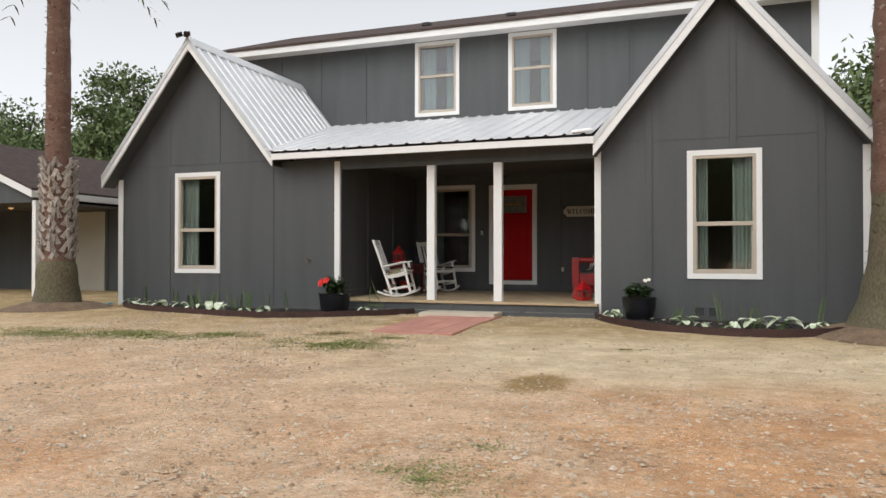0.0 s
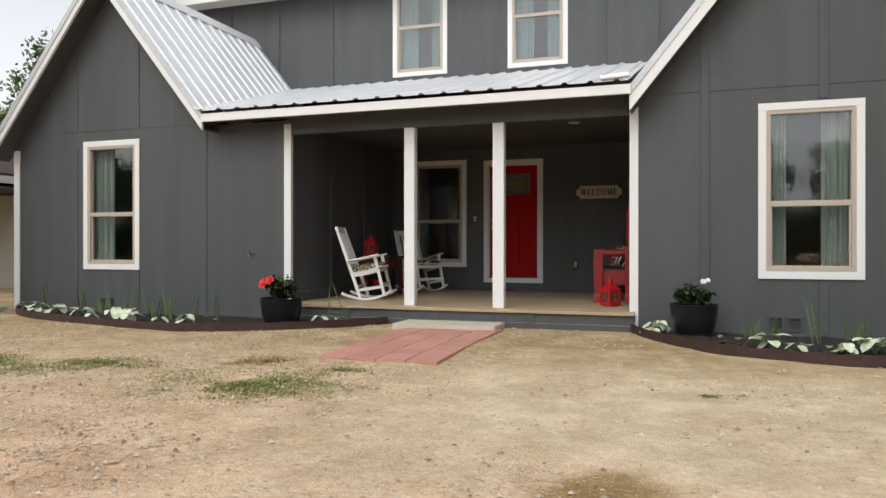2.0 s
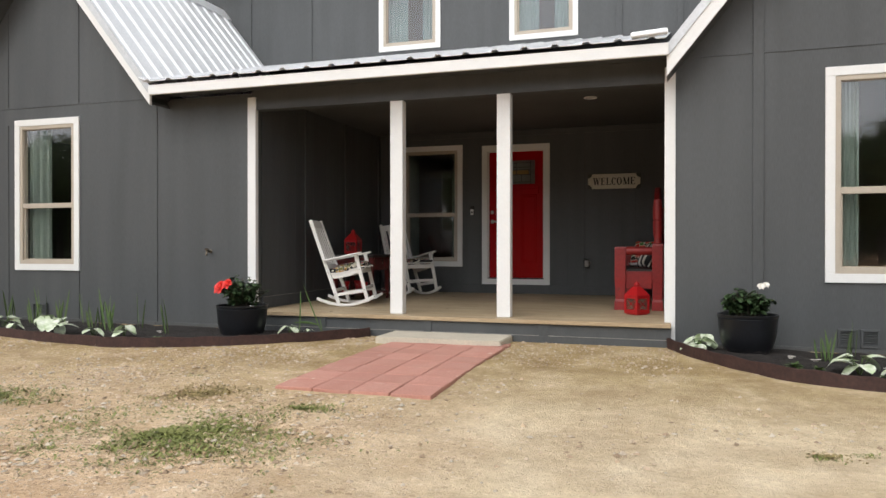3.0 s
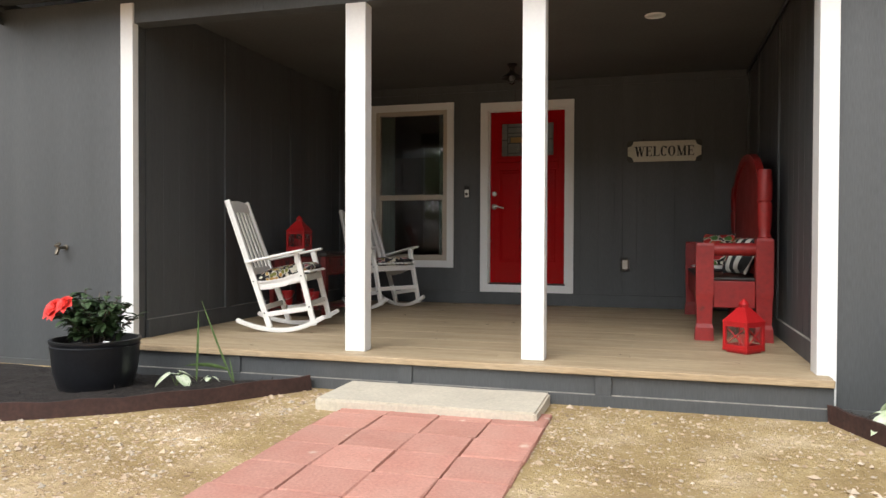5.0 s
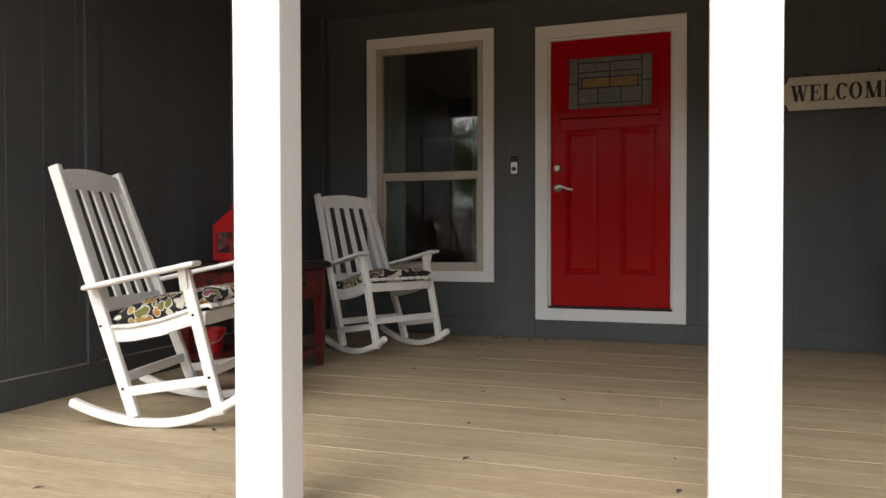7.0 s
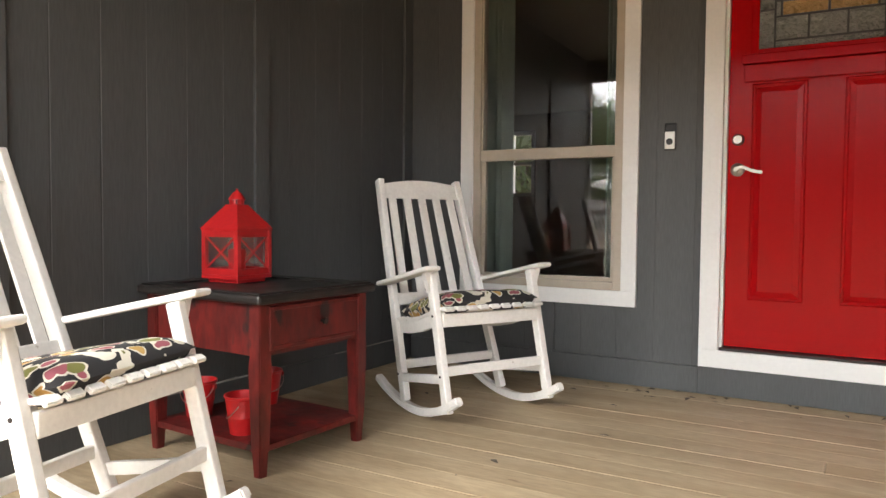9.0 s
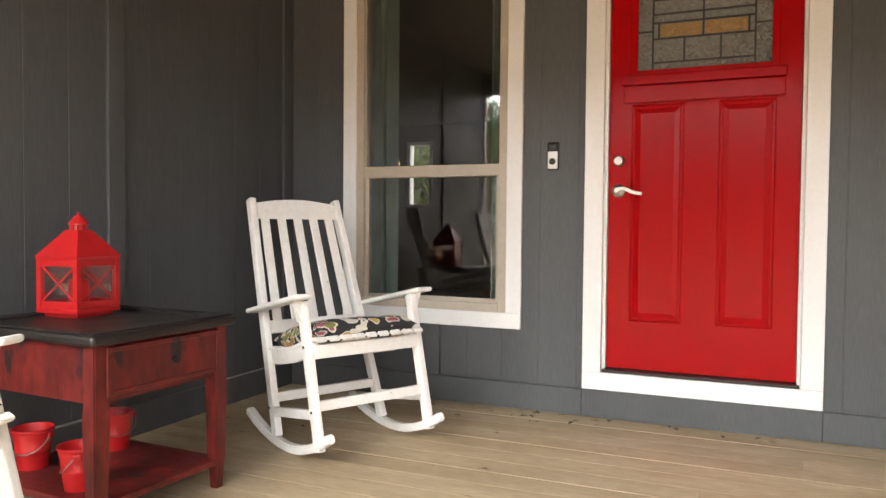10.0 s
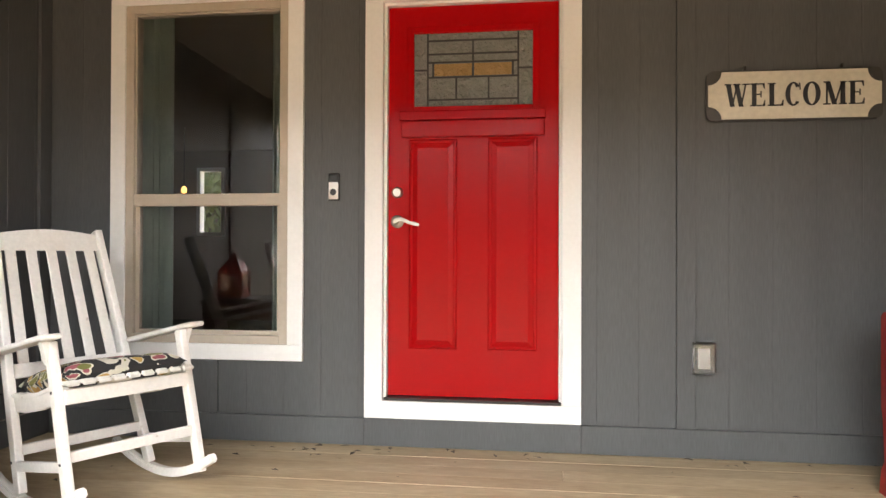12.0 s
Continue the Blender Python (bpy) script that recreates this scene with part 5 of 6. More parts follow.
def throw_pillow(w, h, t, m, mat, label):
    p = part("throw_pillow", pillow_bm(w, h, t, None, 16, 0.85), mat, smooth=True)
    p.matrix_world = m
    return tagged(p, label, "pillow", "bench pillows")


SEAT = DECK_Z + 0.482
throw_pillow(0.34, 0.32, 0.12, pose(-1.53, 13.33, SEAT + 0.165, 0, -60, 28), STRIPE, "black and white striped pillow leaning on the bench")
throw_pillow(0.36, 0.40, 0.13, pose(-1.66, 14.42, SEAT + 0.185, 0, -70, 38), FLORAL, "red hibiscus-print pillow leaning on the bench")
throw_pillow(0.45, 0.8, 0.05, pose(-1.62, 14.40, SEAT + 0.03, 0, 0, 4), WHITE, "flat white seat pad on the bench")
throw_pillow(0.34, 0.36, 0.12, pose(-1.52, 13.85, SEAT + 0.165, 0, -66, 10), FLORAL, "red and green floral pillow on the bench")


# dry bits blown along the foot of the walls
litter_rng = random.Random(17)
lv, lf = [], []
for k in range(90):
    x = litter_rng.uniform(LX + 0.15, RX - 0.15)
    y = BACK - 0.03 - abs(litter_rng.gauss(0, 0.10)) if k < 55 else litter_rng.uniform(11.6, BACK - 0.1)
    a = litter_rng.uniform(0, 6.283)
    size = litter_rng.uniform(0.008, 0.032)
    v0 = len(lv)
    for u, w, z in ((-1, 0, 0), (-0.2, -0.35, 0.12), (1, 0.05, 0.05), (-0.1, 0.4, 0.2)):
        lv.append((x + size * (u * math.cos(a) - w * math.sin(a)), y + size * (u * math.sin(a) + w * math.cos(a)), DECK_Z + 0.001 + size * z))
    lf += [(v0, v0 + 1, v0 + 2), (v0, v0 + 2, v0 + 3)]
litter = bpy.data.meshes.new("leaf_litter")
litter.from_pydata(lv, [], lf)
litter.materials.append(BARK)
tagged(new("leaf_litter", litter), "dry brown leaf bits scattered on the deck", "litter", kind="stuff")


# ---- yard: step, pavers, beds, pots, plants ----
step = bmesh.new()
box(step, -4.15, -2.83, 10.87, 11.425, 0.0, 0.135)
bmesh.ops.subdivide_edges(step, edges=step.edges[:], cuts=6, use_grid_fill=True)
bmesh.ops.bevel(step, geom=[e for e in step.edges if e.calc_face_angle(0) > 1], offset=0.012, segments=2, affect="EDGES")
for v in step.verts:
    k = noise.noise(v.co * 4)
    v.co += Vector((0.006 * k, 0.008 * noise.noise(v.co * 5 + Vector((3, 0, 0))), 0.003 * k if v.co.z > 0.1 else 0))
tagged(part("concrete_step", step, CONCRETE, smooth=True), "rough cast concrete doorstep slab before the porch", "step")

walkway = thing("paver_walkway", "red square pavers laid before the porch step", "walkway", kind="structure")
rng = random.Random(5)
pm = []
for k in range(3):
    b = box_bm(-0.1475, 0.1475, -0.1475, 0.1475, -0.045, 0, 0.006)
    for v in b.verts:
        v.co += Vector((rng.uniform(-1, 1), rng.uniform(-1, 1), rng.uniform(-1, 1))) * 0.0025
    pm.append(mesh_of("paver", b, PAVER))
for r in range(8):
    for c in range(4):
        x, y = -3.98 + 0.152 + c * 0.3015 + 0.006 - 0.003 * (7 - r) + rng.uniform(-0.003, 0.003), 8.66 + 0.152 + r * 0.302 + rng.uniform(-0.003, 0.003)
        slope = math.degrees(math.atan((ground_z(x, y + 0.1) - ground_z(x, y - 0.1)) / 0.2))
        piece("paver", pm[rng.randrange(3)], walkway, pose(x, y, ground_z(x, y) + 0.024 + rng.uniform(-0.0012, 0.0012), slope + rng.uniform(-0.2, 0.2), rng.uniform(-0.25, 0.25), rng.uniform(-0.4, 0.4)))


def leaf_faces(verts, faces, base, way, up, length, width, droop=0.3, fold=0.15, seg=4, heart=False):
    """Adds one folded leaf blade to lists of vertices and faces."""
    base, way, up = Vector(base), Vector(way).normalized(), Vector(up)
    side = way.cross(up).normalized()
    nrm = side.cross(way).normalized()
    i0 = len(verts)
    for i in range(seg + 1):
        t = i / seg
        if heart:
            w = width * math.sin(math.pi * (0.16 + 0.84 * t)) ** 0.55 if t < 1 else 0.0
        else:
            w = width * math.sin(math.pi * min(0.999, 0.12 + 0.88 * t)) ** 0.8 if t < 1 else 0.0
        c = base + way * (length * t) - Vector((0, 0, 1)) * (droop * length * t * t)
        verts += [tuple(c - side * w / 2 + nrm * fold * w), tuple(c), tuple(c + side * w / 2 + nrm * fold * w)]
    for i in range(seg):
        a = i0 + i * 3
        faces += [(a, a + 1, a + 4, a + 3), (a + 1, a + 2, a + 5, a + 4)]


def leaf_mesh(name, verts, faces, mat):
    me = bpy.data.meshes.new(name)
    me.from_pydata(verts, [], faces)
    me.materials.append(mat)
    me.shade_smooth()
    return me


npr0 = np.random.RandomState(9)
MULCH = material("bark_mulch", (0.045, 0.033, 0.026), 0.95, var=0.4, scale=30, bump=0.2, col2=(0.02, 0.015, 0.012), wear=(0.16, 0.13, 0.10), wear_at=0.66, wear_scale=30)


def bed(outline, wall_pts, label):
    """A planting bed: an edging strip along the outline and soil between it and the wall."""
    b = thing("garden_bed", label, "garden bed")
    pts = []
    for i in range(len(outline) - 1):
        p0, p1, p2, p3 = (Vector(outline[min(max(k, 0), len(outline) - 1)]) for k in (i - 1, i, i + 1, i + 2))
        for s in range(8):
            t = s / 8
            pts.append(0.5 * ((2 * p1) + (-p0 + p2) * t + (2 * p0 - 5 * p1 + 4 * p2 - p3) * t * t + (-p0 + 3 * p1 - 3 * p2 + p3) * t ** 3))
    pts.append(Vector(outline[-1]))
    e = bmesh.new()
    sweep(e, [(p.x, p.y, ground_z(p.x, p.y) + 0.045 + 0.006 * math.sin(i * 1.7)) for i, p in enumerate(pts)], 0.018, 0.11)
    part("edging", e, EDGING, b, "dark brown edging strip")
    s = bmesh.new()
    rows = []
    for p in pts:
        w = Vector((min(max(p.x, wall_pts[0]), wall_pts[1]), FRONT - 0.155))
        row = []
        for k in range(9):
            q = p.lerp(w, k / 8)
            z = ground_z(q.x, q.y) + 0.018 + 0.025 * noise.noise((q.x * 3, q.y * 3, 1)) + 0.018 * noise.noise((q.x * 11, q.y * 11, 5)) + 0.02 * math.sin(math.pi * k / 8)
            row.append(s.verts.new((q.x, q.y, z)))
        rows.append(row)
    for a, c in zip(rows, rows[1:]):
        for k in range(8):
            s.faces.new((a[k], a[k + 1], c[k + 1], c[k]))
    bmesh.ops.recalc_face_normals(s, faces=s.faces[:])
    chips = [[], []]
    for k in range(int(len(pts) * 55)):
        i, t = npr0.randint(len(pts) - 1), npr0.rand()
        p = pts[i].lerp(pts[i + 1], npr0.rand())
        q = p.lerp(Vector((min(max(p.x, wall_pts[0]), wall_pts[1]), FRONT - 0.16)), 0.04 + 0.92 * t)
        z = ground_z(q.x, q.y) + 0.03 + 0.025 * noise.noise((q.x * 3, q.y * 3, 1)) + 0.02 * math.sin(math.pi * t)
        a = npr0.uniform(0, 6.283)
        leaf_faces(chips[0], chips[1], (q.x, q.y, z + npr0.uniform(0, 0.02)), (math.cos(a), math.sin(a), npr0.uniform(-0.3, 0.5)), (0, 0, 1), npr0.uniform(0.02, 0.07), npr0.uniform(0.006, 0.018), 0.0, 0.25, 1)
    ch = piece("mulch", leaf_mesh("mulch", chips[0], chips[1], MULCH), b)
    tagged(ch, "loose dark bark mulch", kind="stuff")
    part("soil", s, SOIL, b, "dark mulched soil", True)
    return b


bed([(-10.9, 11.40), (-10.3, 10.85), (-9.4, 10.42), (-8.0, 10.05), (-6.7, 9.88), (-5.8, 10.08), (-5.08, 10.52), (-4.42, 11.36)], (-10.95, -4.45), "curved dark bed with white caladiums and brown edging")
bed([(-1.28, 11.42), (-1.0, 10.75), (-0.49, 10.05), (0.2, 9.68), (0.9, 9.58), (1.6, 9.75), (2.15, 10.15)], (-1.2, 2.3), "curved dark bed with flowers and brown edging")


def caladium(seed, n, size):
    r = random.Random(seed)
    p = thing("caladium", "white-leaved caladium with green veins in the bed", "plant", group="caladiums")
    st = bmesh.new()
    for k in range(n):
        a = r.uniform(0, 6.283)
        h, o = r.uniform(0.06, 0.16) * size, r.uniform(0.03, 0.10) * size
        tip = Vector((o * math.cos(a), o * math.sin(a), h))
        sweep(st, [(0, 0, -0.02), tuple(tip * 0.6 + Vector((0, 0, 0.02))), tuple(tip)], 0.006, 0.006)
        v, f = [], []
        leaf_faces(v, f, tip - Vector((math.cos(a), math.sin(a), 0)) * 0.02, (math.cos(a), math.sin(a), r.uniform(-0.5, 0.4)), (0, 0, 1), r.uniform(0.13, 0.19) * size, r.uniform(0.11, 0.15) * size, 0.35, 0.08, 6, True)
        piece("leaf", leaf_mesh("leaf", v, f, PALELEAF), p)
    part("stems", st, BLADE, p)
    return p


def blades(seed, n, h, spread=0.05):
    r = random.Random(seed)
    p = thing("gladiolus", "tall green sword-leaved shoots in the bed", "plant", group="sword-leaved shoots")
    for k in range(n):
        a = r.uniform(0, 6.283)
        v, f = [], []
        hh = h * r.uniform(0.6, 1.0)
        leaf_faces(v, f, (r.uniform(-spread, spread), r.uniform(-spread, spread), -0.02), (0.16 * math.cos(a), 0.16 * math.sin(a), 1), (math.cos(a + 1.5), math.sin(a + 1.5), 0.01), hh, r.uniform(0.018, 0.03), 0.06, 0.2, 6)
        piece("leaf", leaf_mesh("leaf", v, f, BLADE), p)
    return p


def at_bed(p, x, y, rz=0.0, s=1.0):
    p.matrix_world = pose(x, y, ground_z(x, y) + 0.035, 0, 0, rz) @ Matrix.Diagonal((s, s, s, 1))
    return p


cals = [caladium(1, 6, 0.9), caladium(2, 9, 0.95), caladium(3, 4, 0.85)]
at_bed(cals[0], -10.1, 11.02), at_bed(cals[1], -9.35, 10.72), at_bed(cals[2], -5.26, 11.08, 40, 0.75)
rr = random.Random(8)
for i, (x, y) in enumerate([(-9.75, 10.9), (-8.85, 10.62), (-8.5, 10.45), (-8.1, 10.5), (-7.7, 10.3), (-7.15, 10.22), (-6.85, 10.35), (-10.5, 11.2), (-8.7, 11.0), (-1.02, 11.1), (0.12, 10.15), (0.35, 10.05), (0.75, 10.0), (1.0, 10.1), (1.75, 10.25), (-0.95, 11.3), (1.35, 10.05), (1.9, 10.6)]):
    s = rr.uniform(0.8, 1.25)
    copy_thing(cals[i % 3], pose(x, y, ground_z(x, y) + 0.035, 0, 0, rr.uniform(0, 360)) @ Matrix.Diagonal((s, s, s, 1)))
copy_thing(cals[2], pose(-5.10, 11.22, ground_z(-5.1, 11.22) + 0.035, 0, 0, 200) @ Matrix.Diagonal((0.5, 0.5, 0.5, 1)))
shoots = [blades(11, 5, 0.50), blades(12, 3, 0.62), blades(13, 6, 0.42, 0.08)]
at_bed(shoots[0], -8.35, 10.95), at_bed(shoots[1], -8.65, 11.0), at_bed(shoots[2], -7.75, 10.9)
for i, (x, y) in enumerate([(-7.4, 10.75), (-8.05, 11.05), (-8.9, 11.1), (-10.2, 11.25), (-7.15, 10.95), (0.0, 10.85), (0.25, 11.1), (0.62, 10.75), (0.95, 10.7), (1.1, 10.8), (1.9, 10.9), (-0.70, 11.35), (-9.4, 11.2), (-6.6, 10.7)]):
    s = rr.uniform(0.75, 1.15)
    copy_thing(shoots[i % 3], pose(x, y, ground_z(x, y) + 0.035, 0, 0, rr.uniform(0, 360)) @ Matrix.Diagonal((s, s, s, 1)))


drooping = thing("bent_shoot", "two tall green shoots with a drooping leaf in the bed", "plant", pose(-5.0, 11.36, 0.08))
for base_, way, up, length, width, droop in (((-0.27, -0.05, -0.02), (0.04, 0, 1), (0, 1, 0), 0.52, 0.020, 0.0), ((0, 0, -0.02), (-0.24, -0.05, 0.55), (0, 1, 0.2), 0.58, 0.018, -0.12), ((-0.04, -0.01, 0.09), (-0.9, -0.1, 0.25), (0, 1, 0.3), 0.34, 0.030, 0.22), ((0.0, 0.0, -0.02), (-0.2, 0, 1), (0, 1, 0), 0.2, 0.012, 0)):
    v, f = [], []
    leaf_faces(v, f, base_, way, up, length, width, droop, 0.2, 8)
    piece("leaf", leaf_mesh("leaf", v, f, BLADE), drooping)


def bedding_flower(seed):
    r = random.Random(seed)
    p = thing("bedding_flower", "low green bedding plant with small white flowers", "plant", group="white bedding flowers")
    v, f = [], []
    for k in range(34):
        a = r.uniform(0, 6.283)
        leaf_faces(v, f, (0, 0, 0), (math.cos(a), math.sin(a), r.uniform(0.3, 1.6)), (0, 0, 1), r.uniform(0.04, 0.11), r.uniform(0.02, 0.035), 0.4, 0.1, 3)
    piece("foliage", leaf_mesh("foliage", v, f, BLADE), p)
    for k in range(4):
        v, f = [], []
        c = Vector((r.uniform(-0.06, 0.06), r.uniform(-0.06, 0.06), r.uniform(0.07, 0.12)))
        for j in range(5):
            leaf_faces(v, f, c, (math.cos(j * 1.257), math.sin(j * 1.257), 0.3), (0, 0, 1), 0.024, 0.024, 0.2, 0.1, 3)
        piece("flower", leaf_mesh("flower", v, f, FLOWERWHITE), p)
    return p


fl = bedding_flower(3)
at_bed(fl, -0.15, 10.2)
for x, y in ((0.45, 9.92), (0.6, 9.9), (-0.3, 10.35), (1.15, 9.95), (1.3, 9.98), (0.25, 9.95), (-6.3, 10.2), (-9.0, 10.6)):
    copy_thing(fl, pose(x, y, ground_z(x, y) + 0.035, 0, 0, rr.uniform(0, 360)))


def potted(m, r_top, r_bot, h, label, petal, blooms, seed, crown):
    r = random.Random(seed)
    p = thing("potted_plant", label, "potted plant", m)
    prof = [(r_bot * 0.96, 0), (r_bot, 0.012), (r_bot + (r_top - r_bot) * 0.48, h * 0.22), (r_bot + (r_top - r_bot) * 0.78, h * 0.48), (r_top * 0.965, h * 0.85), (r_top * 0.985, h * 0.9), (r_top * 0.96, h * 0.915), (r_top, h * 0.96), (r_top, h), (r_top * 0.93, h), (r_top * 0.90, h * 0.86), (0.01, h * 0.84)]
    part("pot", lathe(bmesh.new(), prof, 40), POT, p, "black glazed pot", True)
    part("soil", lathe(bmesh.new(), [(r_top * 0.905, h * 0.84), (r_top * 0.905, h * 0.865), (0.01, h * 0.88)], 24), SOIL, p)
    st = bmesh.new()
    v, f = [], []
    for k in range(34):
        a, q = r.uniform(0, 6.283), r.uniform(0.1, 1) ** 0.6
        tip = Vector((crown[0] * q * math.cos(a), crown[0] * q * math.sin(a), h + crown[1] * (1 - 0.45 * q * q) * r.uniform(0.75, 1.05)))
        root = Vector((0.3 * tip.x, 0.3 * tip.y, h * 0.85))
        sweep(st, [tuple(root), tuple(root.lerp(tip, 0.55) + Vector((0, 0, 0.03))), tuple(tip)], 0.007, 0.007)
        for j in range(20):
            t = r.uniform(0.35, 1.0)
            c = root.lerp(tip, t)
            b = r.uniform(0, 6.283)
            leaf_faces(v, f, c, (math.cos(b), math.sin(b), r.uniform(-0.3, 0.7)), (0, 0, 1), r.uniform(0.05, 0.095), r.uniform(0.035, 0.06), 0.35, 0.14, 4)
    part("stems", st, BARK, p)
    piece("foliage", leaf_mesh("foliage", v, f, LEAF), p)
    for bx, by, bz, s in blooms:
        v, f = [], []
        for j in range(6):
            for ring, tilt in ((1, 0.25), (0.8, 0.7), (0.5, 1.2)):
                a = j * 1.047 + ring
                axis = Vector((bx * 0.8, -0.75, 0.55)).normalized()
                u = axis.cross(Vector((0, 0, 1))).normalized()
                way = u * math.cos(a) + axis.cross(u) * math.sin(a) + axis * tilt
                leaf_faces(v, f, (bx, by, h + bz), tuple(way), tuple(axis), s * ring, s * 0.95, 0.4, 0.12, 4)
        piece("flower", leaf_mesh("flower", v, f, petal), p)
    return p


pot_a = potted(pose(-5.745, 10.90, 0.03), 0.279, 0.182, 0.39, "black pot with a red-flowering hibiscus shrub", FLOWER, [(-0.14, -0.19, 0.22, 0.088), (-0.05, -0.20, 0.25, 0.07), (-0.20, -0.13, 0.18, 0.062)], 21, (0.26, 0.32))
# small white plate added in place of a pale leaf
part("plant_tag", box_bm(0.18, 0.225, -0.14, -0.135, 0.345, 0.395, 0.003), WHITE, pot_a, "flat pale plate standing in for a leaf")
potted(pose(-0.575, 11.20, 0.07), 0.265, 0.175, 0.37, "black pot with a white-flowering shrub", FLOWERWHITE, [(0.10, -0.12, 0.27, 0.038), (0.15, -0.05, 0.28, 0.034)], 22, (0.22, 0.24))

# gravel, weeds and dry grass: countless, so joined
npr = np.random.RandomState(4)


def scatter_stones(name, n, xr, yr, lo, hi, keep, label):
    v, f = [], []
    base_pts = np.array([(1, 0, 0), (0, 1, 0), (-1, 0, 0), (0, -1, 0), (0.1, 0.1, 1), (0, 0, -0.6)])
    tri = [(0, 1, 4), (1, 2, 4), (2, 3, 4), (3, 0, 4), (1, 0, 5), (2, 1, 5), (3, 2, 5), (0, 3, 5)]
    made = 0
    while made < n:
        x, y = npr.uniform(*xr), npr.uniform(*yr)
        if not keep(x, y):
            continue
        s = lo + (hi - lo) * npr.rand() ** 4.5
        p = base_pts * np.array([1, npr.uniform(0.6, 1), npr.uniform(0.35, 0.7)]) * s * npr.uniform(0.75, 1.25, (6, 3))
        a = npr.uniform(0, 6.283)
        c, d = math.cos(a), math.sin(a)
        q = np.stack([p[:, 0] * c - p[:, 1] * d + x, p[:, 0] * d + p[:, 1] * c + y, p[:, 2] + ground_z(x, y) + s * 0.12], 1)
        k = len(v)
        v += q.tolist()
        f += [tuple(i + k for i in t) for t in tri]
        made += 1
    me = bpy.data.meshes.new(name)
    me.from_pydata(v, [], f)
    me.materials.append(STONE)
    return tagged(new(name, me), label, "gravel", kind="stuff")


def stone_material():
    m = bpy.data.materials.new("gravel_stones")
    m.use_nodes = True
    n, l = m.node_tree.nodes, m.node_tree.links
    g, r = n.new("ShaderNodeNewGeometry"), n.new("ShaderNodeValToRGB")
    e = r.color_ramp.elements
    e[0].color, e[1].color = (0.24, 0.17, 0.11, 1), (0.60, 0.52, 0.42, 1)
    for pos, c in ((0.3, (0.52, 0.38, 0.25, 1)), (0.55, (0.44, 0.38, 0.30, 1)), (0.8, (0.55, 0.41, 0.28, 1))):
        e.new(pos).color = c
    l.new(g.outputs["Random Per Island"], r.inputs[0]), l.new(r.outputs[0], n["Principled BSDF"].inputs["Base Color"])
    n["Principled BSDF"].inputs["Roughness"].default_value = 0.9
    return m


STONE = stone_material()
on_path = lambda x, y: -4.25 < x < -2.72 and y > 8.6  # noqa: E731
in_bed = lambda x, y: y > 10.0 + 0.5 * abs(math.sin(x)) and (x < -4.6 or x > -1.2)  # noqa: E731
free = lambda x, y: not on_path(x, y) and not in_bed(x, y) and noise.noise((x * 0.8, y * 0.8, 7)) > npr.uniform(-0.55, 0.32) and not (x > -2.8 and y > 5.2 and npr.rand() < 0.72)  # noqa: E731
scatter_stones("gravel", 44000, (-9, 4), (1.6, 11.4), 0.004, 0.027, free, "scattered pale and brown gravel stones on sand")
near_house = lambda x, y: not (-4.18 < x < -2.8) and not in_bed(x, y)  # noqa: E731
scatter_stones("gravel", 3200, (-5.2, -1.1), (9.4, 11.42), 0.004, 0.017, near_house, "coarser pebbles gathered along the porch skirt")
scatter_stones("gravel", 500, (-2.8, -2.4), (9.0, 11.2), 0.004, 0.018, lambda x, y: True, "pebbles along the paver edge")


def weeds(name, spots, mat, label):
    v, f = [], []
    for x, y, rx, ry, n, h in spots:
        made = 0
        while made < n:
            a, q = npr.uniform(0, 6.283), abs(npr.normal(0, 0.55))
            px, py = x + rx * q * math.cos(a), y + ry * q * math.sin(a)
            if noise.noise((px * 4, py * 4, 2)) + 0.9 * noise.noise((px * 1.6, py * 1.6, 8)) - 0.15 * q < npr.uniform(-0.7, 0.0):
                made += 1
                continue
            b = npr.uniform(0, 6.283)
            leaf_faces(v, f, (px, py, ground_z(px, py) - 0.004), (math.cos(b), math.sin(b), npr.uniform(0.2, 1.4)), (0, 0, 1), h * npr.uniform(0.5, 1.2), npr.uniform(0.006, 0.016), 0.4, 0.1, 2)
            made += 1
    return tagged(new(name, leaf_mesh(name, v, f, mat)), label, "grass", kind="stuff")


DRY = material("dry_grass", (0.38, 0.29, 0.12), 0.8, var=0.2, scale=5, bump=0)
WEED = material("low_weed", (0.20, 0.225, 0.055), 0.6, var=0.25, scale=4, fine=20, bump=0, col2=(0.25, 0.25, 0.08))
weeds("weed_patch", [(-3.95, 7.4, 0.85, 0.62, 15000, 0.05), (-3.5, 8.2, 0.28, 0.2, 800, 0.045), (-5.9, 7.9, 0.8, 0.45, 3600, 0.045), (-6.9, 7.5, 1.2, 0.5, 12000, 0.05), (-8.3, 7.2, 1.3, 0.7, 13000, 0.05),
                     (-0.5, 8.02, 0.12, 0.08, 90, 0.04), (-0.25, 8.12, 0.1, 0.06, 60, 0.04), (-0.92, 2.72, 0.45, 0.4, 5000, 0.03), (-0.83, 3.45, 0.2, 0.15, 350, 0.03), (-4.9, 8.9, 0.3, 0.2, 120, 0.03), (0.1, 7.4, 0.12, 0.1, 60, 0.03), (-13.5, 10.5, 1.6, 0.8, 1500, 0.05)],
      WEED, "low green weeds growing in the sandy yard")
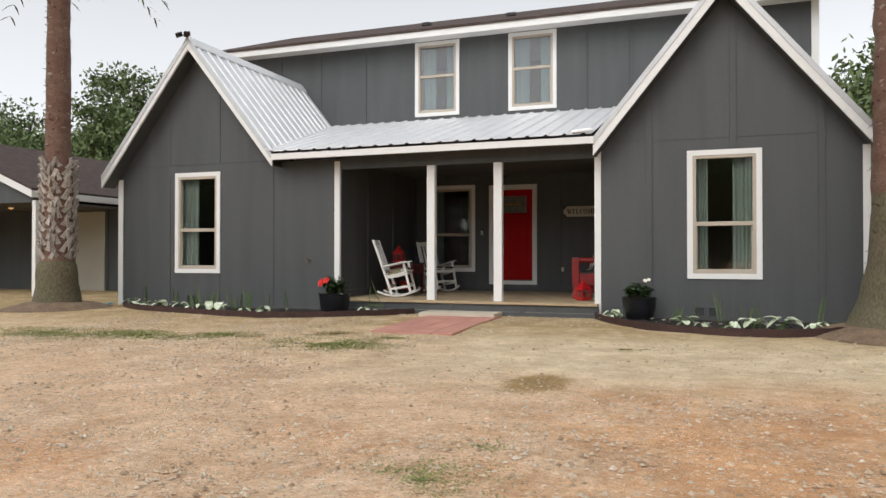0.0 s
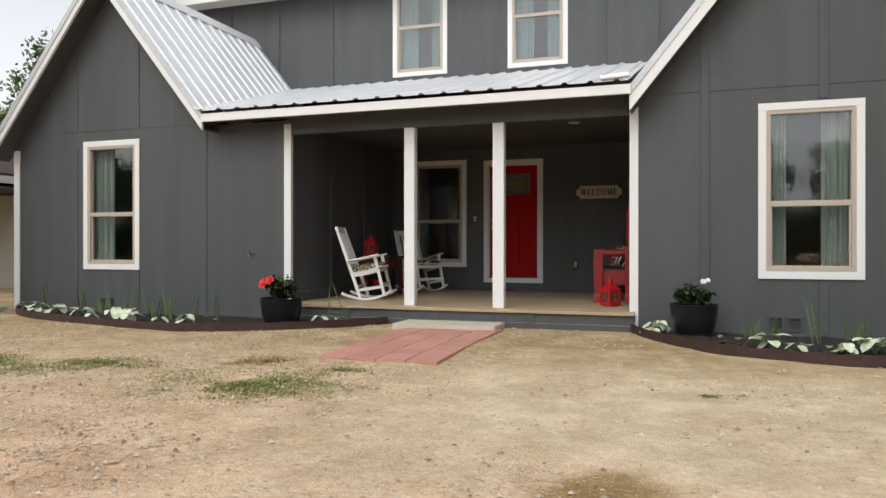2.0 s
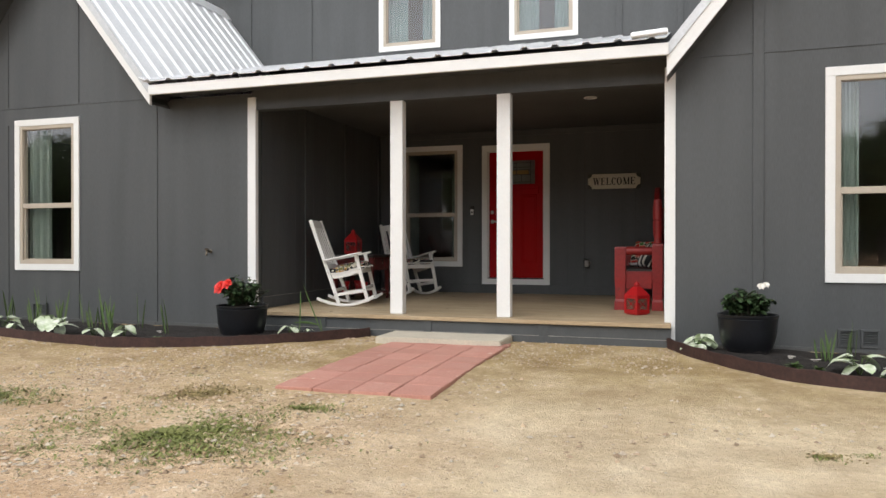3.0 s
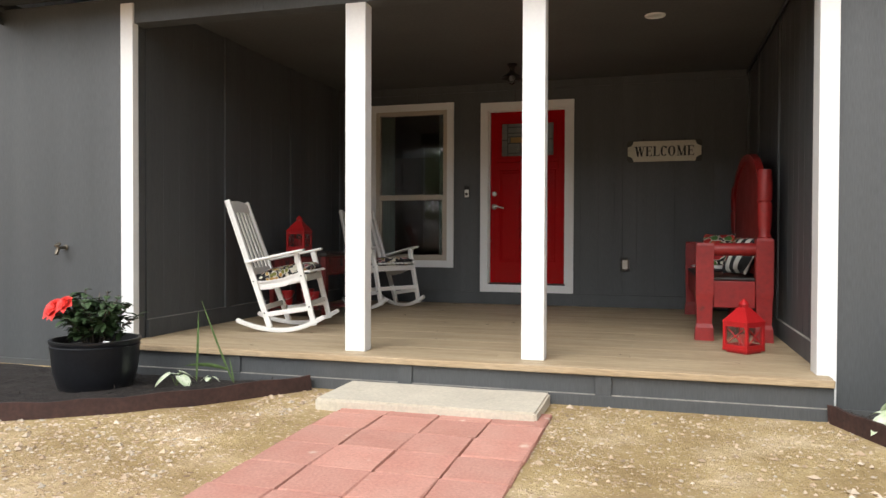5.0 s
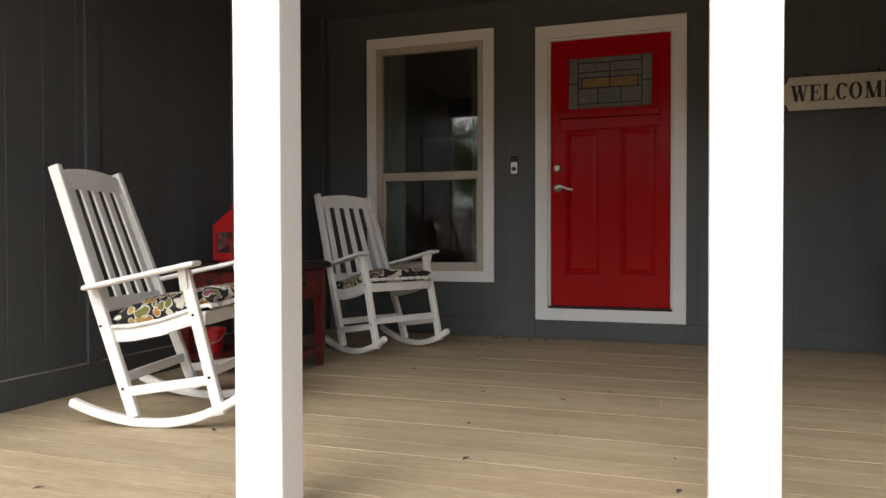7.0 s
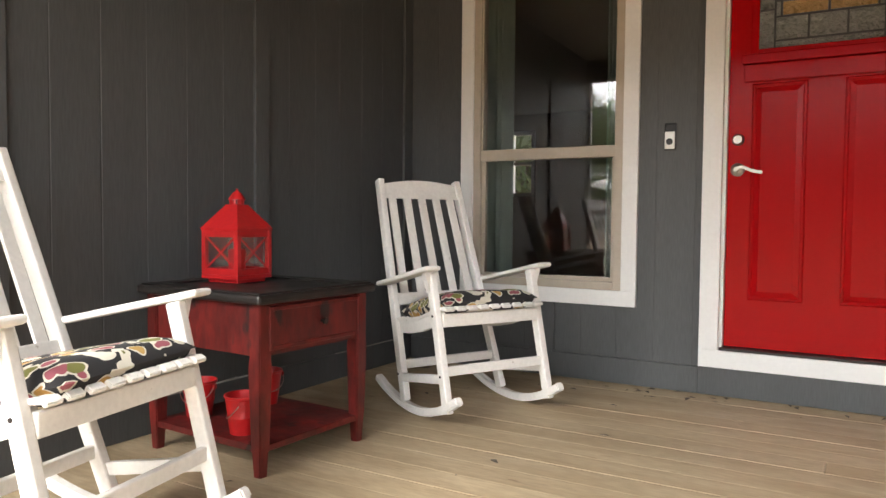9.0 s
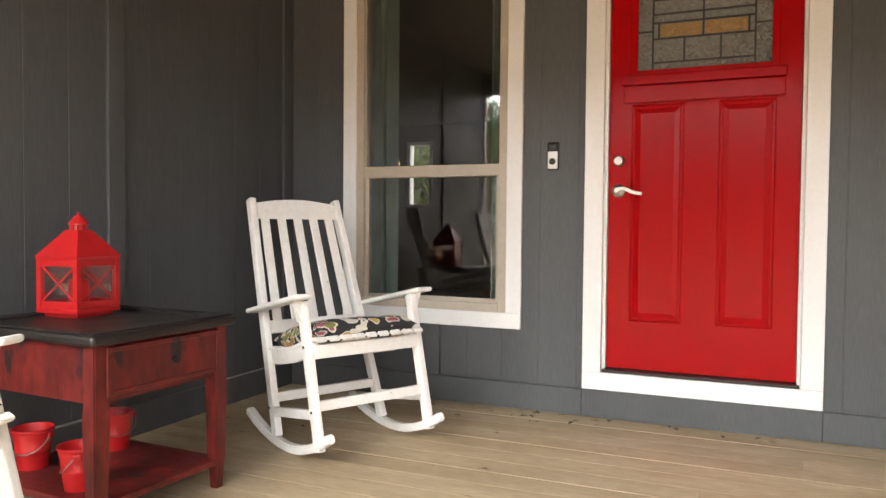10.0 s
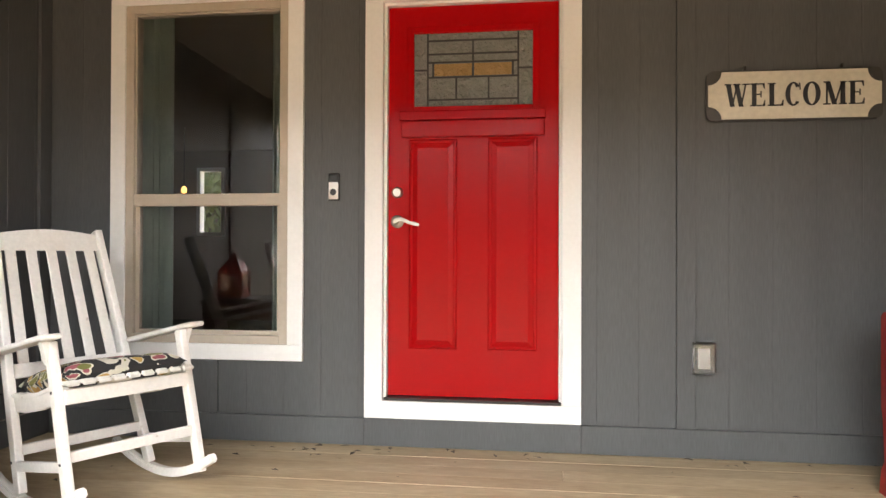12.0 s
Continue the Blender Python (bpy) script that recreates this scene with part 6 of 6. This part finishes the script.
weeds("dry_grass_patch", [(-4.4, 8.4, 0.5, 0.3, 2200, 0.05), (-6.3, 7.9, 0.7, 0.3, 700, 0.045), (-0.45, 8.05, 0.2, 0.1, 160, 0.04), (-3.6, 7.7, 0.7, 0.5, 500, 0.035), (-0.97, 5.55, 0.42, 0.6, 500, 0.018), (-7.6, 7.8, 1.2, 0.4, 800, 0.04), (-13, 10, 2, 0.6, 900, 0.04)], DRY, "dry yellowed grass matted on the sand")

# wall fittings
bib = thing("hose_bib", "brass outdoor tap on the grey wall", "tap", pose(-6.65, FRONT, 1.0))
BRASS = material("aged_brass", (0.20, 0.17, 0.13), 0.45, metal=0.9, var=0.15, bump=0.05)
part("body", lathe(bmesh.new(), [(0.022, 0), (0.022, 0.008), (0.011, 0.012), (0.011, 0.07), (0.015, 0.08), (0.011, 0.09)], 16, pose(0, 0, 0, 90)), BRASS, bib, smooth=True)
part("spout", beam(bmesh.new(), (0, -0.075, 0.0), (0, -0.10, -0.055), 0.022, 0.022), BRASS, bib)
part("wheel_handle", lathe(bmesh.new(), [(0.024, 0), (0.026, 0.005), (0.024, 0.01), (0.006, 0.01)], 14, pose(0, -0.082, 0.02, 30)), BRASS, bib, smooth=True)


def wall_vent(x0, x1, z0, z1, label="grey louvred foundation vent"):
    v = thing("foundation_vent", label, "vent", pose(0, 0, 0), "foundation vents")
    part("frame", blocks(bmesh.new(), x0, x1, z0, z1, [(x0 + 0.02, x1 - 0.02, z0 + 0.02, z1 - 0.02)], lambda bm, a, b, c, d: box(bm, a, b, FRONT - 0.03, FRONT - 0.0, c, d, 0.002)), GREY, v)
    z = z0 + 0.03
    while z < z1 - 0.025:
        part("slat", beam(bmesh.new(), (x0 + 0.02, FRONT - 0.016, z), (x1 - 0.02, FRONT - 0.016, z), 0.018, 0.003, (0, -0.7, 1), 0.0), GREY, v)
        z += 0.022
    return v


wall_vent(0.24, 0.40, 0.12, 0.29), wall_vent(0.43, 0.59, 0.12, 0.29), wall_vent(-9.45, -9.2, 0.14, 0.30)
flood = thing("floodlight", "dark twin floodlight on the gable peak", "floodlight", pose(LC, RAKE - 0.02, APEX + 0.02))
part("bracket", box_bm(-0.02, 0.02, -0.08, 0.02, 0.0, 0.05, 0.004), DARKMETAL, flood)
for s in (-1, 1):
    part("lamp_head", box_bm(-0.055, 0.055, -0.10, 0.0, -0.04, 0.05, 0.01, pose(s * 0.075, -0.07, 0.05, 25, 0, s * 25)), DARKMETAL, flood)
for x, y in ((-6.19, 16.6), (-3.99, 16.6)):
    v = thing("roof_vent", "small dark vent on the shingled roof", "roof vent", pose(x, y, 6.33 + (y - 15.05) * 0.375), "roof vents")
    part("hood", box_bm(-0.11, 0.11, -0.10, 0.10, -0.03, 0.065, 0.015), DARKMETAL, v)

hose = thing("hose_end", "short loop of pale blue garden hose by the wall corner", "hose", pose(-11.32, 11.40, 0.07))
HOSE = material("pale_blue_rubber", (0.16, 0.42, 0.48), 0.5, var=0.1, scale=8, bump=0.05)
part("loop", sweep(bmesh.new(), [(0.11 * math.cos(a), 0.07 * math.sin(a), 0.02 + 0.018 * math.sin(a * 2)) for a in [0.45 * i for i in range(13)]], 0.03, 0.03), HOSE, hose, smooth=True)

# warm lamp and a small rear window seen through the porch glass
pend = thing("pendant_lamp", "small lit warm pendant bulb inside the house", "pendant lamp", pose(-7.6, 20.0, 2.8))
part("cord", lathe(bmesh.new(), [(0.004, 0), (0.004, -0.70)], 8), BLACK, pend)
part("bulb", lathe(bmesh.new(), [(0.012, -0.70), (0.035, -0.735), (0.03, -0.775), (0.005, -0.79)], 16), BULB, pend, "glowing warm bulb", True)
rw = thing("window_6", "small rear window seen through the room", "window", kind="structure")
part("frame", blocks(bmesh.new(), -8.36, -7.93, 1.55, 2.55, [(-8.31, -7.98, 1.60, 2.03), (-8.31, -7.98, 2.08, 2.50)], lambda bm, a, b, c, d: box(bm, a, b, 21.84, 21.98, c, d)), WHITE, rw)
g = part("pane", box_bm(-8.33, -7.96, 21.90, 21.904, 1.58, 2.52), GLASS, rw)
g.visible_shadow = False


# ---- garage ----
gar = thing("carport", "grey carport with brown shingled gable roof and white fascia", "carport", kind="structure")
gr, gz, gy0, gy1, gx1 = -19.5, 4.45, 13.3, 22.0, -15.5
gs = (gz - 2.80) / (gx1 - gr)
prof = [(gx1, 2.80), (gr, gz), (gr - 4, 2.80), (gr - 4, 2.72), (gr, gz - 0.08), (gx1, 2.72)]
part("roof", prism(bmesh.new(), prof, gy0 - 0.12, gy1), SHINGLE, gar, "brown shingle roof")
part("rake_board", prism(bmesh.new(), [(gx1, 2.74), (gr, gz - 0.06), (gr, gz - 0.24), (gx1, 2.56)], gy0 - 0.13, gy0 - 0.09), WHITE, gar, "white rake board")
part("fascia", box_bm(gx1 - 0.03, gx1 + 0.01, gy0 - 0.09, gy1, 2.57, 2.74, 0.004), WHITE, gar, "white fascia board")
part("gable_wall", prism(bmesh.new(), [(gx1 - 0.1, 2.45), (gx1 - 0.1, 2.6), (gr, gz - 0.25), (gr - 3.9, 2.6), (gr - 3.9, 2.45)], gy0, gy0 + 0.1), GREY, gar)
part("post", box_bm(gx1 - 0.13, gx1 - 0.01, gy0, gy0 + 0.12, 0.0, 2.5, 0.004), WHITE, gar, "white carport post")
part("back_wall", box_bm(gr - 4, -11.2, 16.35, 16.5, 0, 2.75), GREY, gar)
part("side_wall", box_bm(gr - 4.1, gr - 4, gy0, 16.5, 0, 2.75), GREY, gar)
part("ceiling", box_bm(gr - 4, gx1 - 0.04, gy0 + 0.1, 16.35, 2.46, 2.5), CEIL, gar)
part("slab", box_bm(gr - 4, -11.9, gy0 - 0.3, 16.35, 0.0, 0.06, 0.01), CONCRETE, gar, "concrete carport slab")
gd = part("door", box_bm(-17.35, -16.25, 16.30, 16.35, 0.06, 2.40, 0.004), BEIGE, gar, "beige painted door")
part("door_trim", blocks(bmesh.new(), -17.45, -16.15, 0.06, 2.5, [(-17.35, -16.25, 0.0, 2.40)], lambda bm, a, b, c, d: box(bm, a, b, 16.32, 16.35, c, d)), GREY, gd)
gl_ = thing("carport_light", "small lit warm light under the carport ceiling", "ceiling light", pose(-18.1, 14.75, 2.46))
part("lens", lathe(bmesh.new(), [(0.07, 0), (0.065, -0.03), (0.03, -0.05), (0.002, -0.055)], 20), BULB, gl_, "glowing warm lens", True)


# ---- palms ----
def palm(m, profile, boots, label, seed, split=(1.0, 2.9), top=8.0):
    r = random.Random(seed)
    p = thing("palm_tree", label, "palm tree", m, "palms")
    zs = np.linspace(0, top, 90)

    def trunk(z0, z1):
        bm = bmesh.new()
        rings = []
        for z in [q for q in zs if z0 - 0.06 <= q <= z1 + 0.06]:
            ring = []
            for i in range(28):
                a = 6.28318 * i / 28
                rad = np.interp(z, *zip(*profile)) * (1 + 0.05 * noise.noise((math.cos(a) * 2, math.sin(a) * 2, z * 3)) + 0.015 * math.sin(z * 55))
                ring.append(bm.verts.new((rad * math.cos(a), rad * math.sin(a), z)))
            rings.append(ring)
        for a, b in zip(rings, rings[1:]):
            for i in range(28):
                bm.faces.new((a[i], a[(i + 1) % 28], b[(i + 1) % 28], b[i]))
        return bm
    part("trunk_base", trunk(0, split[0]), PALMBASE, p, "mossy flared trunk base", True)
    part("trunk", trunk(split[0], top), PALMBARK, p, "reddish brown fibrous trunk", True)
    if boots:
        bm = bmesh.new()
        sec = [(-0.5, 0), (0.5, 0), (0.36, 0.35), (0.30, 0.7), (0.34, 1.0), (-0.34, 1.0), (-0.30, 0.7), (-0.36, 0.35)]
        prism(bm, [(a * 0.095, b * 0.21) for a, b in sec], -0.028, 0.0)
        for v in bm.verts:
            v.co.y -= 0.055 * (v.co.z / 0.21) ** 1.5
        me = mesh_of("boot", bm, PALMBOOT)
        z, k = split[0] + 0.05, 0
        while z < split[1]:
            for i in range(14):
                a = 360 * (i + 0.5 * (k % 2)) / 14 + r.uniform(-5, 5)
                rad = np.interp(z, *zip(*profile)) - 0.01
                piece("boot", me, p, pose(0, 0, z + r.uniform(-0.03, 0.03), 0, 0, a) @ pose(0, -rad, 0, r.uniform(-7, 8), (24 if (i + k) % 2 else -24) + r.uniform(-10, 10), 0))
            z += 0.125
            k += 1
    hair = bmesh.new()
    for i in range(420):
        z = r.uniform(split[0] if boots else 0.9, top - 0.2)
        a = r.uniform(0, 6.283)
        rad = np.interp(z, *zip(*profile))
        base_ = Vector((rad * math.cos(a), rad * math.sin(a), z))
        tip = base_ + Vector((math.cos(a) * 0.08, math.sin(a) * 0.08, r.uniform(-0.10, 0.06))) * r.uniform(0.4, 1)
        side = Vector((-math.sin(a), math.cos(a), 0.3)) * 0.018
        hair.faces.new([hair.verts.new(q) for q in (base_ - side, base_ + side, tip)])
    tagged(part("loose_fibres", hair, PALMBARK, p), kind="stuff")
    v, f = [], []
    for i in range(22):
        a, el = 6.283 * i / 22 + r.uniform(-0.1, 0.1), r.uniform(-0.5, 1.0)
        o = Vector((0, 0, top))
        for s in range(14):
            t = s / 13
            c = o + Vector((math.cos(a) * 1.9 * t, math.sin(a) * 1.9 * t, el * 1.5 * t - 1.1 * t * t))
            for q in (-1, 1):
                leaf_faces(v, f, c, (math.cos(a + q * 0.9), math.sin(a + q * 0.9), -0.2), (0, 0, 1), 0.55 * (0.4 + 0.6 * math.sin(3.1 * min(t + 0.1, 1))), 0.04, 0.5, 0.1, 3)
    piece("fronds", leaf_mesh("fronds", v, f, TREELEAF), p)
    return p


palm(pose(-11.62, 10.42, 0.0), [(0, 0.56), (0.12, 0.46), (0.3, 0.41), (0.9, 0.35), (1.05, 0.29), (2.8, 0.27), (3.0, 0.23), (4.2, 0.225), (6.2, 0.205), (8, 0.19)], True, "tall palm with grey criss-cross boots round its trunk", 31)
palm(pose(2.93, 10.3, 0.0), [(0, 1.0), (0.1, 0.84), (0.35, 0.69), (0.8, 0.57), (1.5, 0.50), (2.2, 0.47), (4.5, 0.45), (8, 0.36)], False, "thick-based palm with a mossy flared trunk", 32, (1.9, 2.9))
MOUND = material("root_dirt", (0.24, 0.165, 0.10), 0.95, var=0.25, scale=5, fine=30, bump=0.8, col2=(0.14, 0.09, 0.06))
for cx, cyy, rad in ((-11.62, 10.42, 1.05), (2.93, 10.3, 1.35)):
    mnd = lathe(bmesh.new(), [(rad, -0.02), (rad * 0.85, 0.03), (rad * 0.6, 0.11), (0.1, 0.16)], 30, pose(cx, cyy, ground_z(cx, cyy)))
    for v in mnd.verts:
        v.co.z += 0.03 * noise.noise(v.co * 3)
    tagged(part("root_mound", mnd, MOUND, None, "", True), "low mound of roots and dirt round a palm", "mound", "palm mounds")


# ---- trees ----
def tree(x, y, h, r, seed, clumps=150, per=34, leaf=0.20, low=0.25, name="tree"):
    rnd = np.random.RandomState(seed)
    t = thing(name, "low dense green thicket across the yard" if name == "thicket" else "leafy broad-crowned green tree", name, pose(x, y, 0), "thickets across the yard" if name == "thicket" else "trees round the yard")
    bm = bmesh.new()
    lathe(bm, [(0.035 * h, 0), (0.024 * h, 0.15 * h), (0.016 * h, 0.5 * h), (0.005 * h, 0.85 * h)], 10)
    cs = []
    while len(cs) < clumps:
        p = rnd.uniform(-1, 1, 3)
        if p @ p < 1 and noise.noise((p[0] * 1.8 + seed, p[1] * 1.8, p[2] * 1.8)) > -0.12 - 0.25 * (1 - p @ p):
            cs.append(p * np.array([r, r, h * (1 - low) / 2]) + np.array([0, 0, h * (1 + low) / 2]))
    for c in cs[:14]:
        z0 = rnd.uniform(0.2, 0.5) * h
        beam(bm, (0, 0, z0), tuple(c), 0.012 * h, 0.012 * h, (0, 0.3, 1), 0)
    part("trunk", bm, BARK, t, "brown trunk with limbs", True)
    cs = np.array(cs)
    n = clumps * per
    cen = np.repeat(cs, per, 0) + rnd.normal(0, 0.085 * r + 0.18, (n, 3)) * np.array([1, 1, 0.7])
    u = rnd.normal(size=(n, 3))
    u /= np.linalg.norm(u, axis=1)[:, None]
    w = np.cross(u, rnd.normal(size=(n, 3)))
    w /= np.linalg.norm(w, axis=1)[:, None]
    s = leaf * rnd.uniform(0.6, 1.3, (n, 1))
    v = np.stack([cen - u * s, cen + w * s * 0.5, cen + u * s, cen - w * s * 0.5], 1).reshape(-1, 3)
    f = np.arange(n * 4).reshape(-1, 4)
    me = bpy.data.meshes.new("crown")
    me.from_pydata(v.tolist(), [], f.tolist())
    me.materials.append(TREELEAF)
    piece("crown", me, t)
    return t


ta = tree(-36.5, 30, 9.4, 4.6, 1, 300, 75, 0.14)
tb = tree(-30.8, 33, 8.6, 3.6, 2, 240, 75, 0.14)
tree(-24.4, 26.0, 9.4, 2.3, 3, 150, 110, 0.12, 0.35)
tree(-27.2, 27.5, 7.4, 2.3, 6, 120, 55, 0.12, 0.2)
tc_ = tree(8.8, 29, 9.2, 4.2, 4, 300, 75, 0.14)
copy_thing(tb, pose(14.5, 34, 0, 0, 0, 70))
copy_thing(tb, pose(-9.5, 29.5, 0, 0, 0, 20) @ Matrix.Diagonal((0.8, 0.8, 0.66, 1)))
copy_thing(ta, pose(-44, 33, 0, 0, 0, 110))
for i in range(19):
    x, k = -66 + i * 5.6 + (3.6 if i == 13 else i * 37 % 4), (1.12 if i < 12 else 1.0 if i < 15 else 0.6)
    copy_thing((ta, tb, tc_)[i % 3], pose(x, -29 - (i * 53 % 8), 0, 0, 0, i * 67) @ Matrix.Diagonal((k, k, k, 1)))
for i in range(4):
    copy_thing((tb, tc_)[i % 2], pose(30 + (i * 7 % 4), -10 + i * 9, 0, 0, 0, i * 50))
    copy_thing((tc_, ta)[i % 2], pose(-48 - (i * 5 % 4), -12 + i * 10, 0, 0, 0, i * 80))
# low thicket under and behind the trees across the yard
bush = tree(-62, -40, 4.6, 3.4, 9, 150, 55, 0.17, 0.02, "thicket")
for i in range(1, 22):
    k = 0.85 + 0.1 * (i * 29 % 4)
    copy_thing(bush, pose(-62 + i * 5.2, -39 - (i * 31 % 4), 0, 0, 0, i * 71) @ Matrix.Diagonal((k, k, k, 1)))
copy_thing(bush, pose(-10.2, 26.6, 0, 0, 0, 40) @ Matrix.Diagonal((0.8, 0.8, 1.1, 1)))
